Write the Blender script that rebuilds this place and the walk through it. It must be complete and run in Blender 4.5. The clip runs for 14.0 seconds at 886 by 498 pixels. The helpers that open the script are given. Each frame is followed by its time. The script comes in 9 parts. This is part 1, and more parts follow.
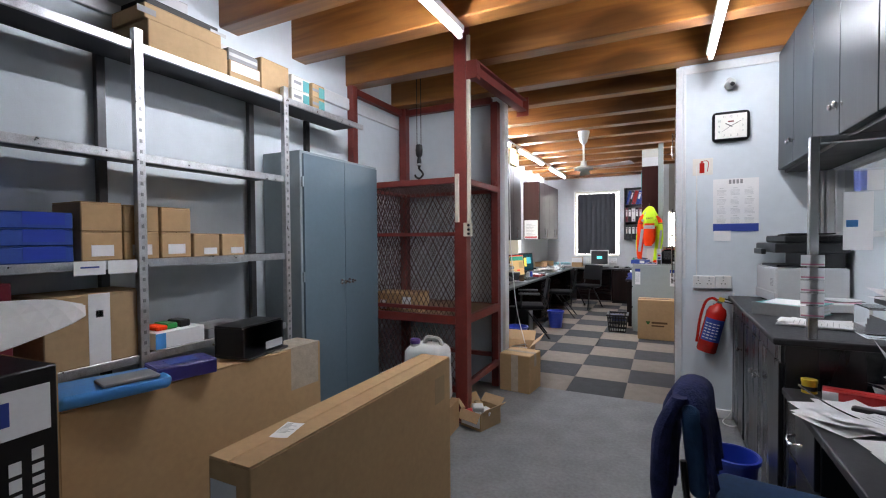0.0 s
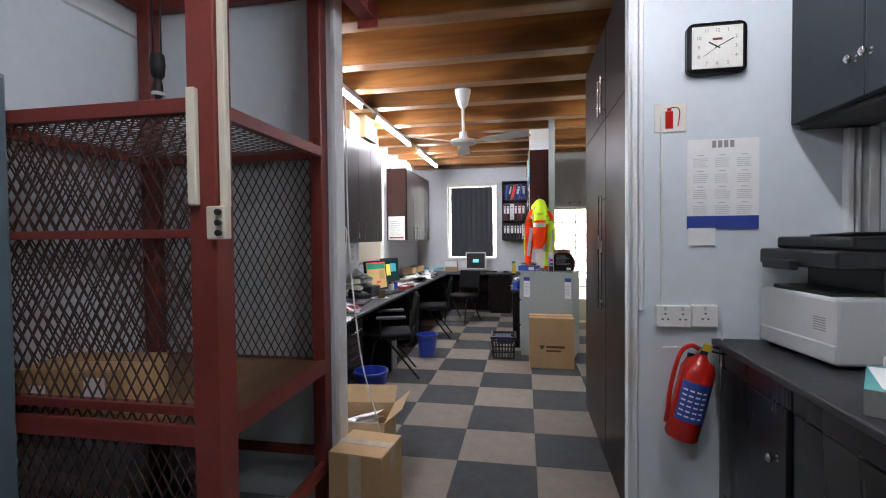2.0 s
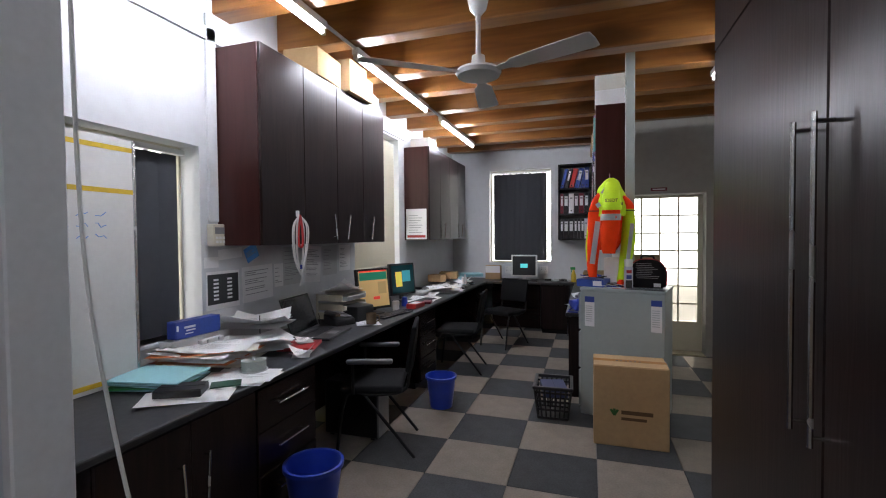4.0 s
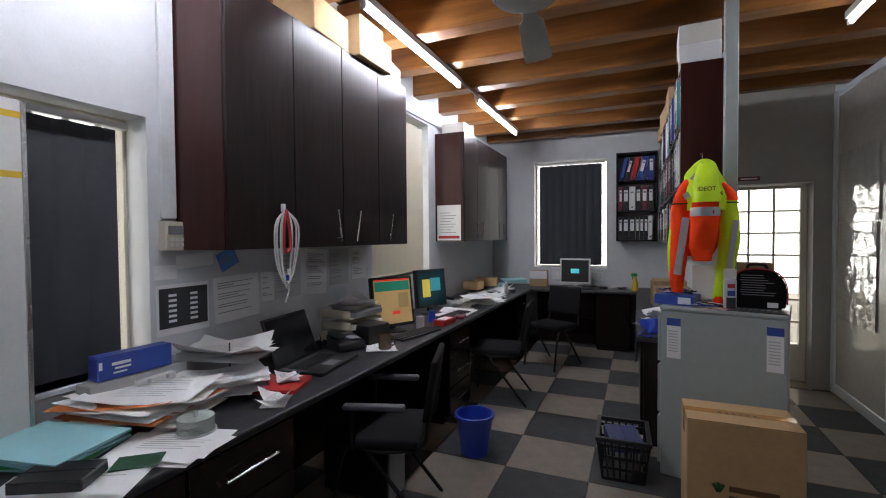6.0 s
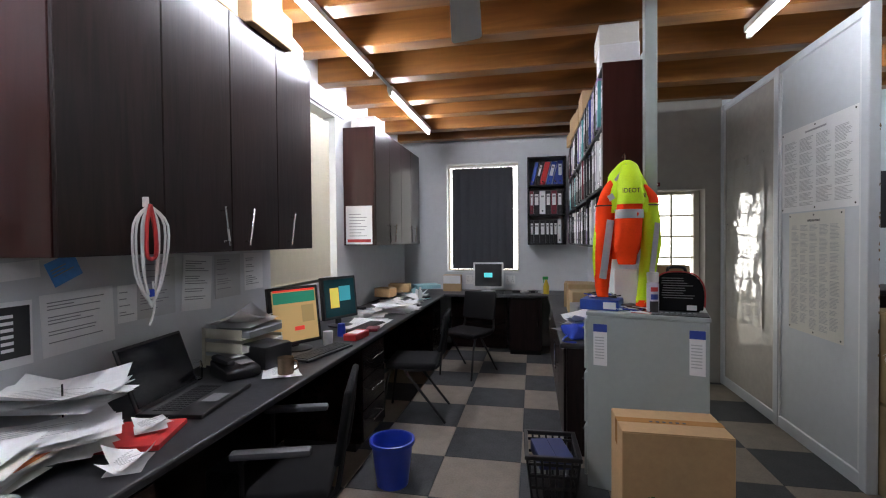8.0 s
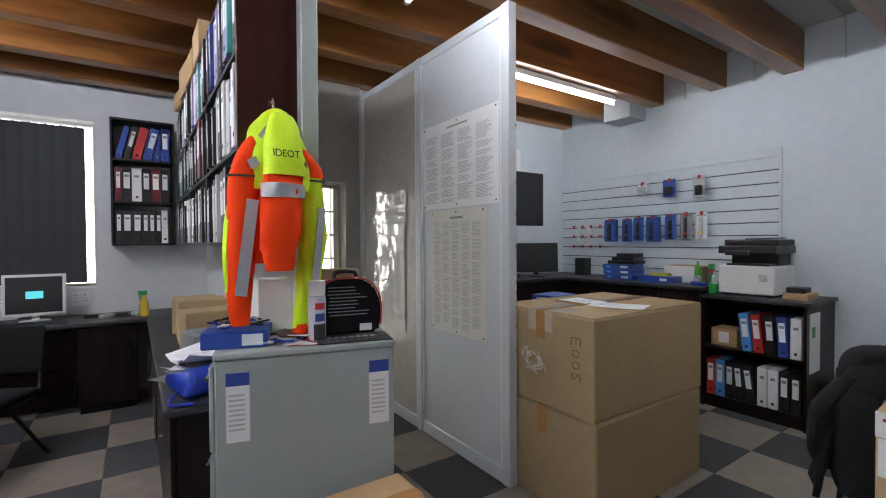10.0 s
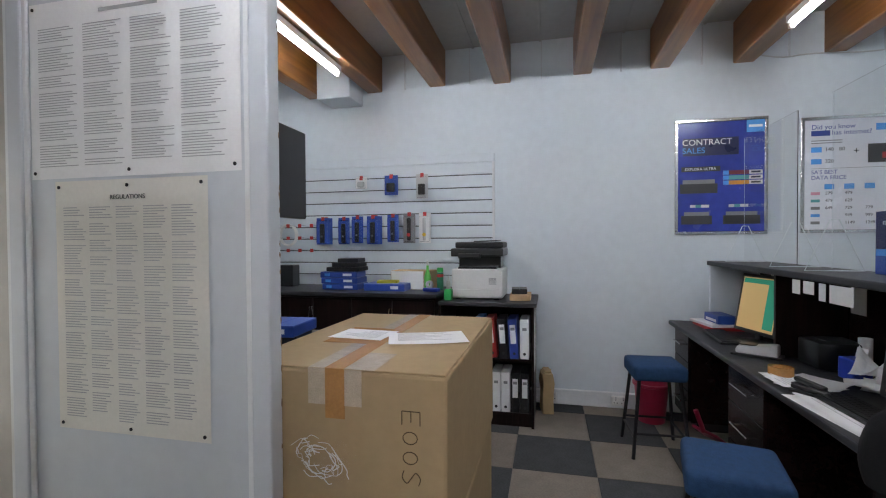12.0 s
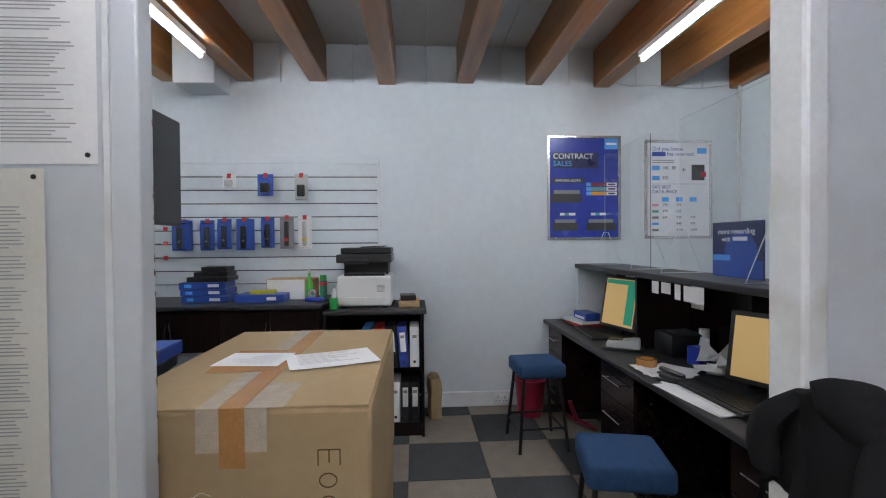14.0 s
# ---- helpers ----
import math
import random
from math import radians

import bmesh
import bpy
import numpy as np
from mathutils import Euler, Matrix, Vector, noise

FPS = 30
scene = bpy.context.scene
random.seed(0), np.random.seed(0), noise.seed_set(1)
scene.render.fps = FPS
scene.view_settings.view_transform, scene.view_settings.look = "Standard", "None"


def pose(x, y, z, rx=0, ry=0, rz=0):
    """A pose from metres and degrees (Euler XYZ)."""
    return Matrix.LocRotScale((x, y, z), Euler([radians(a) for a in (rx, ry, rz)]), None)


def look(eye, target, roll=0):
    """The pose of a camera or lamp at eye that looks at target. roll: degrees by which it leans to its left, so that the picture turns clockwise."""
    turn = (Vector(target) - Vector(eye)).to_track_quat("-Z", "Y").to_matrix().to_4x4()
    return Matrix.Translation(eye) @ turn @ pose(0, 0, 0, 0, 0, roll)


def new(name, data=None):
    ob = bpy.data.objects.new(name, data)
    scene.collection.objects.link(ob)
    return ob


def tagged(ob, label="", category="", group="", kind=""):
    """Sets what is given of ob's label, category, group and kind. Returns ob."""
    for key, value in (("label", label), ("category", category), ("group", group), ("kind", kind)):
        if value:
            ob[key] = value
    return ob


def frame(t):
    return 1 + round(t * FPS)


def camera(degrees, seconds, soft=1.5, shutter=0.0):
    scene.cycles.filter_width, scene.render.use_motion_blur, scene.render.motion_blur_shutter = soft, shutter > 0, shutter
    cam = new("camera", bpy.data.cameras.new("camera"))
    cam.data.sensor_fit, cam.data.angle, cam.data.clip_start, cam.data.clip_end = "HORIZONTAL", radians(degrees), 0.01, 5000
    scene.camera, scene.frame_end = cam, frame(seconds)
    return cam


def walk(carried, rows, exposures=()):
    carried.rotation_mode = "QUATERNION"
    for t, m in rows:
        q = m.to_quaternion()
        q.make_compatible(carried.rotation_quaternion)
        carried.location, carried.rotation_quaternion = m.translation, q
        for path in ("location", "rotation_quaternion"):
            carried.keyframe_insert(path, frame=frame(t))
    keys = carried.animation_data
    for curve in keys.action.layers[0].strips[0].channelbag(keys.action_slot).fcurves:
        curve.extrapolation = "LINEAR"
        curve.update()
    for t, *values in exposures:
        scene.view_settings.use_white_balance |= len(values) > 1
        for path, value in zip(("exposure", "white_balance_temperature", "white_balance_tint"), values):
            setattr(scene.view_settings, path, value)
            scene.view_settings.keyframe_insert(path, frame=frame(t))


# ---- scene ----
cam = camera(89.0, 14.0, 1.1)
METRES, EYE, TILT, LEAN, TURN = 7.7, 1.44, 0.0, 0.0, 26.3
ROWS = [
    (0.0, 0.0, 0.0, 0.0, -0.01, -1.32, 0.44),
    (0.5, 0.0019, 0.0517, 0.0024, -10.8, -1.3, 0.39),
    (1.0, 0.0139, 0.1145, 0.0013, -15.47, -1.34, 0.47),
    (1.5, 0.034, 0.1808, 0.001, -16.17, -1.46, 0.54),
    (2.0, 0.0621, 0.2445, 0.0019, -16.08, -1.5, 0.57),
    (2.5, 0.0909, 0.3051, 0.0013, -15.81, -1.64, 0.56),
    (3.0, 0.1225, 0.3596, 0.0013, -13.77, -1.65, 0.52),
    (5.5, 0.1935, 0.5322, 0.0009, -3.28, -1.49, 0.46),
    (6.0, 0.1874, 0.5515, 0.0019, -3.1, -1.49, 0.45),
    (6.5, 0.1795, 0.5642, 0.002, -4.0, -1.35, 0.43),
    (7.0, 0.1734, 0.5722, 0.0029, -5.55, -1.21, 0.45),
    (9.5, 0.228, 0.676, -0.0035, -46.5, -1.03, 0.43),
    (10.0, 0.255, 0.7116, -0.0041, -60.74, -1.01, 0.34),
    (10.5, 0.2838, 0.7458, -0.0039, -73.32, -1.09, 0.31),
    (11.0, 0.313, 0.7808, -0.0049, -84.85, -0.98, 0.28),
    (11.5, 0.3508, 0.799, -0.0048, -94.8, -0.99, 0.32),
    (12.0, 0.3833, 0.8048, -0.0036, -103.13, -0.96, 0.34),
    (12.5, 0.407, 0.8095, -0.0037, -110.44, -0.92, 0.37),
    (13.0, 0.4178, 0.8132, -0.0035, -117.18, -0.9, 0.38),
    (13.5, 0.4142, 0.8165, -0.0014, -119.69, -0.93, 0.45),
    (14.0, 0.4034, 0.8189, 0.0003, -119.83, -0.84, 0.46),
]
EXPOSURES = [(0.0, 0.62), (1.0, 0.55), (2.0, 0.36), (3.0, 0.08), (5.5, -0.85), (6.0, -0.75), (7.2, -0.38), (9.3, -0.2), (10.5, 0.08), (11.0, 0.17), (14.0, 0.18)]
walk(cam, [(t, pose(0, 0, EYE, TILT, LEAN, TURN) @ pose(METRES * x, METRES * y, METRES * z, 90 + pitch, roll, yaw)) for t, x, y, z, yaw, pitch, roll in ROWS], EXPOSURES)

# ---- world, daylight and exposure ----
scene.view_settings.exposure = 0.0
world = bpy.data.worlds.new("world")
scene.world = world
world.use_nodes = True
_wn = world.node_tree.nodes
_sky = _wn.new("ShaderNodeTexSky")
_sky.sky_type, _sky.sun_disc = "NISHITA", False
_sky.sun_elevation, _sky.sun_rotation = radians(48), radians(20)
world.node_tree.links.new(_sky.outputs[0], _wn["Background"].inputs[0])
_wn["Background"].inputs[1].default_value = 0.12
_sl = bpy.data.lights.new("sun", "SUN")
_sl.energy, _sl.angle, _sl.color = 3.0, radians(0.5), (1.0, 0.95, 0.87)
_sun = new("sun", _sl)
_sun.matrix_world = look((2, 16, 14), (0, 8, 0))
TUBE_POWER = 150.0

# ---- materials ----


def _nodes(name):
    m = bpy.data.materials.new(name)
    m.use_nodes = True
    nt = m.node_tree
    return m, nt, nt.nodes["Principled BSDF"]


def mat(name, color, rough=0.5, metal=0.0, var=0.12, scale=6.0, bump=0.0, bump_scale=60.0, stretch=(1, 1, 1), rand=0.0, rvar=0.08, coat=0.0, stain=None, spec=0.5):
    """Paint, plastic, board or metal: two scales of mottling, fine relief, slight gloss variation."""
    m, nt, b = _nodes(name)
    n, l = nt.nodes, nt.links
    tc, mp = n.new("ShaderNodeTexCoord"), n.new("ShaderNodeMapping")
    mp.inputs["Scale"].default_value = stretch
    l.new(tc.outputs["Object"], mp.inputs[0])
    n1, n2 = n.new("ShaderNodeTexNoise"), n.new("ShaderNodeTexNoise")
    n1.inputs["Scale"].default_value, n1.inputs["Detail"].default_value = scale, 4
    n2.inputs["Scale"].default_value, n2.inputs["Detail"].default_value = scale * 9, 3
    for q in (n1, n2):
        l.new(mp.outputs[0], q.inputs["Vector"])
    add = n.new("ShaderNodeMath")
    add.operation = "ADD"
    l.new(n1.outputs[0], add.inputs[0])
    l.new(n2.outputs[0], add.inputs[1])
    mr = n.new("ShaderNodeMapRange")
    mr.inputs[1].default_value, mr.inputs[2].default_value = 0.6, 1.4
    mr.inputs[3].default_value, mr.inputs[4].default_value = 1 - var, 1 + var
    l.new(add.outputs[0], mr.inputs[0])
    val = mr.outputs[0]
    if rand:
        oi, ma = n.new("ShaderNodeObjectInfo"), n.new("ShaderNodeMath")
        rr = n.new("ShaderNodeMapRange")
        rr.inputs[3].default_value, rr.inputs[4].default_value = 1 - rand, 1 + rand
        l.new(oi.outputs["Random"], rr.inputs[0])
        ma.operation = "MULTIPLY"
        l.new(val, ma.inputs[0])
        l.new(rr.outputs[0], ma.inputs[1])
        val = ma.outputs[0]
    mx = n.new("ShaderNodeVectorMath")
    mx.operation = "SCALE"
    mx.inputs[0].default_value = color
    l.new(val, mx.inputs["Scale"])
    out = mx.outputs[0]
    if stain:
        ns = n.new("ShaderNodeTexNoise")
        ns.inputs["Scale"].default_value, ns.inputs["Detail"].default_value = 2.3, 6
        l.new(tc.outputs["Object"], ns.inputs["Vector"])
        cr = n.new("ShaderNodeMapRange")
        cr.inputs[1].default_value, cr.inputs[2].default_value = 0.56, 0.72
        l.new(ns.outputs[0], cr.inputs[0])
        mix = n.new("ShaderNodeMix")
        mix.data_type = "RGBA"
        l.new(cr.outputs[0], mix.inputs[0])
        l.new(out, mix.inputs[6])
        mix.inputs[7].default_value = (*stain, 1)
        out = mix.outputs[2]
    l.new(out, b.inputs["Base Color"])
    r2 = n.new("ShaderNodeMapRange")
    r2.inputs[3].default_value, r2.inputs[4].default_value = max(rough - rvar, 0.02), min(rough + rvar, 1)
    l.new(n1.outputs[0], r2.inputs[0])
    l.new(r2.outputs[0], b.inputs["Roughness"])
    b.inputs["Metallic"].default_value = metal
    b.inputs["Specular IOR Level"].default_value = 0.18 if rough > 0.75 else spec
    b.inputs["Coat Weight"].default_value = coat
    if bump:
        n3, bp = n.new("ShaderNodeTexNoise"), n.new("ShaderNodeBump")
        n3.inputs["Scale"].default_value, n3.inputs["Detail"].default_value = bump_scale, 3
        l.new(mp.outputs[0], n3.inputs["Vector"])
        bp.inputs["Strength"].default_value, bp.inputs["Distance"].default_value = bump, 0.004
        l.new(n3.outputs[0], bp.inputs["Height"])
        l.new(bp.outputs[0], b.inputs["Normal"])
    return m


def wood(name, dark, light, rough=0.35, axis="x", grain=14.0, bump=0.15, knots=True, spec=0.5):
    """Timber with grain along one axis and darker knots."""
    m, nt, b = _nodes(name)
    n, l = nt.nodes, nt.links
    tc, mp = n.new("ShaderNodeTexCoord"), n.new("ShaderNodeMapping")
    mp.inputs["Scale"].default_value = {"x": (0.08, 1, 1), "y": (1, 0.08, 1), "z": (1, 1, 0.08)}[axis]
    l.new(tc.outputs["Object"], mp.inputs[0])
    oi = n.new("ShaderNodeObjectInfo")
    sh = n.new("ShaderNodeVectorMath")
    sh.operation = "MULTIPLY_ADD"
    sh.inputs[1].default_value = (7, 11, 5)
    l.new(oi.outputs["Random"], sh.inputs[0])
    l.new(mp.outputs[0], sh.inputs[2])
    a, c = n.new("ShaderNodeTexNoise"), n.new("ShaderNodeTexNoise")
    a.inputs["Scale"].default_value, a.inputs["Detail"].default_value, a.inputs["Distortion"].default_value = grain, 6, 0.8
    c.inputs["Scale"].default_value, c.inputs["Detail"].default_value = grain * 0.16, 3
    l.new(sh.outputs[0], a.inputs["Vector"])
    l.new(sh.outputs[0], c.inputs["Vector"])
    mul = n.new("ShaderNodeMath")
    mul.operation = "MULTIPLY_ADD"
    mul.inputs[1].default_value = 0.55
    l.new(a.outputs[0], mul.inputs[0])
    hf = n.new("ShaderNodeMath")
    hf.operation = "MULTIPLY"
    hf.inputs[1].default_value = 0.45
    l.new(c.outputs[0], hf.inputs[0])
    l.new(hf.outputs[0], mul.inputs[2])
    cr = n.new("ShaderNodeValToRGB")
    cr.color_ramp.elements[0].position, cr.color_ramp.elements[0].color = 0.33, (*dark, 1)
    cr.color_ramp.elements[1].position, cr.color_ramp.elements[1].color = 0.68, (*light, 1)
    l.new(mul.outputs[0], cr.inputs[0])
    out = cr.outputs[0]
    if knots:
        k = n.new("ShaderNodeTexNoise")
        k.inputs["Scale"].default_value = 1.3
        mk = n.new("ShaderNodeMapping")
        mk.inputs["Scale"].default_value = {"x": (0.5, 2, 2), "y": (2, 0.5, 2), "z": (2, 2, 0.5)}[axis]
        l.new(tc.outputs["Object"], mk.inputs[0])
        l.new(mk.outputs[0], k.inputs["Vector"])
        kr = n.new("ShaderNodeMapRange")
        kr.inputs[1].default_value, kr.inputs[2].default_value, kr.inputs[4].default_value = 0.66, 0.74, 0.75
        l.new(k.outputs[0], kr.inputs[0])
        mix = n.new("ShaderNodeMix")
        mix.data_type = "RGBA"
        l.new(kr.outputs[0], mix.inputs[0])
        l.new(out, mix.inputs[6])
        mix.inputs[7].default_value = (dark[0] * 0.35, dark[1] * 0.35, dark[2] * 0.35, 1)
        out = mix.outputs[2]
    l.new(out, b.inputs["Base Color"])
    b.inputs["Roughness"].default_value = rough
    b.inputs["Specular IOR Level"].default_value = spec
    bp = n.new("ShaderNodeBump")
    bp.inputs["Strength"].default_value, bp.inputs["Distance"].default_value = bump, 0.003
    l.new(a.outputs[0], bp.inputs["Height"])
    l.new(bp.outputs[0], b.inputs["Normal"])
    return m


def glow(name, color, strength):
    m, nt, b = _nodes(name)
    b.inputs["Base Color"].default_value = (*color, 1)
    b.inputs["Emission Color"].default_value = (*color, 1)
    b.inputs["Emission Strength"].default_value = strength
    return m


def clear(name, tint=(1, 1, 1), rough=0.0, ior=1.45):
    m, nt, b = _nodes(name)
    b.inputs["Base Color"].default_value = (*tint, 1)
    b.inputs["Transmission Weight"].default_value = 1.0
    b.inputs["Roughness"].default_value, b.inputs["IOR"].default_value = rough, ior
    return m


M_WALL = mat("blue_white_wall_paint", (0.66, 0.72, 0.76), 0.5, var=0.05, scale=1.5, bump=0.12, bump_scale=140)
M_WALL_W = mat("white_wall_paint", (0.64, 0.655, 0.67), 0.55, var=0.06, scale=1.3, bump=0.15, bump_scale=90)
M_TRIM = mat("white_gloss_trim", (0.74, 0.76, 0.77), 0.35, var=0.06, scale=5, stain=(0.55, 0.53, 0.48))
M_PANEL = mat("grey_partition_board", (0.60, 0.63, 0.66), 0.4, var=0.05, scale=2)
M_PANEL_G = mat("glossy_beige_partition_panel", (0.52, 0.49, 0.45), 0.16, var=0.1, scale=2, bump=0.1, bump_scale=7)
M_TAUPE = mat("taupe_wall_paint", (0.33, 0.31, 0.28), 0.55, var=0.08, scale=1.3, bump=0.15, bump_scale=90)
M_CEIL = mat("grey_ceiling_board", (0.50, 0.50, 0.49), 0.6, var=0.07, scale=2)
M_BEAM = wood("varnished_beam", (0.13, 0.045, 0.012), (0.36, 0.155, 0.04), 0.33, "x")
M_BOARD = wood("varnished_ceiling_board", (0.15, 0.055, 0.016), (0.34, 0.145, 0.045), 0.38, "y", 9)
M_PLY = wood("worn_plywood", (0.11, 0.06, 0.03), (0.25, 0.155, 0.08), 0.6, "y", 8)
M_CARPET = mat("grey_office_carpet", (0.205, 0.21, 0.21), 0.95, var=0.22, scale=5, bump=0.6, bump_scale=400)
M_TILE_D = mat("charcoal_carpet_tile", (0.06, 0.062, 0.064), 0.95, var=0.25, scale=9, bump=0.6, bump_scale=400, rand=0.12)
M_TILE_L = mat("beige_carpet_tile", (0.23, 0.20, 0.165), 0.95, var=0.18, scale=9, bump=0.6, bump_scale=400, rand=0.08)
M_RED = mat("red_oxide_paint", (0.17, 0.028, 0.022), 0.42, var=0.2, scale=7, bump=0.1, bump_scale=80, stain=(0.10, 0.018, 0.015))
M_MESHW = mat("dull_expanded_metal", (0.07, 0.034, 0.03), 0.55, 0.3, var=0.2)
M_LOCKER = mat("grey_blue_locker_enamel", (0.115, 0.165, 0.20), 0.32, var=0.06, scale=3, bump=0.03, bump_scale=20)
M_LOCKER_E = mat("grey_locker_frame_enamel", (0.26, 0.31, 0.33), 0.35, var=0.07, scale=3)
M_FILE = mat("sage_grey_cabinet_enamel", (0.36, 0.40, 0.385), 0.36, var=0.05, scale=3)
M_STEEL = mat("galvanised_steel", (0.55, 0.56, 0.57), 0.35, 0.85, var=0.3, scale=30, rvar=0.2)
# dark copy of the shelf steel, with the shade under the boards in its colour
M_SHELF = mat("shaded_shelf_steel", (0.06, 0.06, 0.065), 0.5, 0.4, var=0.15)
M_CHROME = mat("brushed_chrome", (0.62, 0.62, 0.61), 0.25, 1.0, var=0.05)
M_CARD = mat("brown_cardboard", (0.47, 0.31, 0.16), 0.8, var=0.09, scale=4, bump=0.12, bump_scale=50, rand=0.1)
M_CARD_L = mat("light_cardboard", (0.47, 0.325, 0.18), 0.8, var=0.09, scale=4, bump=0.1, bump_scale=50, rand=0.1)
M_CARD_K = mat("pale_kraft_cardboard", (0.37, 0.27, 0.150), 0.8, var=0.08, scale=3, bump=0.12, bump_scale=40, rand=0.05)
M_TAPE = mat("brown_packing_tape", (0.42, 0.21, 0.07), 0.2, var=0.15, scale=12)
M_TAPE_C = mat("clear_packing_tape", (0.50, 0.42, 0.32), 0.14, var=0.2, scale=25, bump=0.4, bump_scale=40)
M_PAPER = mat("white_paper", (0.84, 0.84, 0.84), 0.7, var=0.04, scale=8)
M_PAPER_Y = mat("cream_paper", (0.75, 0.73, 0.67), 0.75, var=0.05, scale=8)
M_PRINT = mat("grey_print", (0.28, 0.28, 0.29), 0.7, var=0.1)
M_PRINT_L = mat("pale_small_print", (0.40, 0.40, 0.41), 0.7, var=0.1)
M_INK = mat("black_ink", (0.03, 0.03, 0.032), 0.6)
M_NAVY = mat("navy_print", (0.03, 0.06, 0.30), 0.45, var=0.06)
M_BLUE = mat("blue_plastic", (0.02, 0.05, 0.38), 0.32, var=0.06)
M_BLUEBOX = mat("blue_printed_card", (0.025, 0.07, 0.33), 0.4, var=0.1)
M_SKY = mat("light_blue_print", (0.08, 0.32, 0.75), 0.45)
M_CYAN = mat("pale_cyan_folder", (0.30, 0.58, 0.62), 0.5, var=0.05)
M_GREEN = mat("green_plastic", (0.03, 0.32, 0.07), 0.35)
M_TEAL = mat("teal_folder", (0.10, 0.36, 0.36), 0.4)
M_LILAC_D = mat("purple_card", (0.10, 0.035, 0.28), 0.45)
M_YEL = mat("yellow_plastic", (0.70, 0.48, 0.04), 0.35)
M_REDP = mat("bright_red_paint", (0.50, 0.018, 0.012), 0.22, var=0.06)
M_REDC = mat("red_card", (0.48, 0.03, 0.03), 0.4)
M_MAGENTA = mat("crimson_plastic", (0.32, 0.015, 0.05), 0.4)
M_MAROON = mat("maroon_plastic", (0.16, 0.012, 0.025), 0.4)
M_PINK = mat("pink_print", (0.70, 0.32, 0.42), 0.6)
M_BLACK = mat("black_plastic", (0.009, 0.009, 0.010), 0.38, var=0.15)
M_BLACKM = mat("black_matt_metal", (0.008, 0.008, 0.009), 0.5, 0.3)
M_GREY = mat("mid_grey_plastic", (0.22, 0.225, 0.23), 0.45)
M_LGREY = mat("light_grey_plastic", (0.52, 0.53, 0.53), 0.42, var=0.04)
M_WHITE = mat("white_plastic", (0.76, 0.76, 0.74), 0.35, var=0.04)
M_IVORY = mat("ivory_plastic", (0.66, 0.62, 0.50), 0.4, var=0.05)
M_HDPE = mat("translucent_white_plastic", (0.68, 0.69, 0.66), 0.42, var=0.04)
M_WENGE = wood("wenge_laminate", (0.005, 0.003, 0.003), (0.021, 0.011, 0.010), 0.31, "z", 42, 0.18, False, 0.22)
M_WENGE_X = wood("wenge_laminate_level", (0.007, 0.003, 0.003), (0.017, 0.008, 0.007), 0.26, "x", 30, 0.1, False, 0.25)
M_MAHOG = wood("mahogany_laminate", (0.028, 0.006, 0.005), (0.050, 0.014, 0.012), 0.3, "z", 22, 0.06, False, 0.3)
M_TOP = mat("charcoal_worktop", (0.026, 0.026, 0.029), 0.45, var=0.35, scale=40, rvar=0.1, spec=0.35)
M_TOPE = mat("black_worktop_edge", (0.03, 0.03, 0.032), 0.3)
M_CAB = mat("black_stained_cabinet", (0.010, 0.011, 0.013), 0.28, var=0.2, scale=8, bump=0.06, bump_scale=40, stretch=(1, 1, 0.15))
M_CABU = mat("dark_slate_cabinet", (0.021, 0.027, 0.032), 0.36, spec=0.13, var=0.12, scale=5, bump=0.05, bump_scale=40, stretch=(1, 1, 0.15))
M_BLIND = mat("charcoal_blind_fabric", (0.055, 0.058, 0.065), 0.85, var=0.1, scale=30, bump=0.2, bump_scale=300)
M_FABRIC = mat("navy_upholstery", (0.025, 0.06, 0.135), 0.9, var=0.25, scale=40, bump=0.5, bump_scale=300)
M_FABRICK = mat("black_upholstery", (0.007, 0.007, 0.008), 0.85, var=0.2, scale=30, bump=0.4, bump_scale=250)
M_KNIT = mat("navy_knit", (0.022, 0.028, 0.085), 0.95, var=0.5, scale=30, bump=1.0, bump_scale=90)
M_HIVIS_Y = mat("fluorescent_yellow_cloth", (0.66, 0.95, 0.015), 0.7, var=0.08, scale=14, bump=0.3, bump_scale=40)
M_HIVIS_O = mat("fluorescent_orange_cloth", (1.0, 0.065, 0.008), 0.8, var=0.08, scale=14, bump=0.3, bump_scale=40)
M_REFLEX = mat("silver_reflective_tape", (0.50, 0.52, 0.55), 0.35, 0.4, var=0.1)
M_STONE = mat("worn_stone_step", (0.38, 0.33, 0.24), 0.8, var=0.25, scale=6, bump=0.3)
M_EARTH = mat("yard_paving", (0.32, 0.29, 0.24), 0.9, var=0.25, scale=1.2, bump=0.4, bump_scale=12)
M_GLASS = clear("window_glass")
M_ACRYL = clear("acrylic_sheet", (0.995, 1.0, 1.0), 0.0, 1.2)
M_SHEER = clear("translucent_paper", (0.88, 0.88, 0.88), 1.0, 1.15)
M_SHINY = mat("plastic_wrap", (0.56, 0.54, 0.50), 0.06, var=0.1, scale=10, bump=0.5, bump_scale=16, coat=1.0, rvar=0.03)
M_TUBE = glow("fluorescent_tube", (0.89, 0.91, 1.0), TUBE_POWER)
M_TUBE_STRONG = glow("new_fluorescent_tube", (0.86, 0.885, 1.0), TUBE_POWER * 1.45)
M_TUBE_COOL = glow("cool_fluorescent_tube", (0.86, 0.885, 1.0), TUBE_POWER * 1.2)
M_TUBE_DULL = glow("dull_fluorescent_tube", (0.89, 0.91, 1.0), TUBE_POWER * 0.75)
M_TUBE_RECEPTION = glow("reception_fluorescent_tube", (0.905, 0.935, 0.99), TUBE_POWER * 0.66)
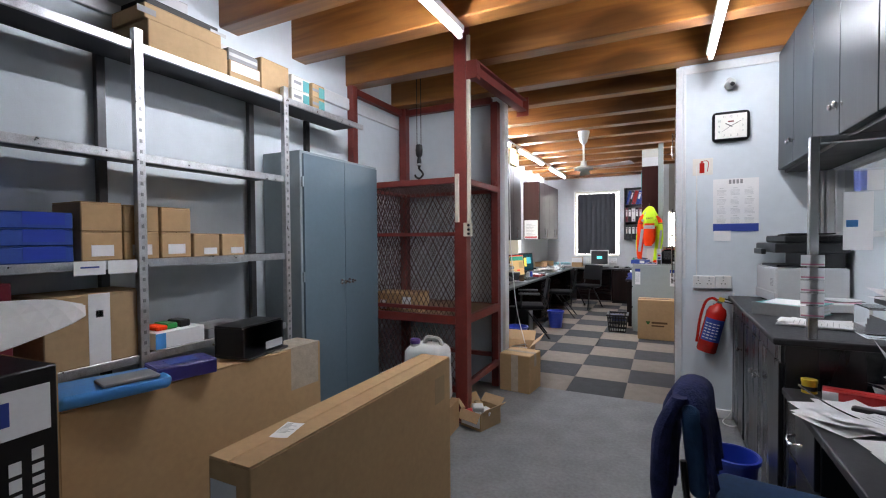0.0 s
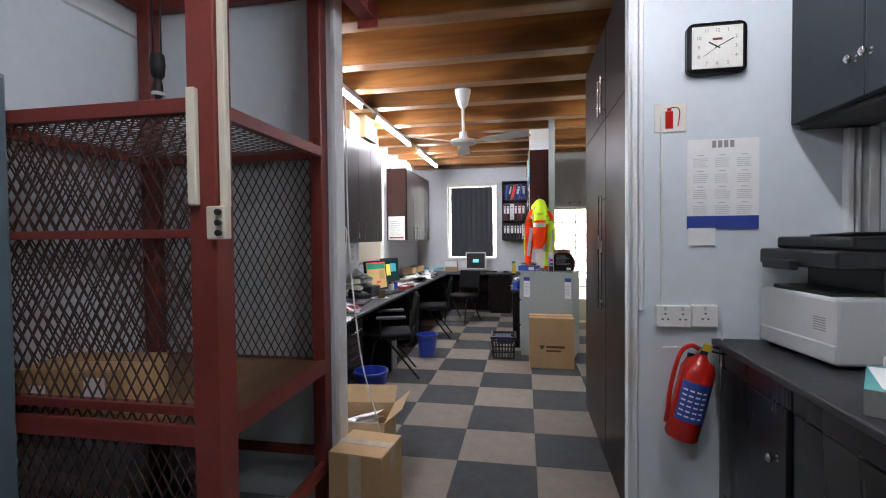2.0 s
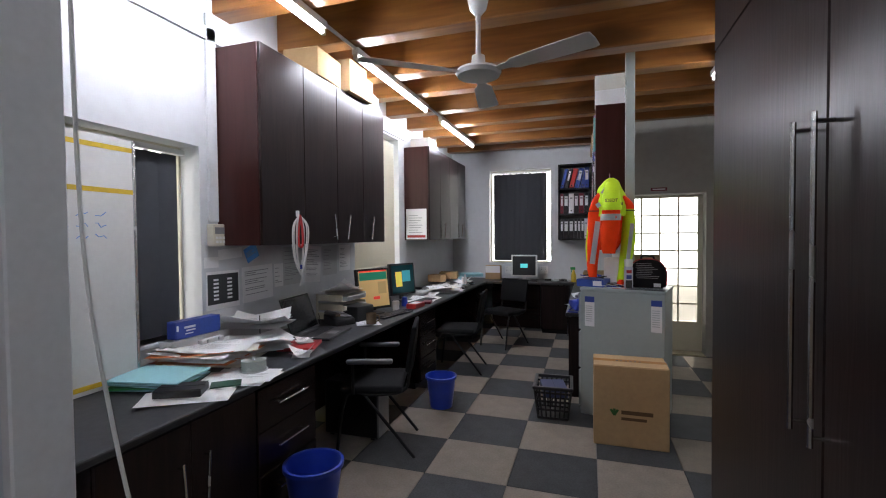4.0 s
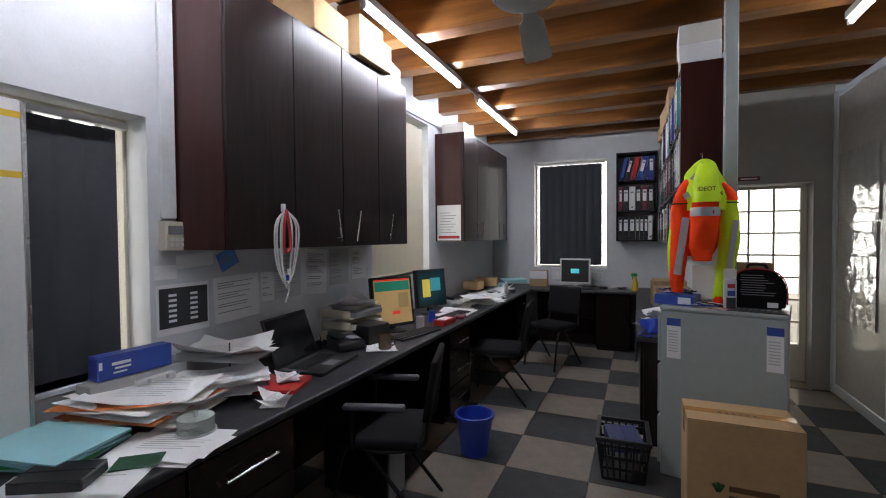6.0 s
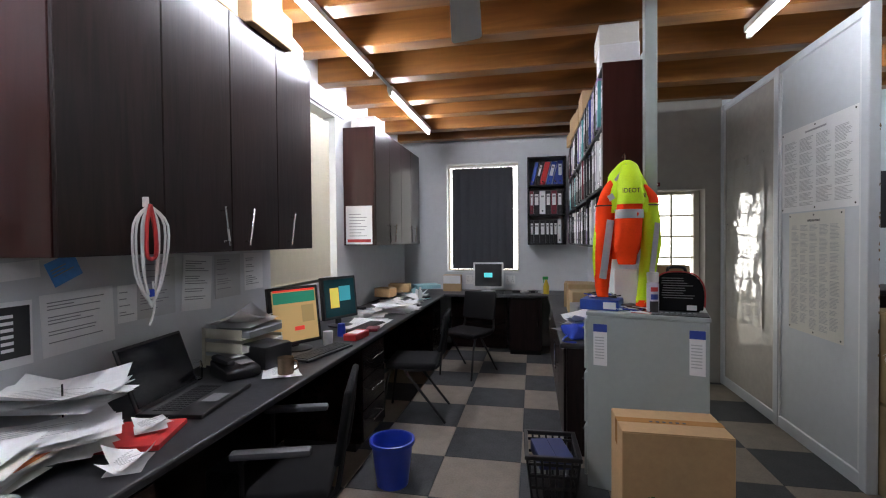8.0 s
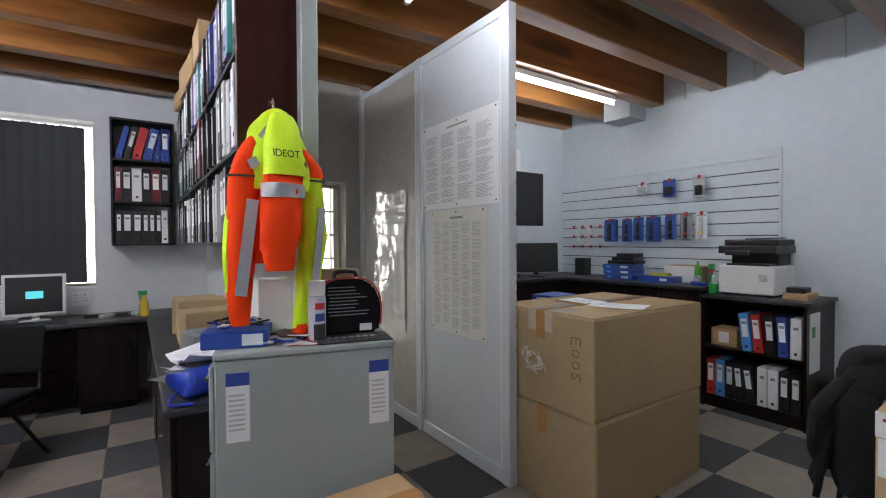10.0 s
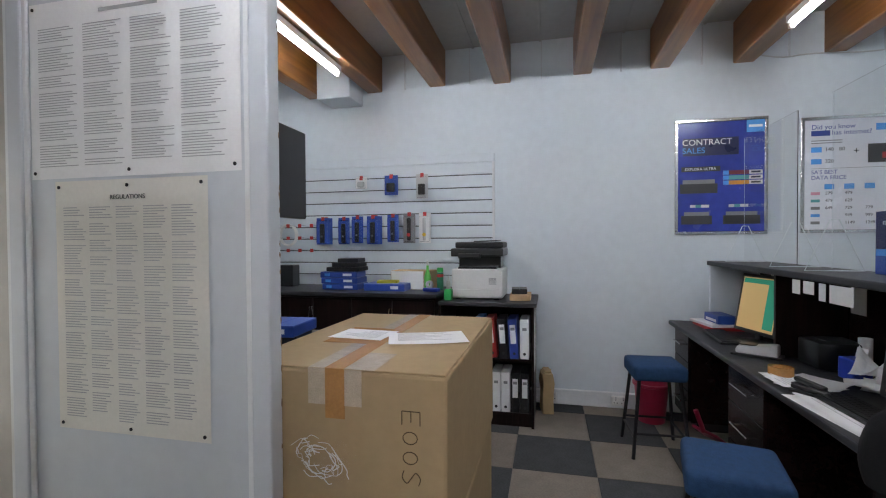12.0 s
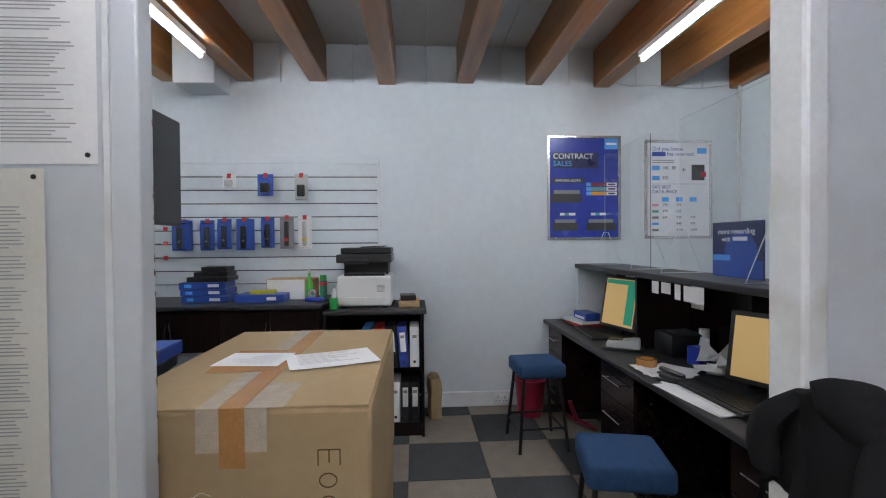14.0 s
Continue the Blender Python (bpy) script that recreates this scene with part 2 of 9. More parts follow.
M_TUBE_OLD = glow("ageing_fluorescent_tube", (0.895, 0.93, 1.0), TUBE_POWER * 0.42)
M_SCREEN_O = glow("amber_screen", (0.62, 0.42, 0.17), 0.30)
M_SCREEN_G = glow("green_screen_band", (0.02, 0.22, 0.13), 0.5)
M_SCREEN_B = glow("blue_screen", (0.05, 0.30, 0.80), 0.9)
M_SCREEN_R = glow("red_screen_button", (0.8, 0.05, 0.03), 0.6)
M_SCREEN_T = glow("tan_screen_patch", (0.45, 0.30, 0.12), 0.35)
# emission stands in for the daylight outside; no lamp there
M_OUT = glow("glowing_yard_backdrop", (1.0, 0.98, 0.93), 7.0)

# ---- building helpers ----


def bm_new():
    return bmesh.new()


def box(bm, x0, x1, y0, y1, z0, z1, bevel=0.0, segs=1, m=None):
    """Adds a box, with its edges eased by bevel, to bm."""
    r = bmesh.ops.create_cube(bm, size=1.0)
    vs = r["verts"]
    for v in vs:
        v.co = Vector(((x0 + x1) / 2 + v.co.x * (x1 - x0), (y0 + y1) / 2 + v.co.y * (y1 - y0), (z0 + z1) / 2 + v.co.z * (z1 - z0)))
    if bevel:
        es = {e for v in vs for e in v.link_edges}
        r2 = bmesh.ops.bevel(bm, geom=list(es), offset=bevel, segments=segs, affect="EDGES", profile=0.5)
        vs = list({v for f in r2["faces"] for v in f.verts} | {v for v in vs if v.is_valid})
    if m is not None:
        for v in vs:
            v.co = m @ v.co
    return bm


def B(x0, x1, y0, y1, z0, z1, bevel=0.0, segs=1, m=None):
    return box(bmesh.new(), x0, x1, y0, y1, z0, z1, bevel, segs, m)


def rod(bm, p0, p1, r, n=8, r2=None):
    """Adds a round bar from p0 to p1."""
    p0, p1 = Vector(p0), Vector(p1)
    d = p1 - p0
    q = d.to_track_quat("Z", "Y").to_matrix().to_4x4()
    bmesh.ops.create_cone(bm, cap_ends=True, segments=n, radius1=r, radius2=r if r2 is None else r2, depth=d.length,
                          matrix=Matrix.Translation((p0 + p1) / 2) @ q)
    return bm


def bar(bm, p0, p1, w, h):
    """Adds a square bar from p0 to p1, w wide and h high."""
    p0, p1 = Vector(p0), Vector(p1)
    d = p1 - p0
    q = d.to_track_quat("Y", "Z").to_matrix().to_4x4()
    r = bmesh.ops.create_cube(bm, size=1.0)
    m = Matrix.Translation((p0 + p1) / 2) @ q
    for v in r["verts"]:
        v.co = m @ Vector((v.co.x * w, v.co.y * d.length, v.co.z * h))
    return bm


def turned(bm, prof, n=20, m=None):
    """Adds a body turned round z from (radius, height) pairs."""
    rings = []
    for r, z in prof:
        if r <= 1e-6:
            rings.append([bm.verts.new((0, 0, z))])
        else:
            rings.append([bm.verts.new((r * math.cos(2 * math.pi * i / n), r * math.sin(2 * math.pi * i / n), z)) for i in range(n)])
    for a, b in zip(rings, rings[1:]):
        for i in range(n):
            j = (i + 1) % n
            if len(a) == 1 and len(b) == 1:
                continue
            if len(a) == 1:
                bm.faces.new((a[0], b[j], b[i]))
            elif len(b) == 1:
                bm.faces.new((a[i], a[j], b[0]))
            else:
                bm.faces.new((a[i], a[j], b[j], b[i]))
    if m is not None:
        for ring in rings:
            for v in ring:
                v.co = m @ v.co
    return bm


def tube(bm, pts, r, n=6):
    """Sweeps one round cable through pts, with closed ends."""
    path = []
    for p in pts:
        p = Vector(p)
        if not path or (p - path[-1]).length > 1e-5:
            path.append(p)
    rings, side = [], None
    for i, p in enumerate(path):
        t = path[min(i + 1, len(path) - 1)] - path[max(i - 1, 0)]
        if t.length < 1e-6:
            t = path[min(i + 1, len(path) - 1)] - p
        t.normalize()
        if side is None:
            side = t.orthogonal()
        side = side - t * side.dot(t)
        side = side.normalized() if side.length > 1e-4 else t.orthogonal().normalized()
        up = t.cross(side)
        rings.append([bm.verts.new(p + (side * math.cos(2 * math.pi * k / n) + up * math.sin(2 * math.pi * k / n)) * r) for k in range(n)])
    for p, q in zip(rings, rings[1:]):
        for k in range(n):
            bm.faces.new((p[k], p[(k + 1) % n], q[(k + 1) % n], q[k]))
    bm.faces.new(rings[0][::-1])
    bm.faces.new(rings[-1])
    return bm


def smooth_path(pts, k=5):
    """Points along a soft curve through pts."""
    pts = [Vector(p) for p in pts]
    out = []
    for i in range(len(pts) - 1):
        p0, p1, p2, p3 = pts[max(i - 1, 0)], pts[i], pts[i + 1], pts[min(i + 2, len(pts) - 1)]
        for j in range(k):
            t = j / k
            out.append(0.5 * ((2 * p1) + (p2 - p0) * t + (2 * p0 - 5 * p1 + 4 * p2 - p3) * t * t + (3 * p1 - p0 - 3 * p2 + p3) * t ** 3))
    out.append(pts[-1])
    return out


def mesh_of(name, bm, material, smooth=False):
    bmesh.ops.recalc_face_normals(bm, faces=bm.faces)
    me = bpy.data.meshes.new(name)
    bm.to_mesh(me)
    bm.free()
    me.materials.append(material)
    if smooth:
        for p in me.polygons:
            p.use_smooth = True
        me.set_sharp_from_angle(angle=radians(40))
    return me


def part(name, bm, material, parent=None, label="", smooth=False):
    """Links a bmesh as one mesh object under a thing or a part."""
    ob = new(name, mesh_of(name, bm, material, smooth))
    if parent is not None:
        ob.parent = parent
    if label:
        ob["label"] = label
    return ob


def shared(name, me, parent, m):
    ob = new(name, me)
    ob.parent = parent
    ob.matrix_local = m
    return ob


def thing(name, label, category, x=0, y=0, z=0, rz=0, group=""):
    ob = new(name)
    ob.empty_display_size = 0.05
    ob.matrix_world = pose(x, y, z, 0, 0, rz)
    return tagged(ob, label, category, group)


def solid(name, bm, material, label, category, x=0, y=0, z=0, rz=0, group="", smooth=False):
    ob = part(name, bm, material, None, label, smooth)
    ob.matrix_world = pose(x, y, z, 0, 0, rz)
    return tagged(ob, label, category, group)


def structure(name, bm, material, label="", category="", smooth=False):
    return tagged(part(name, bm, material, None, label, smooth), label, category, "", "structure")


def words(text, size, material, parent, m, name="lettering", align="CENTER", depth=0.0006):
    """Raised lettering as a mesh."""
    cu = bpy.data.curves.new(name, "FONT")
    cu.body, cu.size, cu.align_x, cu.align_y, cu.extrude = text, size, align, "CENTER", depth
    tmp = bpy.data.objects.new(name, cu)
    scene.collection.objects.link(tmp)
    me = bpy.data.meshes.new_from_object(tmp.evaluated_get(bpy.context.evaluated_depsgraph_get()))
    bpy.data.objects.remove(tmp)
    bpy.data.curves.remove(cu)
    me.materials.clear()
    me.materials.append(material)
    ob = new(name, me)
    ob.parent = parent
    ob.matrix_local = m
    return ob


def wall(name, axis, a, b, u0, u1, z0, z1, material, holes=(), label="", category="wall"):
    """A wall from a to b in thickness across axis, from u0 to u1 along it, with real openings (u0, u1, z0, z1)."""
    us = sorted({u0, u1, *[h[0] for h in holes], *[h[1] for h in holes]})
    zs = sorted({z0, z1, *[h[2] for h in holes], *[h[3] for h in holes]})
    full = {}
    for i in range(len(us) - 1):
        for j in range(len(zs) - 1):
            cu, cz = (us[i] + us[i + 1]) / 2, (zs[j] + zs[j + 1]) / 2
            full[i, j] = not any(h[0] < cu < h[1] and h[2] < cz < h[3] for h in holes)
    bm = bmesh.new()

    def pt(w, u, z):
        return (w, u, z) if axis == "x" else (u, w, z)

    def quad(*p):
        bm.faces.new([bm.verts.new(q) for q in p])
    for (i, j), f in full.items():
        if not f:
            continue
        p, q, r, s = us[i], us[i + 1], zs[j], zs[j + 1]
        for w in (a, b):
            quad(pt(w, p, r), pt(w, q, r), pt(w, q, s), pt(w, p, s))
        for di, dj, e in ((-1, 0, (p, p, r, s)), (1, 0, (q, q, r, s)), (0, -1, (p, q, r, r)), (0, 1, (p, q, s, s))):
            if not full.get((i + di, j + dj), False):
                if e[0] == e[1]:
                    quad(pt(a, e[0], r), pt(b, e[0], r), pt(b, e[0], s), pt(a, e[0], s))
                else:
                    quad(pt(a, p, e[2]), pt(b, p, e[2]), pt(b, q, e[2]), pt(a, q, e[2]))
    bmesh.ops.remove_doubles(bm, verts=bm.verts, dist=1e-5)
    return structure(name, bm, material, label, category)


# ---- the building ----
XL, XR, YB, ZB, ZC = -2.58, 3.93, 11.0, 2.82, 3.15

floor = structure("floor", B(XL - 0.3, XR + 0.3, -1.6, 11.3, -0.12, -0.012), M_CARPET, "concrete floor slab under carpet", "floor")
structure("carpet", B(XL, 1.08, -1.5, 4.289, -0.0115, 0.0, 0.002), M_CARPET, "worn grey carpet of the store room", "carpet")
structure("carpet_reception", B(1.16, XR, -1.5, 4.1, -0.0115, 0.0, 0.002), M_CARPET, "grey carpet of the customer area", "carpet")

WIN_L = (4.55, 5.773, 0.90, 1.995)
WIN_M = (7.62, 8.72, 1.10, 2.62)
wall("wall_west_store", "x", XL - 0.3, XL, -1.5, 4.25, 0, ZC, M_WALL, (), "pale blue painted plaster wall")
wall("wall_west_office", "x", XL - 0.3, XL, 4.25, YB + 0.3, 0, ZC, M_WALL_W, [WIN_L, WIN_M], "white painted plaster wall")
wall("wall_north", "y", YB, YB + 0.3, XL, -0.05, 0, ZC, M_WALL_W, [(-1.95, -0.957, 1.02, 2.52)], "white painted plaster wall with a window")
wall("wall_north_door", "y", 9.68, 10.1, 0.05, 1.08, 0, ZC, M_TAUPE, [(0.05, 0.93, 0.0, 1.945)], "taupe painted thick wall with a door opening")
wall("wall_recess", "x", -0.05, 0.05, 9.68, YB + 0.3, 0, ZC, M_WALL_W, (), "white painted return wall")
wall("wall_reception_north", "y", 9.74, 10.1, 1.08, XR, 0, ZC, M_WALL, (), "pale blue painted wall")
wall("wall_east", "x", XR, XR + 0.3, -1.5, 10.1, 0, ZC, M_WALL, (), "pale blue painted plaster wall")
wall("wall_south", "y", -1.8, -1.5, XL - 0.3, XR + 0.3, 0, ZC, M_WALL, (), "pale blue painted wall")
wall("wall_reception_south", "y", 4.0, 4.1, 2.5, XR, 0, ZC, M_WALL, (), "pale blue painted wall")
wall("wall_clock", "y", 4.16, 4.20, 0.095, 1.08, 0, ZB, M_WALL, (), "pale blue painted board wall")
wall("wall_cage", "y", 4.21, 4.30, XL, -1.43, 0, ZB, M_WALL, (), "pale blue painted board wall behind the goods hoist")
wall("wall_store_east", "x", 1.08, 1.16, -1.5, 4.42, 0, ZC, M_WALL, [(0.3, 4.10, 1.43, 1.93)], "pale blue partition with a long internal window")
wall("wall_reception_west", "x", 1.06, 1.15, 4.42, 6.0, 0, ZC, M_PANEL, (), "grey painted partition with a worn end post")

# ceilings: varnished boards over store and office, painted boards over the reception
structure("ceiling", B(XL, 1.10, -1.5, YB, ZC, ZC + 0.1), M_BOARD, "varnished brown ceiling boards between timber beams", "ceiling")
structure("ceiling_reception", B(1.10, XR, -1.5, 10.1, ZC, ZC + 0.1), M_CEIL, "grey painted ceiling boards between timber beams", "ceiling")
bm = bmesh.new()
for y in (4.13, 4.74, 5.36, 5.97, 6.58, 7.26, 7.85, 8.46, 9.07, 9.68):
    box(bm, 1.18, XR, y - 0.34, y - 0.32, ZC - 0.012, ZC - 0.0005, 0.003)
structure("trim_ceiling_battens", bm, M_CEIL, "painted cover strips on the ceiling", "trim")
BEAMS = (-1.0, -0.39, 0.22, 0.83, 1.45, 2.07, 2.70, 3.35, 4.10, 4.74, 5.36, 5.97, 6.58, 7.26, 7.85, 8.46, 9.07, 9.66, 10.25, 10.80)
for i, y in enumerate(BEAMS):
    x1 = XR + 0.1 if y < 9.7 else -0.04
    ob = structure("ceiling_beam", B(0, x1 - (XL - 0.1), -0.075, 0.075, 0, ZC - ZB, 0.008), M_BEAM, "varnished rough-sawn timber ceiling beam", "beam")
    ob.location = (XL - 0.1, y, ZB + 0.012 * math.sin(i * 2.3))

# mouldings and skirtings
bm = bmesh.new()
box(bm, 0.083, 0.118, 4.138, 4.158, 0, 2.80, 0.004)
box(bm, 0.073, 0.094, 4.138, 4.203, 0, 2.80, 0.003)
box(bm, 0.118, 1.08, 4.145, 4.159, 2.74, 2.80, 0.004)
structure("trim_doorway", bm, M_TRIM, "white painted architrave and cornice", "trim")
bm = bmesh.new()
box(bm, 0.175, 0.47, 4.142, 4.159, 0, 0.07, 0.004)
structure("baseboard_clock_wall", bm, M_TRIM, "low white skirting", "baseboard")
bm = bmesh.new()
box(bm, XR - 0.028, XR - 0.0005, 4.1, 9.74, 0, 0.13, 0.006)
structure("baseboard_reception", bm, M_TRIM, "white painted skirting trunking", "baseboard")
bm = bmesh.new()
box(bm, -1.429, -1.40, 4.20, 4.31, 0, 2.8, 0.004)
structure("trim_hoist_wall_end", bm, M_TRIM, "white painted end strip of the board wall", "trim")
bm = bmesh.new()
box(bm, 1.045, 1.165, 6.002, 6.07, 0, 2.80, 0.012, 2)
structure("trim_reception_post", bm, M_TRIM, "chipped white painted post at the wall end", "post")
bm = bmesh.new()
box(bm, XL + 0.001, XL + 0.03, -1.4, 4.2, 2.60, 2.70, 0.004)
structure("trim_rail_store", bm, M_TRIM, "white timber rail under the ceiling", "trim")
bm = bmesh.new()
box(bm, XL + 0.0006, XL + 0.022, 5.825, 5.895, 1.55, 2.8, 0.003)
box(bm, XL + 0.0006, XL + 0.022, 4.32, 8.9, 2.64, 2.72, 0.003)
structure("trim_office_trunking", bm, M_TRIM, "white trunking and rail on the wall", "trim")

# internal window of the store room
w = thing("window_1", "long internal window in a white timber frame", "window", 1.12, 0.3, 1.43)
w["kind"] = "structure"
bm = bmesh.new()
box(bm, -0.05, 0.05, 0, 3.8, 0, 0.035, 0.003)
box(bm, -0.05, 0.05, 0, 3.8, 0.465, 0.5, 0.003)
for y in (0, 1.255, 2.51, 3.762):
    box(bm, -0.048, 0.048, y, y + 0.038, 0.035, 0.465, 0.003)
part("window_frame", bm, M_TRIM, w)
for y in (0.038, 1.293, 2.548):
    p = part("pane", B(-0.003, 0.003, y, y + 1.214, 0.035, 0.465), M_GLASS, w)
    p.visible_shadow = False

# outer windows with vertical blinds
def blind_window(name, axis, wall_face, u0, u1, z0, z1, inward, slats, label, deep=0.0):
    """Timber frame, glass, head rail and hanging fabric slats."""
    w = thing(name, label, "window")
    w["kind"] = "structure"
    d = 1 if inward > 0 else -1

    def bb(bm, w0, w1, a, b, c, e, bev=0.003):
        lo, hi = sorted((wall_face + w0 * d, wall_face + w1 * d))
        return box(bm, lo, hi, a, b, c, e, bev) if axis == "x" else box(bm, a, b, lo, hi, c, e, bev)
    bm = bmesh.new()
    f = 0.016
    bb(bm, -0.22, -0.14, u0, u0 + f, z0, z1)
    bb(bm, -0.22, -0.14, u1 - f, u1, z0, z1)
    bb(bm, -0.22, -0.14, u0 + f, u1 - f, z0, z0 + f)
    bb(bm, -0.22, -0.14, u0 + f, u1 - f, z1 - f, z1)
    um = (u0 + u1) / 2
    bb(bm, -0.21, -0.15, um - 0.018, um + 0.018, z0 + f, z1 - f)
    part("window_frame", bm, M_IVORY, w)
    bm = bmesh.new()
    bb(bm, -0.183, -0.177, u0 + f, u1 - f, z0 + f, z1 - f, 0)
    part("pane", bm, M_GLASS, w).visible_shadow = False
    bm = bmesh.new()
    bb(bm, -0.135, 0.012, u0 + 0.002, u1 - 0.002, z0 - 0.025, z0 + 0.0, 0.004)
    part("window_sill", bm, M_TRIM, w)
    bm = bmesh.new()
    bb(bm, -0.06 - deep, -0.02 - deep, u0 + 0.02, u1 - 0.02, z1 - 0.055, z1 - 0.025, 0.003)
    part("head_rail", bm, M_WHITE, w, "white blind head rail")
    n = slats
    step = (u1 - u0 - 0.15) / n
    for i in range(n):
        a = u0 + 0.075 + i * step
        bm = bmesh.new()
        cx = a + step / 2
        # a softly curved hanging strip
        cols = 5
        vs = []
        for k in range(cols + 1):
            s = k / cols
            off = -0.042 - deep + 0.012 * math.sin(math.pi * s) + 0.010 * (s - 0.5)
            for zz in (z0 + (0.004 if deep else 0.03), z1 - 0.062):
                u = a - 0.008 + s * (step + 0.016)
                vs.append(bm.verts.new((wall_face + off * d, u, zz) if axis == "x" else (u, wall_face + off * d, zz)))
        for k in range(cols):
            bm.faces.new((vs[2 * k], vs[2 * k + 2], vs[2 * k + 3], vs[2 * k + 1]))
        bm.normal_update()
        bmesh.ops.solidify(bm, geom=bm.faces, thickness=0.0015)
        part("blind_slat", bm, M_BLIND, w, smooth=True)
        bm = bmesh.new()
        bb(bm, -0.046 - deep, -0.034 - deep, cx - 0.012, cx + 0.012, z1 - 0.066, z1 - 0.05, 0.002)
        part("slat_clip", bm, M_WHITE, w)
    return w


blind_window("window_2", "x", XL, *WIN_L[:2], *WIN_L[2:], 1, 9, "window with charcoal vertical blinds and daylight at its edge", 0.065)
blind_window("window_3", "y", YB, -1.95, -0.957, 1.02, 2.52, -1, 8, "window with closed charcoal vertical blinds")


def slat_window():
    """The half-hidden window between the wall cabinets, with pale blinds."""
    w = thing("window_4", "bright window with cream vertical blinds", "window")
    w["kind"] = "structure"
    u0, u1, z0, z1 = WIN_M
    bm = bmesh.new()
    for a, b, c, e in ((u0, u0 + 0.05, z0, z1), (u1 - 0.05, u1, z0, z1), (u0 + 0.05, u1 - 0.05, z0, z0 + 0.05), (u0 + 0.05, u1 - 0.05, z1 - 0.05, z1)):
        box(bm, XL - 0.22, XL - 0.14, a, b, c, e, 0.003)
    part("window_frame", bm, M_IVORY, w)
    part("pane", B(XL - 0.183, XL - 0.177, u0 + 0.05, u1 - 0.05, z0 + 0.05, z1 - 0.05), M_GLASS, w).visible_shadow = False
    part("window_sill", B(XL - 0.13, XL + 0.012, u0 + 0.002, u1 - 0.002, z0 - 0.025, z0, 0.004), M_TRIM, w)
    for i in range(9):
        y = u0 + 0.06 + i * 0.115
        part("blind_slat", B(-0.045, 0.045, -0.001, 0.001, z0 + 0.03, z1 - 0.06), M_IVORY, w).matrix_local = pose(XL - 0.05, y, 0, 0, 0, 62)
    return w


slat_window()

# the panelled glass door to the yard
d = thing("door_1", "cream steel door with small bright glass panes", "door", 0, 9.86, 0.02)
d["kind"] = "structure"
bm = bmesh.new()
for a, b in ((0.055, 0.085), (0.875, 0.928)):
    box(bm, a, b, -0.02, 0.02, 0, 1.92, 0.003)
box(bm, 0.085, 0.875, -0.02, 0.02, 0, 0.36, 0.003)
box(bm, 0.085, 0.875, -0.02, 0.02, 1.885, 1.92, 0.003)
part("door_frame", bm, M_IVORY, d)
PANE_X = (0.085, 0.245, 0.455, 0.665, 0.875)
PANE_Z = [0.36 + k * 0.218 for k in range(8)]
for x0, x1 in zip(PANE_X, PANE_X[1:]):
    for z0, z1 in zip(PANE_Z, PANE_Z[1:]):
        part("pane", B(x0 + 0.008, x1 - 0.008, -0.003, 0.003, z0 + 0.008, z1 - 0.008), M_GLASS, d).visible_shadow = False
for x0 in PANE_X[1:-1]:
    part("upright_bar", B(x0 - 0.010, x0 + 0.010, -0.012, 0.012, 0.36, 1.885), M_IVORY, d)
for z0 in PANE_Z[1:-1]:
    part("cross_bar", B(0.085, 0.875, -0.011, 0.011, z0 - 0.010, z0 + 0.010), M_IVORY, d)
bm = bmesh.new()
box(bm, 0.035, 0.06, -0.035, -0.02, 0.95, 1.10, 0.003)
rod(bm, (0.048, -0.06, 1.02), (0.14, -0.06, 1.02), 0.009)
rod(bm, (0.048, -0.02, 1.02), (0.048, -0.06, 1.02), 0.008)
part("door_handle", bm, M_CHROME, d)
structure("door_step", B(0.05, 0.928, 9.64, 10.1, -0.011, 0.018, 0.006), M_STONE, "worn stone threshold", "step")

# outside
structure("ground", B(-40, 40, 11.3, 70, -0.4, -0.3), M_EARTH, "paved yard outside", "ground")
structure("ground_west", B(-40, XL - 0.3, -20, 11.3, -0.4, -0.3), M_EARTH, "paved yard outside", "ground")
# added backdrops that glow like a bright yard behind the panes
structure("backdrop_yard", B(-14, 16, 21, 21.2, -0.3, 9), M_OUT, "glowing pale backdrop of the yard", "backdrop")
structure("backdrop_west", B(-9.2, -9, -4, 18, -0.3, 9), M_OUT, "glowing pale backdrop of the yard", "backdrop")

# glazed divider between office and reception
dv = thing("partition_screen", "grey framed partition screen with posted papers", "partition", 1.10, 7.66, 0)
dv["kind"] = "structure"
L = 2.02
for y, nm in ((0.0, "post"), (0.945, "post"), (L - 0.06, "post")):
    part(nm, B(-0.03, 0.03, y, y + 0.065, 0, 2.75, 0.006, 2), M_PANEL, dv)
for y0, y1 in ((0.065, 0.945), (1.01, L - 0.06)):
    part("rail", B(-0.024, 0.024, y0, y1, 0, 0.09, 0.005), M_PANEL, dv)
    part("rail", B(-0.024, 0.024, y0, y1, 2.69, 2.75, 0.005), M_PANEL, dv)
    part("panel", B(-0.012, 0.012, y0, y1, 0.09, 2.69), M_PANEL if y0 < 0.5 else M_PANEL_G, dv, "" if y0 < 0.5 else "glossy dull beige panel")
    part("bead", B(-0.024, -0.013, y0, y0 + 0.02, 0.09, 2.69, 0.003), M_TRIM, dv)
    part("bead", B(-0.024, -0.013, y1 - 0.02, y1, 0.09, 2.69, 0.003), M_TRIM, dv)
rnd = random.Random(63)
M_CHIP = mat("bare_wood_under_paint", (0.24, 0.17, 0.11), 0.8, var=0.3, scale=60)
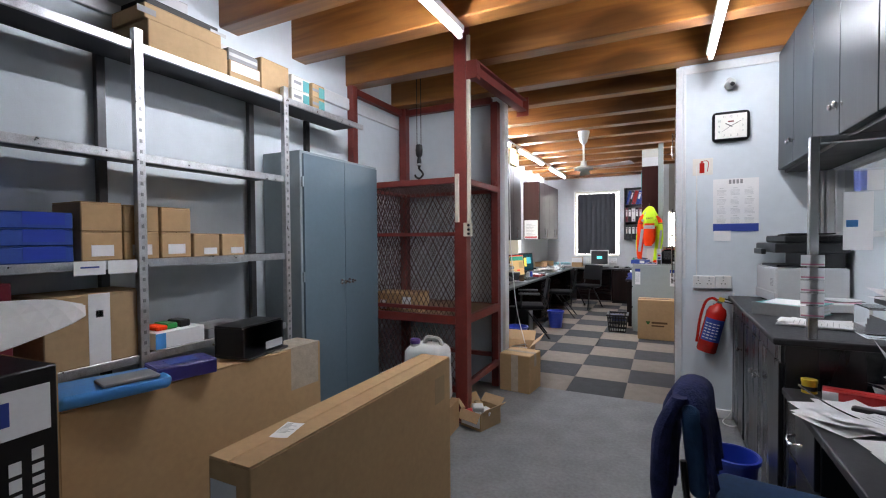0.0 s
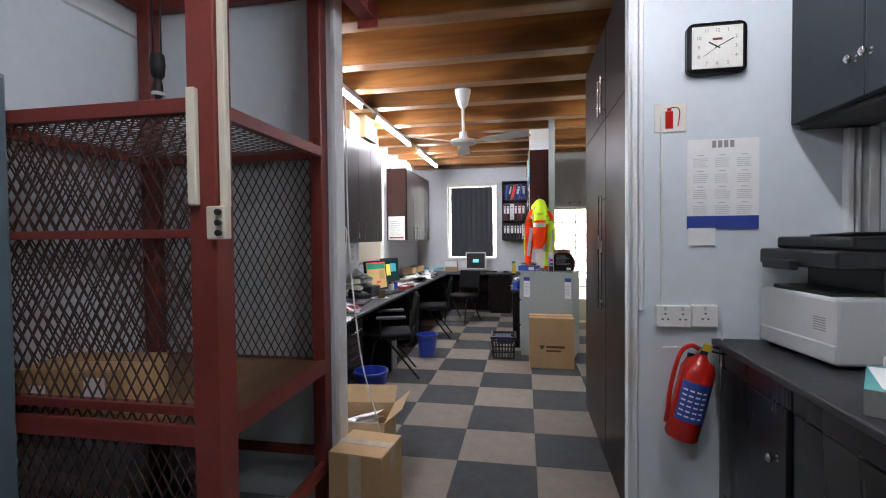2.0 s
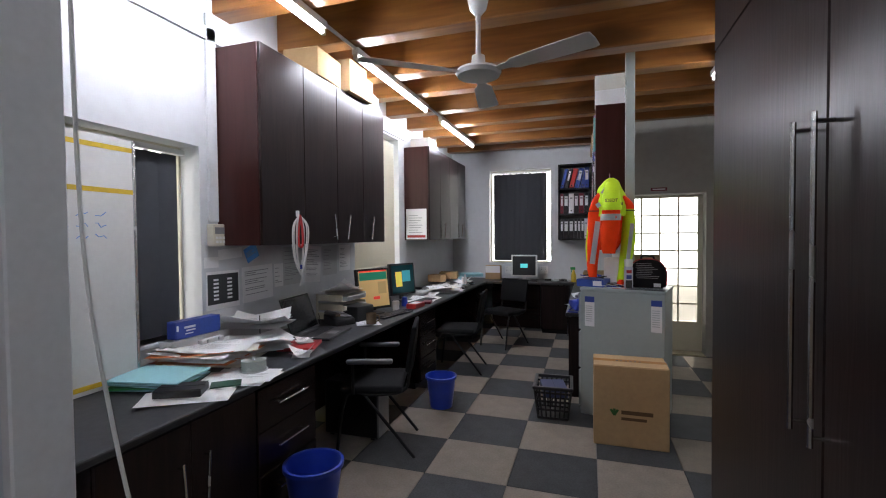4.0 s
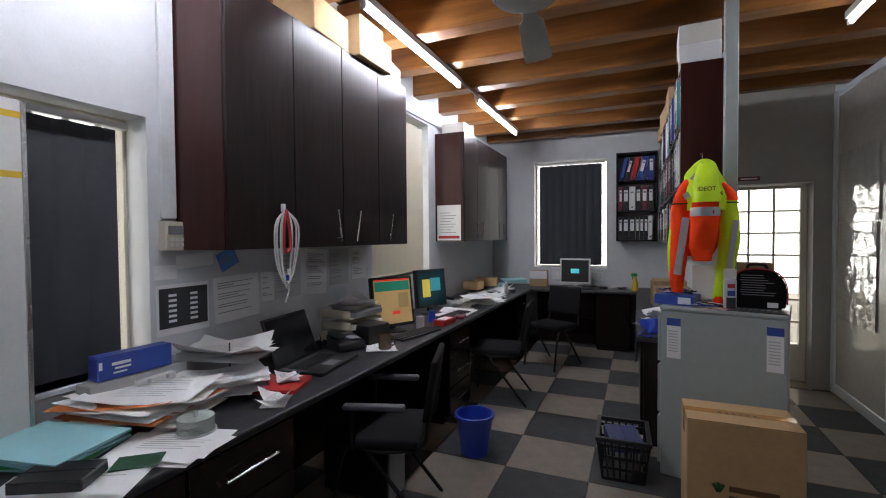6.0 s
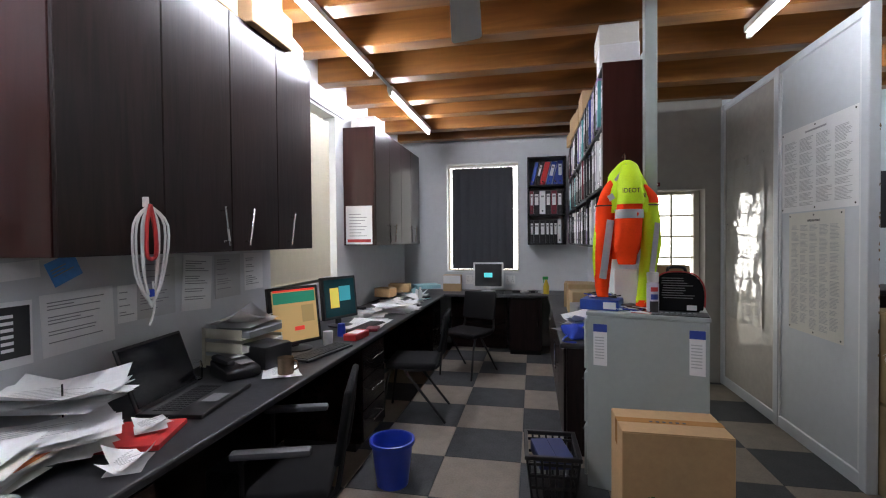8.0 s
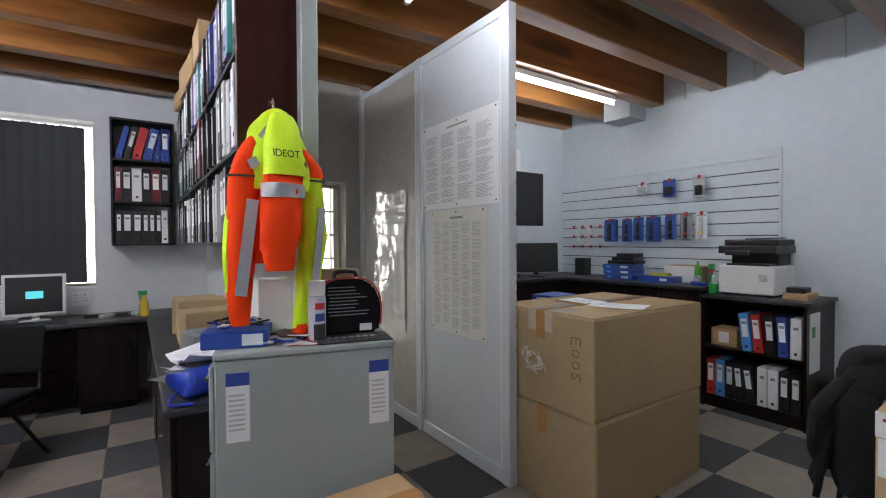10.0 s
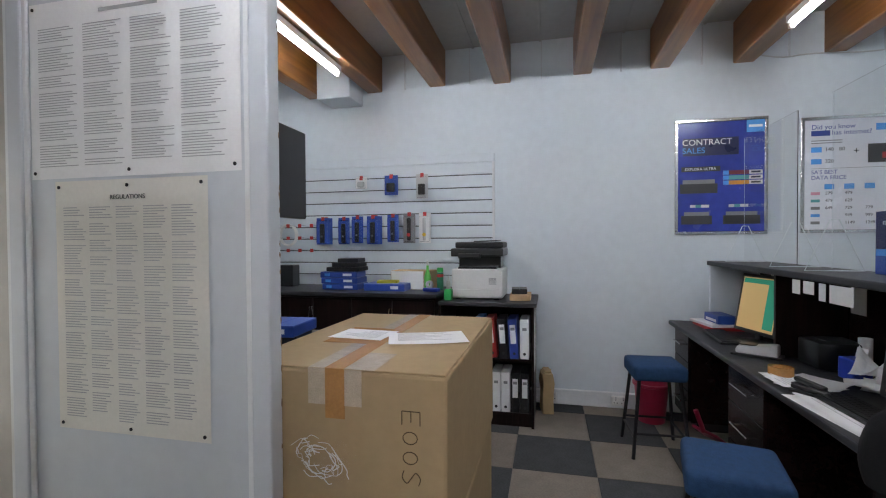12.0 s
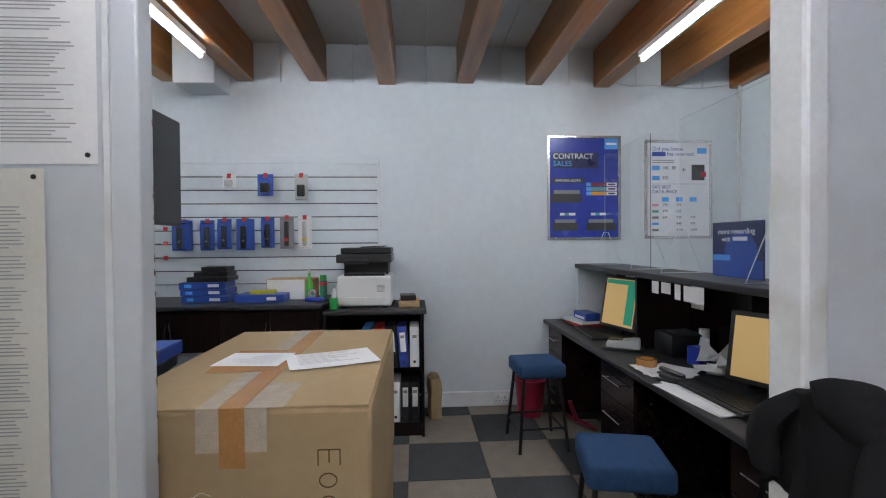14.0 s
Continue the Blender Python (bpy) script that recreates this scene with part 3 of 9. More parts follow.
for k in range(16):
    bm = bmesh.new()
    z0, r0 = rnd.uniform(0.7, 2.1), rnd.uniform(0.003, 0.006)
    ring = [bm.verts.new((0.0235 + r0 * rnd.uniform(0.3, 1) * math.cos(a), -0.0008, z0 + r0 * rnd.uniform(1.2, 3.5) * math.sin(a))) for a in (0, 0.8, 1.6, 2.4, 3.1, 3.9, 4.7, 5.5)]
    bm.faces.new(ring)
    part("paint_chip", bm, M_CHIP, dv)


def notice(name, label, y0, y1, z0, z1, x, cols, seed, yellow=False, curl=0.0):
    """A large printed sheet of regulations: columns of small unreadable lines as bars."""
    rnd = random.Random(seed)
    t = thing(name, label, "notice", x, y0, z0, 0)
    W, H = y1 - y0, z1 - z0
    bm = bmesh.new()
    nx, nz = (30, 42) if curl else (10, 14)
    vs = [[bm.verts.new((-0.002 - curl * (0.007 + 0.006 * noise.noise(Vector((W * i / nx * 6, H * j / nz * 5, seed))) + 0.002 * noise.noise(Vector((W * i / nx * 17, H * j / nz * 13, seed + 5)))), W * i / nx, H * j / nz)) for j in range(nz + 1)] for i in range(nx + 1)]
    for i in range(nx):
        for j in range(nz):
            bm.faces.new((vs[i][j], vs[i + 1][j], vs[i + 1][j + 1], vs[i][j + 1]))
    part("sheet", bm, M_SHINY if curl > 0.5 else (M_PAPER_Y if yellow else M_PAPER), t, smooth=True)
    bm = bmesh.new()
    cw = (W - 0.06) / cols
    for c in range(cols):
        z = H - 0.09
        while z > 0.05:
            n = rnd.randint(4, 12)
            for _ in range(n):
                if z < 0.04:
                    break
                ln = cw * rnd.uniform(0.55, 0.92)
                b = W - 0.03 - c * cw
                box(bm, -0.0045 - 0.0105 * curl, -0.0040 - 0.0105 * curl, b - ln, b - cw * 0.05, z, z + 0.0028)
                z -= 0.0085
            z -= 0.012
    if not yellow:
        box(bm, -0.0045, -0.0040, W * 0.36, W * 0.64, H - 0.055, H - 0.043)
    part("print", bm, M_PRINT_L, t)
    for a in (0.02, W / 2, W - 0.02):
        for c in (0.02, H - 0.02):
            part("drawing_pin", turned(bmesh.new(), [(0.0, -0.004), (0.006, -0.002), (0.006, 0.0)], 8, pose(-0.006, a, c, 0, 90, 0)), M_BLACKM, t)
    return t


PX = 1.087
n1 = notice("wall_notice", "large white sheet of small print pinned up", 7.76, 8.58, 1.63, 2.22, PX, 4, 1)
n2 = notice("wall_notice", "cream sheet of regulations in small columns pinned up", 7.88, 8.48, 0.79, 1.62, PX, 5, 2, True)
words("REGULATIONS", 0.021, M_INK, n2, Matrix.Translation((-0.006, 0.30, 0.772)) @ pose(0, 0, 0, 90, 0, -90))
notice("wall_notice", "glossy plastic-covered notice with wavy reflections", 8.83, 9.56, 1.56, 2.17, PX, 4, 3, False, 1.0)
notice("wall_notice", "glossy plastic-covered notice with wavy reflections", 8.86, 9.54, 0.70, 1.55, PX, 5, 4, True, 1.0)

# ---- fluorescent tubes ----
def tube_light(x, y, length, along, lamp=M_TUBE, label="lit fluorescent batten on the ceiling"):
    t = thing("fluorescent_light", label, "ceiling light", x, y, 2.75, 0 if along == "y" else -90, "fluorescent tubes")
    part("batten", B(-0.028, 0.028, 0, length, 0.02, 0.068, 0.006, 2), M_WHITE, t)
    part("tube", rod(bmesh.new(), (0, 0.03, 0), (0, length - 0.03, 0), 0.014, 10), lamp, t, "glowing white tube", True)
    for a in (0.0, length - 0.03):
        part("lamp_holder", B(-0.016, 0.016, a, a + 0.03, -0.018, 0.022, 0.004), M_WHITE, t)
    return t


tube_light(-1.2, 1.49, 1.22, "y")
tube_light(0.29, 2.65, 1.22, "y", M_TUBE_DULL)
for y in (4.7, 6.6, 8.57):
    tube_light(-1.99, y, 1.5, "y", M_TUBE_COOL if y < 6 else M_TUBE_STRONG)
tube_light(0.61, 6.5, 1.5, "y", M_TUBE_OLD)
tube_light(1.75, 8.5, 1.5, "x", M_TUBE_RECEPTION)
tube_light(1.68, 5.38, 1.5, "x", M_TUBE_RECEPTION)
bm = bmesh.new()
rod(bm, (-1.99, 6.22, 2.81), (-1.99, 8.56, 2.81), 0.012)
structure("conduit_office_lights", bm, M_LGREY, "grey conduit between the lamps", "conduit")
# ---- general makers ----
def carton(label, x, y, z, w, d, h, rz=0, material=None, tape=None, group="", name="cardboard_box", stickers=(), category="box"):
    """A closed carton with flap seam and tape; w along x, d along y, its base centre at x, y."""
    t = thing(name, label, category, x, y, z, rz, group)
    material = material or M_CARD
    part("body", B(-w / 2, w / 2, -d / 2, d / 2, 0, h - 0.004, 0.004), material, t)
    if w >= d:
        part("flap", B(-w / 2 + 0.001, w / 2 - 0.001, -d / 2 + 0.001, -0.0015, h - 0.0045, h, 0.0015), material, t)
        part("flap", B(-w / 2 + 0.001, w / 2 - 0.001, 0.0015, d / 2 - 0.001, h - 0.0045, h, 0.0015), material, t)
    else:
        part("flap", B(-w / 2 + 0.001, -0.0015, -d / 2 + 0.001, d / 2 - 0.001, h - 0.0045, h, 0.0015), material, t)
        part("flap", B(0.0015, w / 2 - 0.001, -d / 2 + 0.001, d / 2 - 0.001, h - 0.0045, h, 0.0015), material, t)
    if tape:
        bm = bmesh.new()
        if w >= d:
            box(bm, -w / 2 - 0.0012, w / 2 + 0.0012, -0.028, 0.028, h, h + 0.0012)
            for s in (-1, 1):
                a = s * (w / 2 + 0.0006)
                box(bm, a - 0.0006, a + 0.0006, -0.028, 0.028, h - min(0.12, h * 0.5), h)
        else:
            box(bm, -0.028, 0.028, -d / 2 - 0.0012, d / 2 + 0.0012, h, h + 0.0012)
            for s in (-1, 1):
                a = s * (d / 2 + 0.0006)
                box(bm, -0.028, 0.028, a - 0.0006, a + 0.0006, h - min(0.12, h * 0.5), h)
        part("packing_tape", bm, tape, t)
    for side, u, v, sw, sh, m in stickers:
        # side: +x, -x, +y, -y; u along the side, v height of the centre
        bm = bmesh.new()
        e = 0.0008
        if side[1] == "x":
            a = (w / 2 + e / 2) * (1 if side[0] == "+" else -1)
            box(bm, a - e / 2, a + e, u - sw / 2, u + sw / 2, v - sh / 2, v + sh / 2) if side[0] == "+" else box(bm, a - e, a + e / 2, u - sw / 2, u + sw / 2, v - sh / 2, v + sh / 2)
        elif side[1] == "y":
            a = (d / 2 + e / 2) * (1 if side[0] == "+" else -1)
            box(bm, u - sw / 2, u + sw / 2, a - e, a + e, v - sh / 2, v + sh / 2)
        else:
            box(bm, u - sw / 2, u + sw / 2, v - sh / 2, v + sh / 2, h, h + 0.0015)
        part("sticker", bm, m, t)
    return t


def open_carton(label, x, y, z, w, d, h, rz=0, material=None):
    t = thing("open_cardboard_box", label, "box", x, y, z, rz)
    material = material or M_CARD
    k = 0.005
    bm = bmesh.new()
    box(bm, -w / 2, w / 2, -d / 2, d / 2, 0, k)
    box(bm, -w / 2, -w / 2 + k, -d / 2, d / 2, k, h)
    box(bm, w / 2 - k, w / 2, -d / 2, d / 2, k, h)
    box(bm, -w / 2 + k, w / 2 - k, -d / 2, -d / 2 + k, k, h)
    box(bm, -w / 2 + k, w / 2 - k, d / 2 - k, d / 2, k, h)
    part("body", bm, material, t)
    f = min(w, d) * 0.38
    for m, L in ((pose(-w / 2, 0, h, 0, -128, 0), d), (pose(w / 2, 0, h, 0, -40, 0), d)):
        part("flap", B(0, f, -L / 2 + 0.004, L / 2 - 0.004, -0.002, 0.002), material, t).matrix_local = m
    for m, L in ((pose(0, -d / 2, h, -125, 0, 0), w), (pose(0, d / 2, h, 40, 0, 0), w)):
        part("flap", B(-L / 2 + 0.004, L / 2 - 0.004, 0, f, -0.002, 0.002), material, t).matrix_local = m
    return t


def paper_sheets(name, label, x, y, z, n, w, h, rz, seed, material=None, spread=12, lift=0.0012, category="papers", curl=0.006, shift=0.02):
    """A loose pile of paper; every sheet a curved leaf of its own."""
    rnd = random.Random(seed)
    t = thing(name, label, category, x, y, z, rz)
    for k in range(n):
        bm = bmesh.new()
        nx, ny = 6, 4
        cx, cy = rnd.uniform(-1, 1), rnd.uniform(-1, 1)
        vs = [[bm.verts.new((w * (i / nx - 0.5), h * (j / ny - 0.5), curl * (k + 1) / n * ((i / nx - 0.5) * cx + (j / ny - 0.5) * cy) ** 2 * 4)) for j in range(ny + 1)] for i in range(nx + 1)]
        for i in range(nx):
            for j in range(ny):
                bm.faces.new((vs[i][j], vs[i + 1][j], vs[i + 1][j + 1], vs[i][j + 1]))
        m = material[k % len(material)] if isinstance(material, (list, tuple)) else (material or M_PAPER)
        bm.normal_update()
        o = part("sheet", bm, m, t)
        o.matrix_local = pose(rnd.uniform(-1, 1) * shift, rnd.uniform(-1, 1) * shift, 0.001 + k * lift, 0, 0, rnd.uniform(-spread, spread))
        if k == n - 1:
            bm = bmesh.new()
            for q in range(9):
                box(bm, -w * 0.38, -w * 0.38 + w * rnd.uniform(0.3, 0.75), h * (0.36 - q * 0.075), h * (0.36 - q * 0.075) + 0.0022, 0, 0.0003)
            part("print", bm, M_PRINT, o).matrix_local = pose(0, 0, 0.0015 + curl * 0.3)
    return t


def bin_pail(label, x, y, r0, r1, h, material, name="waste_bin"):
    t = thing(name, label, "bin", x, y, 0)
    part("body", turned(bmesh.new(), [(0, 0.0), (r0, 0.0), (r1 - 0.004, h * 0.96), (r1, h), (r1 - 0.008, h), (r0 - 0.006, 0.01), (0, 0.008)], 26), material, t, "", True)
    part("rim", turned(bmesh.new(), [(r1 - 0.002, h - 0.022), (r1 + 0.008, h - 0.018), (r1 + 0.008, h + 0.002), (r1 - 0.004, h + 0.004), (r1 - 0.002, h - 0.022)], 26), material, t, "", True)
    return t


def socket(name, label, x, y, z, w, h, gangs, face="-y"):
    t = thing(name, label, "socket", x, y, z, {"-y": 0, "-x": -90}[face])
    part("plate", B(-w / 2, w / 2, -0.035, 0, -h / 2, h / 2, 0.006, 2), M_WHITE, t)
    for g in range(gangs):
        cx = (g - (gangs - 1) / 2) * w / gangs
        for dx, dz in ((0, 0.017), (-0.012, -0.008), (0.012, -0.008)):
            part("socket_hole", B(cx + dx - 0.004, cx + dx + 0.004, -0.0365, -0.0345, dz - h * 0.05 - 0.003, dz - h * 0.05 + 0.004), M_INK, t)
        part("switch", B(cx - 0.006, cx + 0.006, -0.0395, -0.034, h * 0.28, h * 0.28 + 0.018, 0.001), M_LGREY, t)
    return t


def bow_handle(parent, p0, p1, out, r=0.005, material=None):
    """A straight pull on two short feet; out is the way it stands off."""
    p0, p1, out = Vector(p0), Vector(p1), Vector(out)
    bm = bmesh.new()
    e = (p1 - p0).normalized() * 0.02
    rod(bm, p0 + out, p1 + out, r)
    rod(bm, p0 + e, p0 + e + out, r * 0.8)
    rod(bm, p1 - e, p1 - e + out, r * 0.8)
    return part("handle", bm, material or M_CHROME, parent, "chrome bar handle", True)


# ---- store room: shelving ----
SX0, SX1 = -2.56, -2.22
SHELF_Z = (0.42, 0.90, 1.352, 1.852, 2.37)
sh = thing("steel_shelving", "bolted galvanised steel shelving filled with boxes", "shelving", 0, 0, 0)
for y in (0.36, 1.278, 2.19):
    # front posts plain steel, rear posts coloured dark as if in shade
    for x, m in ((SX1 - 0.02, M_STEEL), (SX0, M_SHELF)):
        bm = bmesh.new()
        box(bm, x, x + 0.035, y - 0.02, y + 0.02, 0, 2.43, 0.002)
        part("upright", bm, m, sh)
        if m is M_STEEL:
            bm = bmesh.new()
            for k in range(46):
                box(bm, SX1 + 0.0145, SX1 + 0.0165, y - 0.006, y + 0.006, 0.05 + k * 0.05, 0.066 + k * 0.05)
            tagged(part("bolt_slots", bm, M_GREY, sh), kind="stuff")
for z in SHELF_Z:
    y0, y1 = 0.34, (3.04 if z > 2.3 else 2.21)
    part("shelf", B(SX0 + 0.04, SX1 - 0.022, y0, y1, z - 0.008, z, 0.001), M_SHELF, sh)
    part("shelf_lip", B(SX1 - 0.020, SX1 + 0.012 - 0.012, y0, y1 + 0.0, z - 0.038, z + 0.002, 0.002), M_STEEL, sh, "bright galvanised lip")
for y, m in ((1.055, M_PAPER), (1.185, M_PAPER)):
    part("shelf_label", B(SX1 + 0.016, SX1 + 0.018, y - 0.06, y + 0.06, 1.295, 1.355), m, sh, "white paper label")
part("label_print", B(SX1 + 0.0182, SX1 + 0.0188, 1.02, 1.09, 1.325, 1.332), M_NAVY, sh)
bm = bmesh.new()
box(bm, SX0 + 0.03, SX0 + 0.06, 2.68, 2.72, 2.02, 2.36)
part("bracket", bm, M_BLACKM, sh)

for k in range(3):
    carton("flat blue equipment box stacked on the steel shelf", -2.40, 0.80, 1.353 + k * 0.070, 0.30, 0.44, 0.068, 0, M_BLUEBOX, None, "blue boxes", "equipment_box", [("+x", 0.12, 0.04, 0.14, 0.05, M_BLUE), ("+x", -0.12, 0.04, 0.12, 0.018, M_SKY)])
for y, z, w, h in ((1.13, 1.353, 0.165, 0.13), (1.30, 1.353, 0.16, 0.13), (1.47, 1.353, 0.155, 0.13), (1.13, 1.484, 0.165, 0.13), (1.30, 1.484, 0.16, 0.125), (1.47, 1.484, 0.155, 0.125)):
    carton("small brown carton with a white label on the shelf", -2.37, y, z, 0.24, w, h, 0, M_CARD, None, "small cartons", "cardboard_box", [("+x", 0.0, 0.045, 0.09, 0.05, M_PAPER)] if z < 1.4 else [])
for y in (1.64, 1.81):
    carton("small light carton with red print on the shelf", -2.36, y, 1.353, 0.22, 0.155, 0.125, 0, M_CARD_L, None, "small cartons", "cardboard_box", [("+x", 0.02, 0.03, 0.08, 0.035, M_PAPER)])
carton("brown carton with a white strip label on the shelf", -2.37, 1.10, 0.902, 0.28, 0.40, 0.31, 0, M_CARD_L, None, "", "cardboard_box", [("+x", 0.0, 0.155, 0.085, 0.308, M_PAPER), ("+x", 0.0, 0.22, 0.03, 0.03, M_INK)])
carton("maroon storage case on the shelf", -2.38, 0.70, 0.902, 0.28, 0.22, 0.38, 0, M_MAROON, None, "", "storage_case")
t = thing("parts_tray", "small white card tray of mixed parts", "tray", -2.33, 1.47, 0.902)
part("tray", B(-0.10, 0.10, -0.13, 0.13, 0, 0.085, 0.003), M_PAPER, t)
part("blue_panel", B(0.1, 0.102, -0.13, -0.08, 0.004, 0.08), M_SKY, t)
for k, (m, a) in enumerate(((M_HIVIS_O, -0.07), (M_GREEN, -0.02), (M_BLACK, 0.05))):
    part("part_piece", B(-0.05, 0.06, a - 0.03, a + 0.03, 0.086, 0.11 + 0.006 * k, 0.006), m, t)
carton("flat silver set-top device box on the shelf", -2.35, 1.77, 0.902, 0.22, 0.30, 0.055, 3, M_GREY, None, "", "device")

# boxes along the top shelf
carton("long light carton on the top shelf", -2.40, 1.57, 2.372, 0.30, 0.44, 0.15, 0, M_CARD_L, None, "top shelf boxes")
carton("long light carton on the top shelf", -2.40, 1.55, 2.523, 0.28, 0.42, 0.075, 0, M_CARD_L, None, "top shelf boxes", stickers=[("+x", -0.2, 0.035, 0.09, 0.03, M_PRINT)])
carton("black electronic receiver on the stacked cartons", -2.42, 1.58, 2.60, 0.22, 0.40, 0.055, 0, M_BLACK, None, "", "receiver", [("+x", 0.2, 0.027, 0.10, 0.02, M_LGREY)])
carton("grey steel tray on the stacked cartons", -2.44, 1.47, 2.657, 0.20, 0.30, 0.07, 0, M_LGREY, None, "", "metal_tray")
carton("white and brown carton on the top shelf", -2.38, 1.915, 2.372, 0.26, 0.22, 0.11, 0, M_CARD_L, None, "top shelf boxes", stickers=[("+x", 0.0, 0.075, 0.20, 0.06, M_PAPER)])
carton("grey device on the top shelf boxes", -2.38, 1.91, 2.483, 0.24, 0.21, 0.07, 0, M_GREY, None, "", "device", [("+x", 0.0, 0.035, 0.2, 0.02, M_LGREY)])
carton("light carton on the top shelf", -2.38, 2.155, 2.372, 0.24, 0.23, 0.21, 0, M_CARD_L, None, "top shelf boxes")
for y, z in ((2.39, 2.372), (2.39, 2.468), (2.57, 2.372), (2.57, 2.468)):
    carton("small white and green packet on the top shelf", -2.34, y, z, 0.14, 0.17 if y < 2.5 else 0.13, 0.095, 0, M_PAPER_Y if y < 2.5 else M_CARD_L, None, "green packets", "packet", [("+x", 0.05 if y < 2.5 else 0.03, 0.042, 0.06, 0.075, M_TEAL), ("+x", -0.03, 0.05, 0.07, 0.02, M_PRINT)])

# ---- locker ----
lk = thing("steel_locker", "grey-blue two-door steel stationery cupboard, closed", "locker", -2.57, 2.32, 0.20)
LW, LD, LH = 0.90, 0.365, 1.85
bm = bmesh.new()
box(bm, 0, LD - 0.018, 0, LW, 0, LH, 0.004)
part("body", bm, M_LOCKER_E, lk, "grey enamelled carcass")
part("plinth", B(0.03, LD - 0.03, 0.02, LW - 0.02, -0.20, 0.0), M_BLACKM, lk)
for k, (a, b) in enumerate(((0.018, LW / 2 - 0.0015), (LW / 2 + 0.0015, LW - 0.018))):
    dr = part("door", B(LD - 0.0175, LD, a, b, 0.05, LH - 0.02, 0.004, 2), M_LOCKER, lk, "grey-blue enamelled door")
    y = LW / 2 + (-0.045 if k == 0 else 0.045)
    bm = bmesh.new()
    turned(bm, [(0, 0), (0.02, 0), (0.02, 0.004), (0.008, 0.008), (0.008, 0.02), (0.016, 0.026), (0.016, 0.036), (0, 0.038)], 14, pose(LD, y, 0.92, 0, 90, 0))
    box(bm, LD + 0.03, LD + 0.042, y - 0.006, y + 0.03, 0.913, 0.928, 0.002)
    part("handle", bm, M_CHROME, dr, "chrome turn handle", True)
for z in (0.25, 0.95, 1.6):
    part("hinge", B(LD - 0.012, LD + 0.003, 0.002, 0.016, z, z + 0.07, 0.001), M_LOCKER_E, lk)

# ---- goods hoist cage ----
cg = thing("goods_hoist_cage", "red oxide steel goods hoist cage with mesh sides", "hoist cage", 0, 0, 0)
FX, BX, FY, BY = -1.43, -1.485, 3.245, 4.165
part("post", B(FX - 0.05, FX + 0.05, FY - 0.045, FY + 0.045, 0, ZC - 0.01, 0.004), M_RED, cg)
part("post", B(BX - 0.035, BX + 0.035, BY - 0.04, BY + 0.04, 0, 2.75, 0.004), M_RED, cg)
part("post", B(-2.55, -2.47, BY - 0.04, BY + 0.04, 0, ZC - 0.02, 0.004), M_RED, cg)
part("post", B(-2.575, -2.51, FY + 0.04, FY + 0.11, 0, ZC - 0.02, 0.004), M_RED, cg)
for z, h, nm in ((1.90, 0.05, "rail"), (1.475, 0.03, "rail"), (0.875, 0.03, "rail"), (0.79, 0.07, "rail"), (0.24, 0.05, "rail")):
    part(nm, B(-2.51, FX - 0.05, FY - 0.02, FY + 0.02, z - h / 2, z + h / 2, 0.002), M_RED, cg)
part("upright", B(-1.495, -1.47, FY - 0.0195, FY + 0.0195, 0.265, 1.46, 0.002), M_RED, cg)
for z, h in ((1.905, 0.055), (0.775, 0.06), (0.30, 0.04)):
    part("rail", B(-2.47, BX - 0.035, BY - 0.02, BY + 0.02, z - h / 2, z + h / 2, 0.002), M_RED, cg)
for z, h in ((1.905, 0.05), (0.775, 0.07), (0.24, 0.05)):
    part("rail", B(FX - 0.05, FX - 0.01, FY + 0.045, BY - 0.04, z - h / 2, z + h / 2, 0.002), M_RED, cg)
    if z > 0.5:
        part("rail", B(-2.53, -2.49, FY + 0.11, BY - 0.04, z - h / 2, z + h / 2, 0.002), M_RED, cg)
part("top_beam", B(-2.50, BX - 0.034, BY - 0.03, BY + 0.03, 2.74, 2.80, 0.003), M_RED, cg)
part("top_beam", B(-2.565, -2.505, FY + 0.11, BY - 0.04, 2.74, 2.80, 0.003), M_RED, cg)
bm = bmesh.new()
bar(bm, (FX + 0.10, FY - 0.02, 2.79), (-1.27, 4.36, 2.79), 0.085, 0.012)
bar(bm, (FX + 0.10, FY - 0.02, 2.69), (-1.27, 4.36, 2.69), 0.085, 0.012)
bar(bm, (FX + 0.10, FY - 0.02, 2.74), (-1.27, 4.36, 2.74), 0.010, 0.09)
box(bm, FX + 0.05, FX + 0.14, FY - 0.04, FY + 0.04, 2.66, 2.80, 0.003)
part("hoist_arm", bm, M_RED, cg, "red steel I-beam arm")
bm = bmesh.new()
box(bm, -1.33, -1.21, 4.362, 4.372, 2.64, 2.82)
part("end_plate", bm, M_RED, cg)
part("deck", B(-2.49, FX - 0.051, FY + 0.021, BY - 0.021, 0.775, 0.803, 0.002), M_PLY, cg, "worn plywood deck")


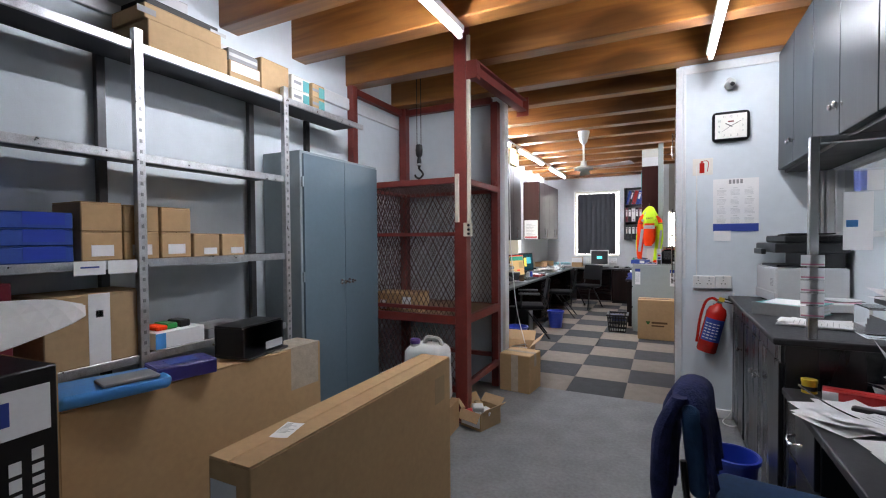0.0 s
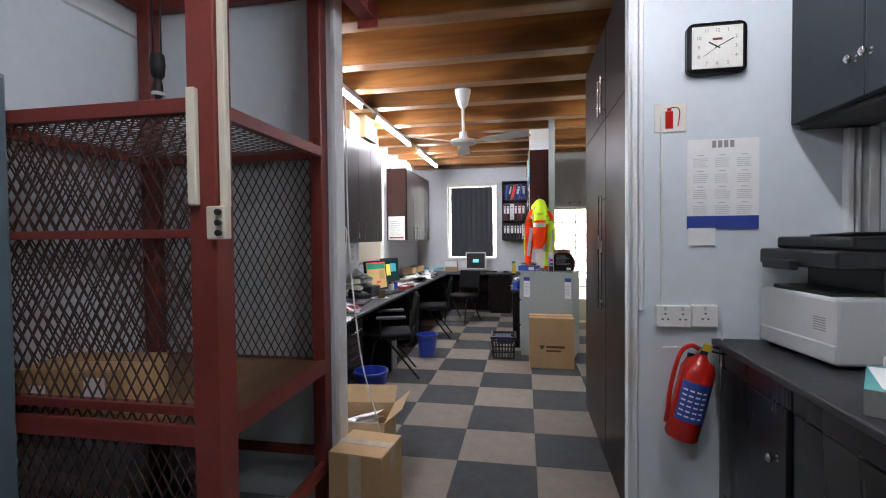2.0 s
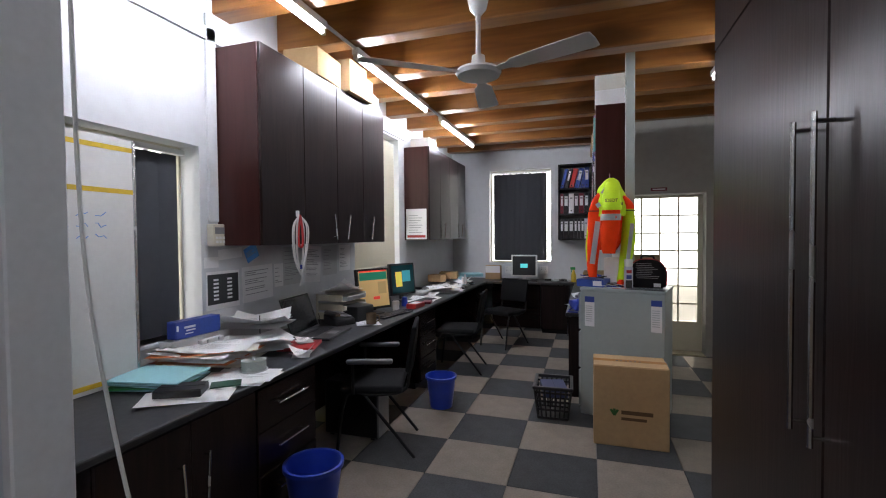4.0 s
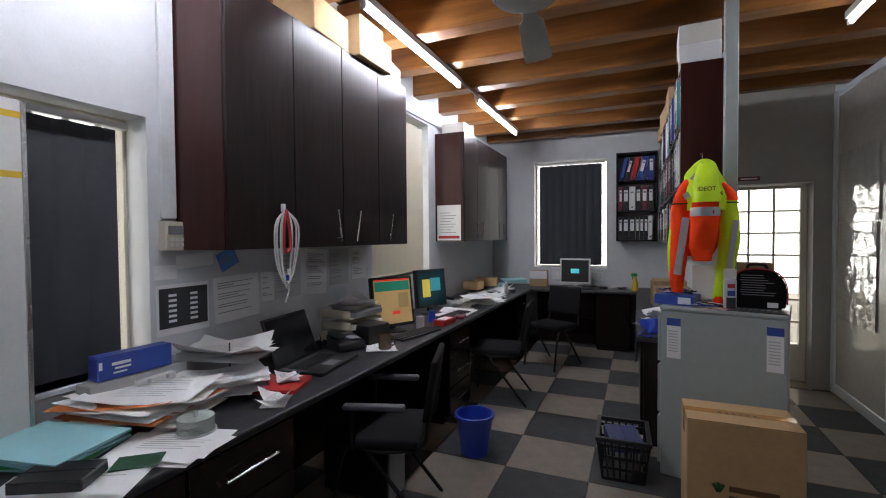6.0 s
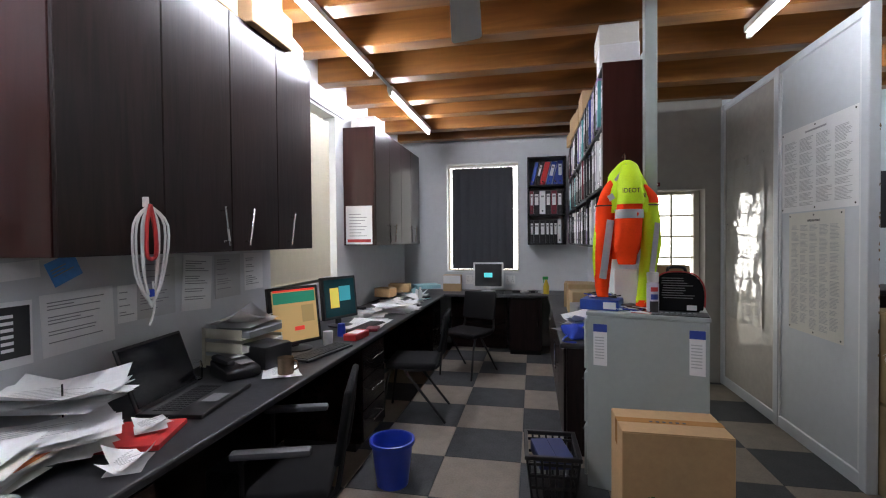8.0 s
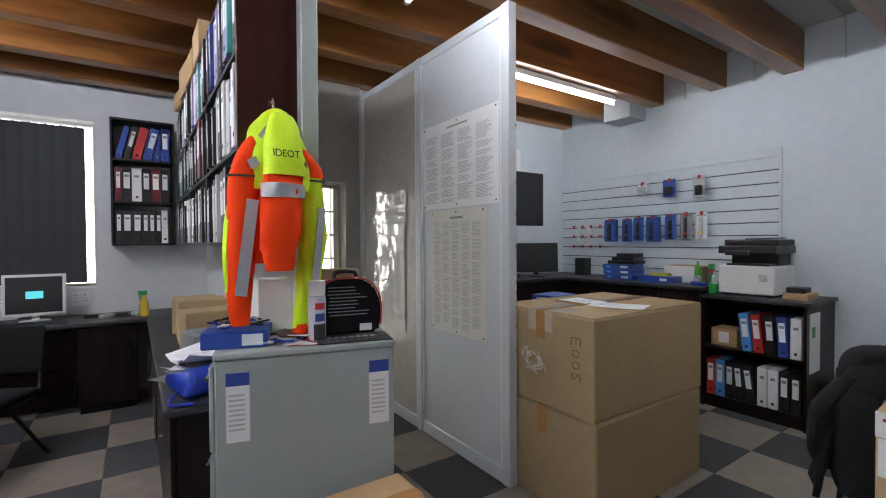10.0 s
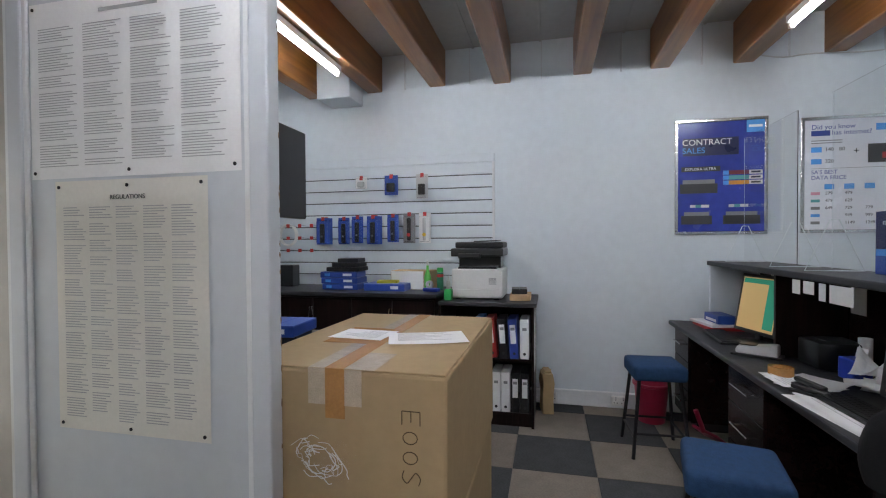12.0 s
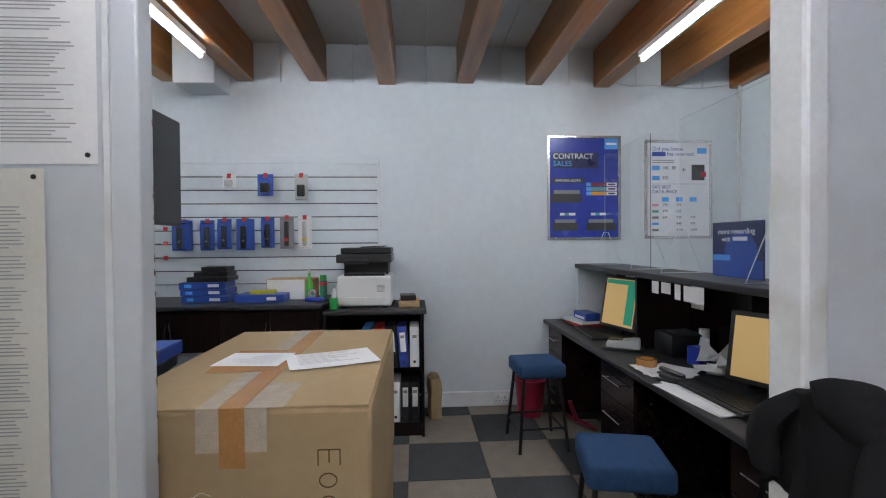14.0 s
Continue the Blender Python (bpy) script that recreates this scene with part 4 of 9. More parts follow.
def expanded(u0, u1, v0, v1, place, name="mesh_panel"):
    """Diamond expanded metal between two edges, as crossing strands."""
    bm = bmesh.new()
    du, dv = 0.046, 0.085
    s = dv / du
    c = u0 - (v1 - v0) / s
    while c < u1:
        for sign in (1, -1):
            # strand v = v0 + sign*s*(u-c), clipped to the panel
            if sign > 0:
                a, b = max(u0, c), min(u1, c + (v1 - v0) / s)
                if b - a < 1e-3:
                    continue
                p, q = (a, v0 + s * (a - c)), (b, v0 + s * (b - c))
            else:
                a, b = max(u0, c), min(u1, c + (v1 - v0) / s)
                if b - a < 1e-3:
                    continue
                p, q = (a, v1 - s * (a - c)), (b, v1 - s * (b - c))
            bar(bm, place(*p, 0.0015 * sign), place(*q, 0.0015 * sign), 0.0058, 0.0035)
        c += du
    return tagged(part(name, bm, M_MESHW, cg, "dull diamond expanded metal mesh"), kind="stuff")


expanded(-2.50, -1.495, 0.27, 1.875, lambda u, v, e: (u, FY + e, v))
expanded(-2.47, BX - 0.035, 0.805, 1.878, lambda u, v, e: (u, BY - 0.022 + e, v))
expanded(FY + 0.02, BY - 0.02, 0.0, 1.0, lambda u, v, e: (-2.49 + v, u, 1.912 + e), "mesh_roof")
expanded(FY + 0.11, BY - 0.04, 0.81, 1.88, lambda u, v, e: (-2.51 + e, u, v))
bm = bmesh.new()
box(bm, FX + 0.051, FX + 0.078, FY - 0.03, FY - 0.005, 1.56, 3.0, 0.003)
part("cable_trunking", bm, M_IVORY, cg, "cream cable trunking")
part("cable_trunking", B(FX - 0.036, FX - 0.004, FY - 0.068, FY - 0.046, 1.565, 1.94, 0.003), M_IVORY, cg, "cream cable trunking")
sw = part("switch_box", B(FX + 0.040, FX + 0.105, FY - 0.082, FY - 0.0455, 1.455, 1.56, 0.005, 2), M_IVORY, cg, "cream push-button box")
for z in (1.475, 1.507, 1.54):
    turned_bm = turned(bmesh.new(), [(0, 0), (0.010, 0), (0.010, 0.012), (0, 0.014)], 10, pose(FX + 0.087, FY - 0.082, z, 90, 0, 0))
    part("push_button", turned_bm, M_BLACK, sw)
bm = bmesh.new()
turned(bm, [(0.018, -0.006), (0.026, -0.006), (0.026, 0.006), (0.018, 0.006), (0.018, -0.006)], 12, pose(BX, BY - 0.045, 1.97, 90, 0, 0))
part("lifting_eye", bm, M_RED, cg)
for px, py in ((FX, FY),):
    part("foot_plate", B(px - 0.07, px + 0.07, py - 0.07, py + 0.07, 0, 0.008), M_RED, cg)

hk = thing("chain_hoist_hook", "black hoist hook hanging on two steel ropes", "hoist hook", -2.126, 3.80, 2.02)
for dx in (-0.022, 0.022):
    part("rope", rod(bmesh.new(), (dx, 0, 0.32), (dx, 0, ZC - 2.03), 0.004), M_BLACKM, hk)
bm = bmesh.new()
turned(bm, [(0, 0.33), (0.03, 0.32), (0.035, 0.27), (0.03, 0.22), (0.016, 0.2), (0.022, 0.17), (0.022, 0.13), (0.012, 0.11), (0.012, 0.09), (0, 0.085)], 12)
part("pulley_block", bm, M_BLACKM, hk, "", True)
bm = bmesh.new()
tube(bm, smooth_path([(0, 0, 0.09), (0.03, 0, 0.06), (0.04, 0, 0.03), (0.0, 0, 0.0), (-0.04, 0, 0.02), (-0.045, 0, 0.04)], 4), 0.010)
part("hook", bm, M_BLACKM, hk, "", True)
part("collar", turned(bmesh.new(), [(0, 0.12), (0.03, 0.125), (0.03, 0.14), (0, 0.145)], 12), M_LGREY, hk)

# what lies in the cage
carton("brown carton behind the cage mesh on the deck", -2.10, 3.42, 0.804, 0.42, 0.26, 0.17, 8, M_CARD, None, "", stickers=[("-y", 0.1, 0.09, 0.08, 0.10, M_PAPER), ("-y", -0.12, 0.07, 0.06, 0.08, M_PAPER)])
cl = thing("cable_heap", "tangled heap of grey cable on the floor", "cable", -1.95, 3.42, 0.0)
rnd = random.Random(5)
for k in range(7):
    r = rnd.uniform(0.10, 0.22)
    cx, cy, ph = rnd.uniform(-0.16, 0.16), rnd.uniform(-0.08, 0.1), rnd.uniform(0, 6)
    pts = [(cx + r * math.cos(ph + a * 0.5) * (1 + 0.15 * math.sin(a)), cy + 0.7 * r * math.sin(ph + a * 0.5), 0.02 + 0.02 * k + 0.016 * math.sin(a * 1.7 + k)) for a in range(14)]
    part("cable_loop", tube(bmesh.new(), smooth_path(pts, 2), 0.007, 5), (M_LGREY, M_GREY, M_BLACK)[k % 3], cl, smooth=True)

# jerrycan
jc = thing("jerrycan", "white plastic chemical drum with a purple cap", "jerrycan", -1.585, 2.94, 0.222, 6)
bm = B(-0.16, 0.16, -0.13, 0.13, 0, 0.44, 0.05, 4)
for v in bm.verts:
    if v.co.z > 0.36:
        s = 1 - 0.18 * (v.co.z - 0.36) / 0.08
        v.co.x, v.co.y = v.co.x * s, v.co.y * s
part("body", bm, M_HDPE, jc, "", True)
bm = bmesh.new()
tube(bm, smooth_path([(0.11, 0, 0.43), (0.09, 0, 0.475), (0.02, 0, 0.485), (-0.01, 0, 0.475), (-0.03, 0, 0.43)], 4), 0.017, 8)
part("handle", bm, M_HDPE, jc, "", True)
part("neck", turned(bmesh.new(), [(0.035, 0.42), (0.035, 0.448), (0.0, 0.45)], 16, pose(-0.075, -0.06, 0, 0, 0, 0)), M_HDPE, jc, "", True)
part("cap", turned(bmesh.new(), [(0.0, 0.449), (0.036, 0.449), (0.038, 0.475), (0.03, 0.484), (0, 0.485)], 18, pose(-0.075, -0.06, 0, 0, 0, 0)), mat("purple_plastic", (0.06, 0.03, 0.16), 0.4), jc, "purple screw cap", True)
part("label_sheet", B(0.03, 0.15, -0.1325, -0.1305, 0.06, 0.30), M_PAPER, jc, "white product label")
part("label_band", B(0.03, 0.15, -0.1335, -0.1326, 0.22, 0.27), M_TEAL, jc)
part("label_band", B(0.09, 0.15, -0.1338, -0.1336, 0.25, 0.29), M_MAROON, jc)

carton('flat brown carton under the jerrycan on the carpet', -1.63, 2.93, 0, 0.46, 0.34, 0.22, 4, M_CARD, None)

# ---- cartons on the store room floor ----
def tv_carton(label, x, y, w, d, h, rz):
    t = carton(label, x, y, 0, w, d, h, rz, M_CARD, None, "flat screen cartons", "television_carton")
    return t


c1 = tv_carton("tall slim brown television carton standing on the carpet", -1.045, 1.415, 0.16, 1.21, 0.85, 0)
part("label_sheet", B(-0.07, 0.03, -0.6068, -0.6052, 0.70, 0.79), M_PAPER, c1, "torn white label")
part("print", B(0.0802, 0.0808, 0.44, 0.54, 0.66, 0.78), M_CARD_K, c1)
c2 = tv_carton("tall brown television carton behind another", -1.93, 1.415, 0.18, 1.24, 0.85, -3)
part("packing_tape", B(0.0905, 0.0915, 0.40, 0.60, 0.62, 0.85), M_TAPE_C, c2, "crumpled clear tape")
bm = bmesh.new()
box(bm, -0.09, 0.09, 0.28, 0.61, 0.85, 0.853)
part("packing_tape", bm, M_TAPE_C, c2)
paper_sheets("note_slip", "white paper slip on the carton", -1.04, 1.02, 0.851, 1, 0.06, 0.11, 15, 3, None, 4)
bb = thing("printed_carton", "black printed carton standing by the shelving", "box", -1.84, 0.485, 0, 4)
part("body", B(-0.16, 0.16, -0.22, 0.22, 0, 1.06, 0.004), M_BLACK, bb)
part("edge_panel", B(-0.155, 0.155, 0.2202, 0.224, 0.0, 1.06), M_CARD, bb, "bare cardboard side")
bm = bmesh.new()
rnd = random.Random(8)
for q in range(7):
    z = 0.08
    while z < 0.80:
        s = rnd.uniform(0.02, 0.06)
        box(bm, 0.1602, 0.1612, -0.18 + q * 0.055, -0.150 + q * 0.055, z, z + s)
        z += s + 0.012
part("print", bm, M_PAPER, bb, "white upright lettering, unreadable")
part("label_sheet", B(0.1605, 0.1615, -0.02, 0.20, 0.87, 1.01), M_PAPER, bb)
part("label_print", B(0.1617, 0.1622, 0.02, 0.10, 0.91, 0.98), M_NAVY, bb)
bm = bmesh.new()
nu, nv = 14, 6
vs = []
for i in range(nu + 1):
    u = i / nu
    y0 = 0.16 + 0.69 * u
    tip = math.sqrt(max(0.0, 1 - max(0.0, (u - 0.80) / 0.20) ** 2)) * 0.94 + 0.06
    lo_z, hi_z = 1.062 + 0.135 * u, 1.262 - 0.02 * u
    mid = (lo_z + hi_z) / 2
    row = []
    for j in range(nv + 1):
        v = j / nv * 2 - 1
        row.append(bm.verts.new((-1.80 - 0.15 * v * tip + 0.02 * math.sin(5 * u), y0, mid + (hi_z - lo_z) / 2 * v * tip + 0.03 * (1 - v * v) * tip + 0.004 * math.sin(11 * u + 2 * v))))
    vs.append(row)
for i in range(nu):
    for j in range(nv):
        bm.faces.new((vs[i][j], vs[i + 1][j], vs[i + 1][j + 1], vs[i][j + 1]))
bm.normal_update()
bmesh.ops.solidify(bm, geom=bm.faces, thickness=0.003)
solid("plastic_cover", bm, M_WHITE, "white plastic cover draped on the printed carton", "cover")

# things on the tall carton
bg = thing("parts_bag", "blue and clear plastic bag with metal parts", "bag", -1.92, 0.98, 0.853, -12)
bm = B(-0.11, 0.11, -0.18, 0.18, 0, 0.05, 0.02, 3)
for v in bm.verts:
    v.co.z += 0.012 * math.sin(31 * v.co.x + 17 * v.co.y) + 0.008 * math.sin(40 * v.co.y)
    v.co.z = max(v.co.z, 0.0)
part("bag", bm, M_SKY, bg, "", True)
part("clear_side", B(-0.02, 0.10, -0.05, 0.14, 0.046, 0.062, 0.008, 2), M_GREY, bg, "grey parts behind clear plastic", True)
carton("navy router box lying on the carton", -1.90, 1.25, 0.852, 0.15, 0.24, 0.065, -14, mat("indigo_card", (0.045, 0.035, 0.19), 0.4), None, "", "router_box", [("top", 0, 0, 0.08, 0.12, M_BLUEBOX)])
paper_sheets("envelope", "white envelopes on the carton", -1.99, 1.30, 0.852, 2, 0.10, 0.2, 10, 4, None, 20)
bk = thing("device_case", "glossy black empty display case", "case", -1.95, 1.66, 0.853, 8)
part("base", B(-0.09, 0.12, -0.15, 0.15, 0, 0.012, 0.003), M_BLACK, bk)
part("back", B(-0.09, -0.078, -0.15, 0.15, 0.012, 0.15, 0.003), M_BLACK, bk)
for a in (-0.15, 0.138):
    part("side", B(-0.078, 0.09, a, a + 0.012, 0.012, 0.15, 0.003), M_BLACK, bk)
part("lid", B(-0.09, 0.08, -0.15, 0.15, 0.15, 0.16, 0.003), M_BLACK, bk)
part("slip", B(0.095, 0.098, 0.0, 0.13, 0.02, 0.06, 0.001), M_LGREY, bk)

sb = open_carton("small open carton of packing scraps on the carpet", -1.285, 3.24, 0, 0.20, 0.24, 0.13, -18, M_CARD_L)
part("printed_side", B(-0.09, 0.09, -0.1225, -0.1205, 0.02, 0.11), M_PAPER, sb)
rnd = random.Random(3)
for k in range(5):
    m = (M_PAPER, M_REDC, M_PAPER, M_CARD_K, M_LGREY)[k]
    part("scrap", B(-0.04, 0.05, -0.03, 0.04, 0, 0.04, 0.012, 2), m, sb).matrix_local = pose(rnd.uniform(-0.06, 0.06), rnd.uniform(-0.08, 0.08), 0.05 + 0.02 * k, rnd.uniform(-30, 30), rnd.uniform(-30, 30), rnd.uniform(0, 180))
carton("taped brown carton by the hoist post", -1.25, 4.19, 0, 0.30, 0.28, 0.35, -6, M_CARD, M_TAPE_C, "", "cardboard_box", [("-y", 0.0, 0.175, 0.07, 0.34, M_TAPE_C)])
oc = open_carton("open brown carton with papers on the floor", -1.50, 4.72, 0, 0.44, 0.36, 0.30, 6, M_CARD_L)
for k in range(4):
    part("packing_paper", B(-0.11, 0.11, -0.08, 0.08, 0, 0.002), M_PAPER, oc).matrix_local = pose(0.03 * k - 0.03, 0.02 * k, 0.2 + 0.02 * k, 14 - 9 * k, 8 * k - 10, 30 * k)

# ---- the clock wall ----
ck = thing("wall_clock", "square black-rimmed wall clock with a cream face", "clock", 0.447, 4.159, 2.292)
bm = B(-0.124, 0.124, -0.035, 0, -0.113, 0.113, 0.03, 4)
part("case", bm, M_BLACK, ck, "", True)
part("dial", B(-0.104, 0.104, -0.038, -0.034, -0.093, 0.093, 0.0), M_PAPER_Y, ck, "cream dial")
for k in range(1, 13):
    a = radians(90 - 30 * k)
    s = max(abs(math.cos(a)), abs(math.sin(a)))
    words(str(k), 0.022, M_PRINT, ck, Matrix.Translation((0.081 * math.cos(a) / s * 0.95, -0.039, 0.072 * math.sin(a) / s)) @ pose(0, 0, 0, 90, 0, 0), "numeral")
for L, wd, ang in ((0.042, 0.006, 148), (0.075, 0.004, 28), (0.07, 0.002, 215)):
    part("clock_hand", B(-0.012, L, -0.0415, -0.0405, -wd / 2, wd / 2), M_INK, ck).matrix_local = pose(0, 0, 0, 0, -ang, 0)
part("maker_mark", B(-0.02, 0.02, -0.0392, -0.0386, 0.03, 0.04), M_RED, ck)

sg = thing("fire_sign", "small fire extinguisher sign on the wall", "sign", 0.262, 4.158, 1.996)
part("plate", B(-0.07, 0.07, -0.004, 0, -0.066, 0.066, 0.002), M_PAPER_Y, sg)
part("extinguisher_mark", B(-0.022, 0.012, -0.0055, -0.0042, -0.05, 0.03, 0.0), M_REDP, sg)
part("extinguisher_mark", B(-0.014, 0.004, -0.0055, -0.0042, 0.031, 0.045, 0.0), M_REDP, sg)
bm = bmesh.new()
tube(bm, smooth_path([(0.0, -0.005, 0.045), (0.03, -0.005, 0.045), (0.04, -0.005, 0.02), (0.032, -0.005, -0.04)], 3), 0.0025, 5)
part("hose_mark", bm, M_REDP, sg)

cal = thing("wall_calendar", "white year calendar with a blue foot on the wall", "calendar", 0.485, 4.158, 1.48)
part("sheet", B(-0.15, 0.15, -0.004, -0.001, 0.06, 0.41), M_PAPER, cal)
part("foot_band", B(-0.15, 0.15, -0.005, -0.001, 0.0, 0.06), M_NAVY, cal, "blue band with small print")
rnd = random.Random(2)
for r in range(4):
    for c in range(3):
        bm = bmesh.new()
        x0, z0 = -0.125 + c * 0.092, 0.29 - r * 0.072
        for q in range(5):
            box(bm, x0, x0 + rnd.uniform(0.05, 0.065), -0.0048, -0.0041, z0 + 0.03 - q * 0.009, z0 + 0.0325 - q * 0.009)
        box(bm, x0 + 0.018, x0 + 0.045, -0.0048, -0.0041, z0 + 0.045, z0 + 0.049)
        part("month_print", bm, M_LGREY, cal)
bm = bmesh.new()
for k in range(4):
    box(bm, -0.045 + k * 0.025, -0.028 + k * 0.025, -0.0048, -0.0041, 0.37, 0.402)
part("heading_bars", bm, M_PRINT, cal)
part("torn_slip", B(-0.145, -0.03, -0.007, -0.0055, -0.075, 0.005), M_PAPER, cal, "torn white slip")

cc = thing("security_camera", "small silver dome camera on the wall", "camera", 0.44, 4.158, 2.60)
part("bracket", turned(bmesh.new(), [(0, 0), (0.022, 0), (0.022, 0.01), (0.01, 0.014), (0.01, 0.04), (0, 0.04)], 12, pose(0, 0, 0.05, 90, 0, 0)), M_LGREY, cc, "", True)
part("housing", turned(bmesh.new(), [(0, -0.045), (0.02, -0.045), (0.032, -0.03), (0.034, 0.0), (0.028, 0.03), (0, 0.04)], 16, pose(0, -0.055, 0.01, 65, 0, 20)), M_LGREY, cc, "", True)
part("lens", turned(bmesh.new(), [(0, 0.0), (0.016, 0.0), (0.016, 0.008), (0, 0.01)], 12, pose(0.008, -0.092, -0.004, 75, 0, 20)), M_BLACK, cc)

socket("wall_socket", "white double wall socket", 0.272, 4.159, 1.078, 0.15, 0.10, 2)
socket("wall_socket", "white wall socket with a plug", 0.405, 4.159, 1.082, 0.11, 0.10, 1)
solid("wall_cable", tube(bmesh.new(), smooth_path([(0.22, 4.145, 2.0), (0.222, 4.145, 1.2), (0.225, 4.145, 1.08), (0.25, 4.140, 1.06)], 4), 0.004), M_WHITE, "thin white cable fixed to the wall", "cable", smooth=True)
solid("wall_cable", tube(bmesh.new(), smooth_path([(0.475, 4.120, 1.0), (0.47, 4.120, 0.9), (0.478, 4.135, 0.5), (0.47, 4.130, 0.1), (0.40, 4.06, 0.01), (0.45, 3.98, 0.008), (0.52, 4.04, 0.01)], 5), 0.004), M_WHITE, "thin white cable fixed to the wall", "cable", smooth=True)
solid("wall_cable", tube(bmesh.new(), smooth_path([(0.23, 4.145, 0.93), (0.45, 4.145, 0.94), (0.7, 4.3, 0.96)], 4), 0.004), M_WHITE, "thin white cable fixed to the wall", "cable", smooth=True)
bm = bmesh.new()
box(bm, 0.122, 0.144, 4.140, 4.158, 1.10, 2.74, 0.004)
structure("trim_cable_cover", bm, M_TRIM, "narrow white cable cover", "trim")

fe = thing("fire_extinguisher", "red fire extinguisher hung tilted on the wall", "fire extinguisher", 0.375, 4.25, 0.50)
fe.matrix_world = pose(0.285, 4.075, 0.54, 0, 13, 0) @ Matrix.Scale(0.93, 4)
part("cylinder", turned(bmesh.new(), [(0, 0), (0.066, 0.0), (0.075, 0.012), (0.075, 0.34), (0.062, 0.38), (0.03, 0.40), (0.022, 0.42), (0, 0.42)], 24), M_REDP, fe, "", True)
bm = bmesh.new()
ring = []
for k in range(9):
    a = radians(-150 + k * 16)
    ring.append([bm.verts.new((0.0762 * math.cos(a), 0.0762 * math.sin(a), z)) for z in (0.10, 0.29)])
for a, b in zip(ring, ring[1:]):
    bm.faces.new((a[0], b[0], b[1], a[1]))
part("label_sheet", bm, M_NAVY, fe, "blue and white instruction label", True)
bm = bmesh.new()
for q in range(6):
    a = radians(-100)
    for k in range(4):
        a0, a1 = radians(-140 + k * 22), radians(-125 + k * 22)
        z = 0.12 + q * 0.025
        v = [bm.verts.new((0.0767 * math.cos(t), 0.0767 * math.sin(t), zz)) for t, zz in ((a0, z), (a1, z), (a1, z + 0.008), (a0, z + 0.008))]
        bm.faces.new(v)
part("label_print", bm, M_PAPER, fe)
part("valve", B(-0.02, 0.02, -0.018, 0.018, 0.42, 0.455, 0.004), M_CHROME, fe)
bm = bmesh.new()
box(bm, 0.0, 0.11, -0.010, 0.010, 0.462, 0.472, 0.002)
box(bm, 0.0, 0.10, -0.010, 0.010, 0.44, 0.448, 0.002)
part("lever", bm, M_BLACKM, fe)
part("safety_pin", B(-0.012, 0.03, -0.022, -0.018, 0.44, 0.475, 0.002), M_YEL, fe, "yellow safety tag")
bm = bmesh.new()
tube(bm, smooth_path([(-0.015, 0, 0.44), (-0.06, -0.01, 0.45), (-0.10, -0.015, 0.40), (-0.105, -0.015, 0.25), (-0.09, -0.012, 0.12), (-0.085, -0.01, 0.06)], 5), 0.011, 8)
part("hose", bm, M_REDP, fe, "red hose", True)
part("bracket", B(-0.03, 0.03, 0.07, 0.086, 0.33, 0.40), M_BLACKM, fe)
# ---- store room: counter, wall cabinets, low desk ----
def round_knob(parent, m):
    bm = turned(bmesh.new(), [(0, 0), (0.012, 0), (0.012, 0.003), (0.006, 0.006), (0.006, 0.018), (0.014, 0.024), (0.015, 0.032), (0.009, 0.038), (0, 0.039)], 14, m)
    return part("knob", bm, M_CHROME, parent, "chrome knob", True)


def base_unit(label, y0, y1, x0, x1, h, doors, material, z0=0.0, knob_side=None, group="counter units"):
    """A floor cabinet with its front at x0 and its back at x1."""
    t = thing("base_cabinet", label, "cabinet", x0, y0, z0, 0, group)
    W = y1 - y0
    part("body", B(0.02, x1 - x0, 0, W, 0.0, h, 0.002), material, t)
    n = len(doors)
    for k, (a, b) in enumerate(doors):
        dr = part("door", B(0, 0.0195, a - y0 + 0.003, b - y0 - 0.003, 0.06, h - 0.09, 0.004, 2), material, t)
        side = 1 if (k % 2 == 0 and n > 1) else 0
        yk = (b - y0 - 0.05) if side else (a - y0 + 0.05)
        round_knob(dr, pose(0, yk, h - 0.28, 0, -90, 0))
    part("top_strip", B(0.004, 0.0195, 0.003, W - 0.003, h - 0.086, h - 0.003, 0.002), material, t)
    return t


CH = 0.945
base_unit("black stained counter cabinet with one door", 3.58, 4.155, 0.47, 1.07, CH, [(3.6, 4.14)], M_CAB)
base_unit("black stained counter cabinet with a pair of doors", 2.52, 3.578, 0.47, 1.07, CH, [(2.54, 3.05), (3.05, 3.56)], M_CAB)
wt = solid("worktop", B(0.44, 1.078, 2.49, 4.157, CH, CH + 0.032, 0.008, 2), M_TOP, "charcoal laminate counter worktop", "worktop", smooth=False)
du = thing("drawer_unit", "black drawer unit with chrome bow handles", "drawers", 0.49, 2.06, 0)
part("body", B(0.02, 0.56, 0, 0.43, 0, 0.728, 0.002), M_CAB, du)
for k, (a, b) in enumerate(((0.50, 0.71), (0.28, 0.49), (0.05, 0.27))):
    dr = part("drawer", B(0, 0.0195, 0.004, 0.426, a, b, 0.004, 2), M_CAB, du)
    bm = tube(bmesh.new(), smooth_path([(0, 0.16, (a + b) / 2), (-0.03, 0.175, (a + b) / 2 - 0.006), (-0.034, 0.215, (a + b) / 2 - 0.012), (-0.03, 0.255, (a + b) / 2 - 0.006), (0, 0.27, (a + b) / 2)], 4), 0.0055, 8)
    part("handle", bm, M_CHROME, dr, "chrome bow handle", True)
dk = thing("low_desk", "black desk with a charcoal laminate top", "desk", 0.47, 0.55, 0)
part("top", B(0, 0.605, 0, 1.935, 0.729, 0.76, 0.007, 2), M_TOP, dk)
part("end_panel", B(0.03, 0.60, 0.02, 0.045, 0, 0.728), M_CAB, dk)
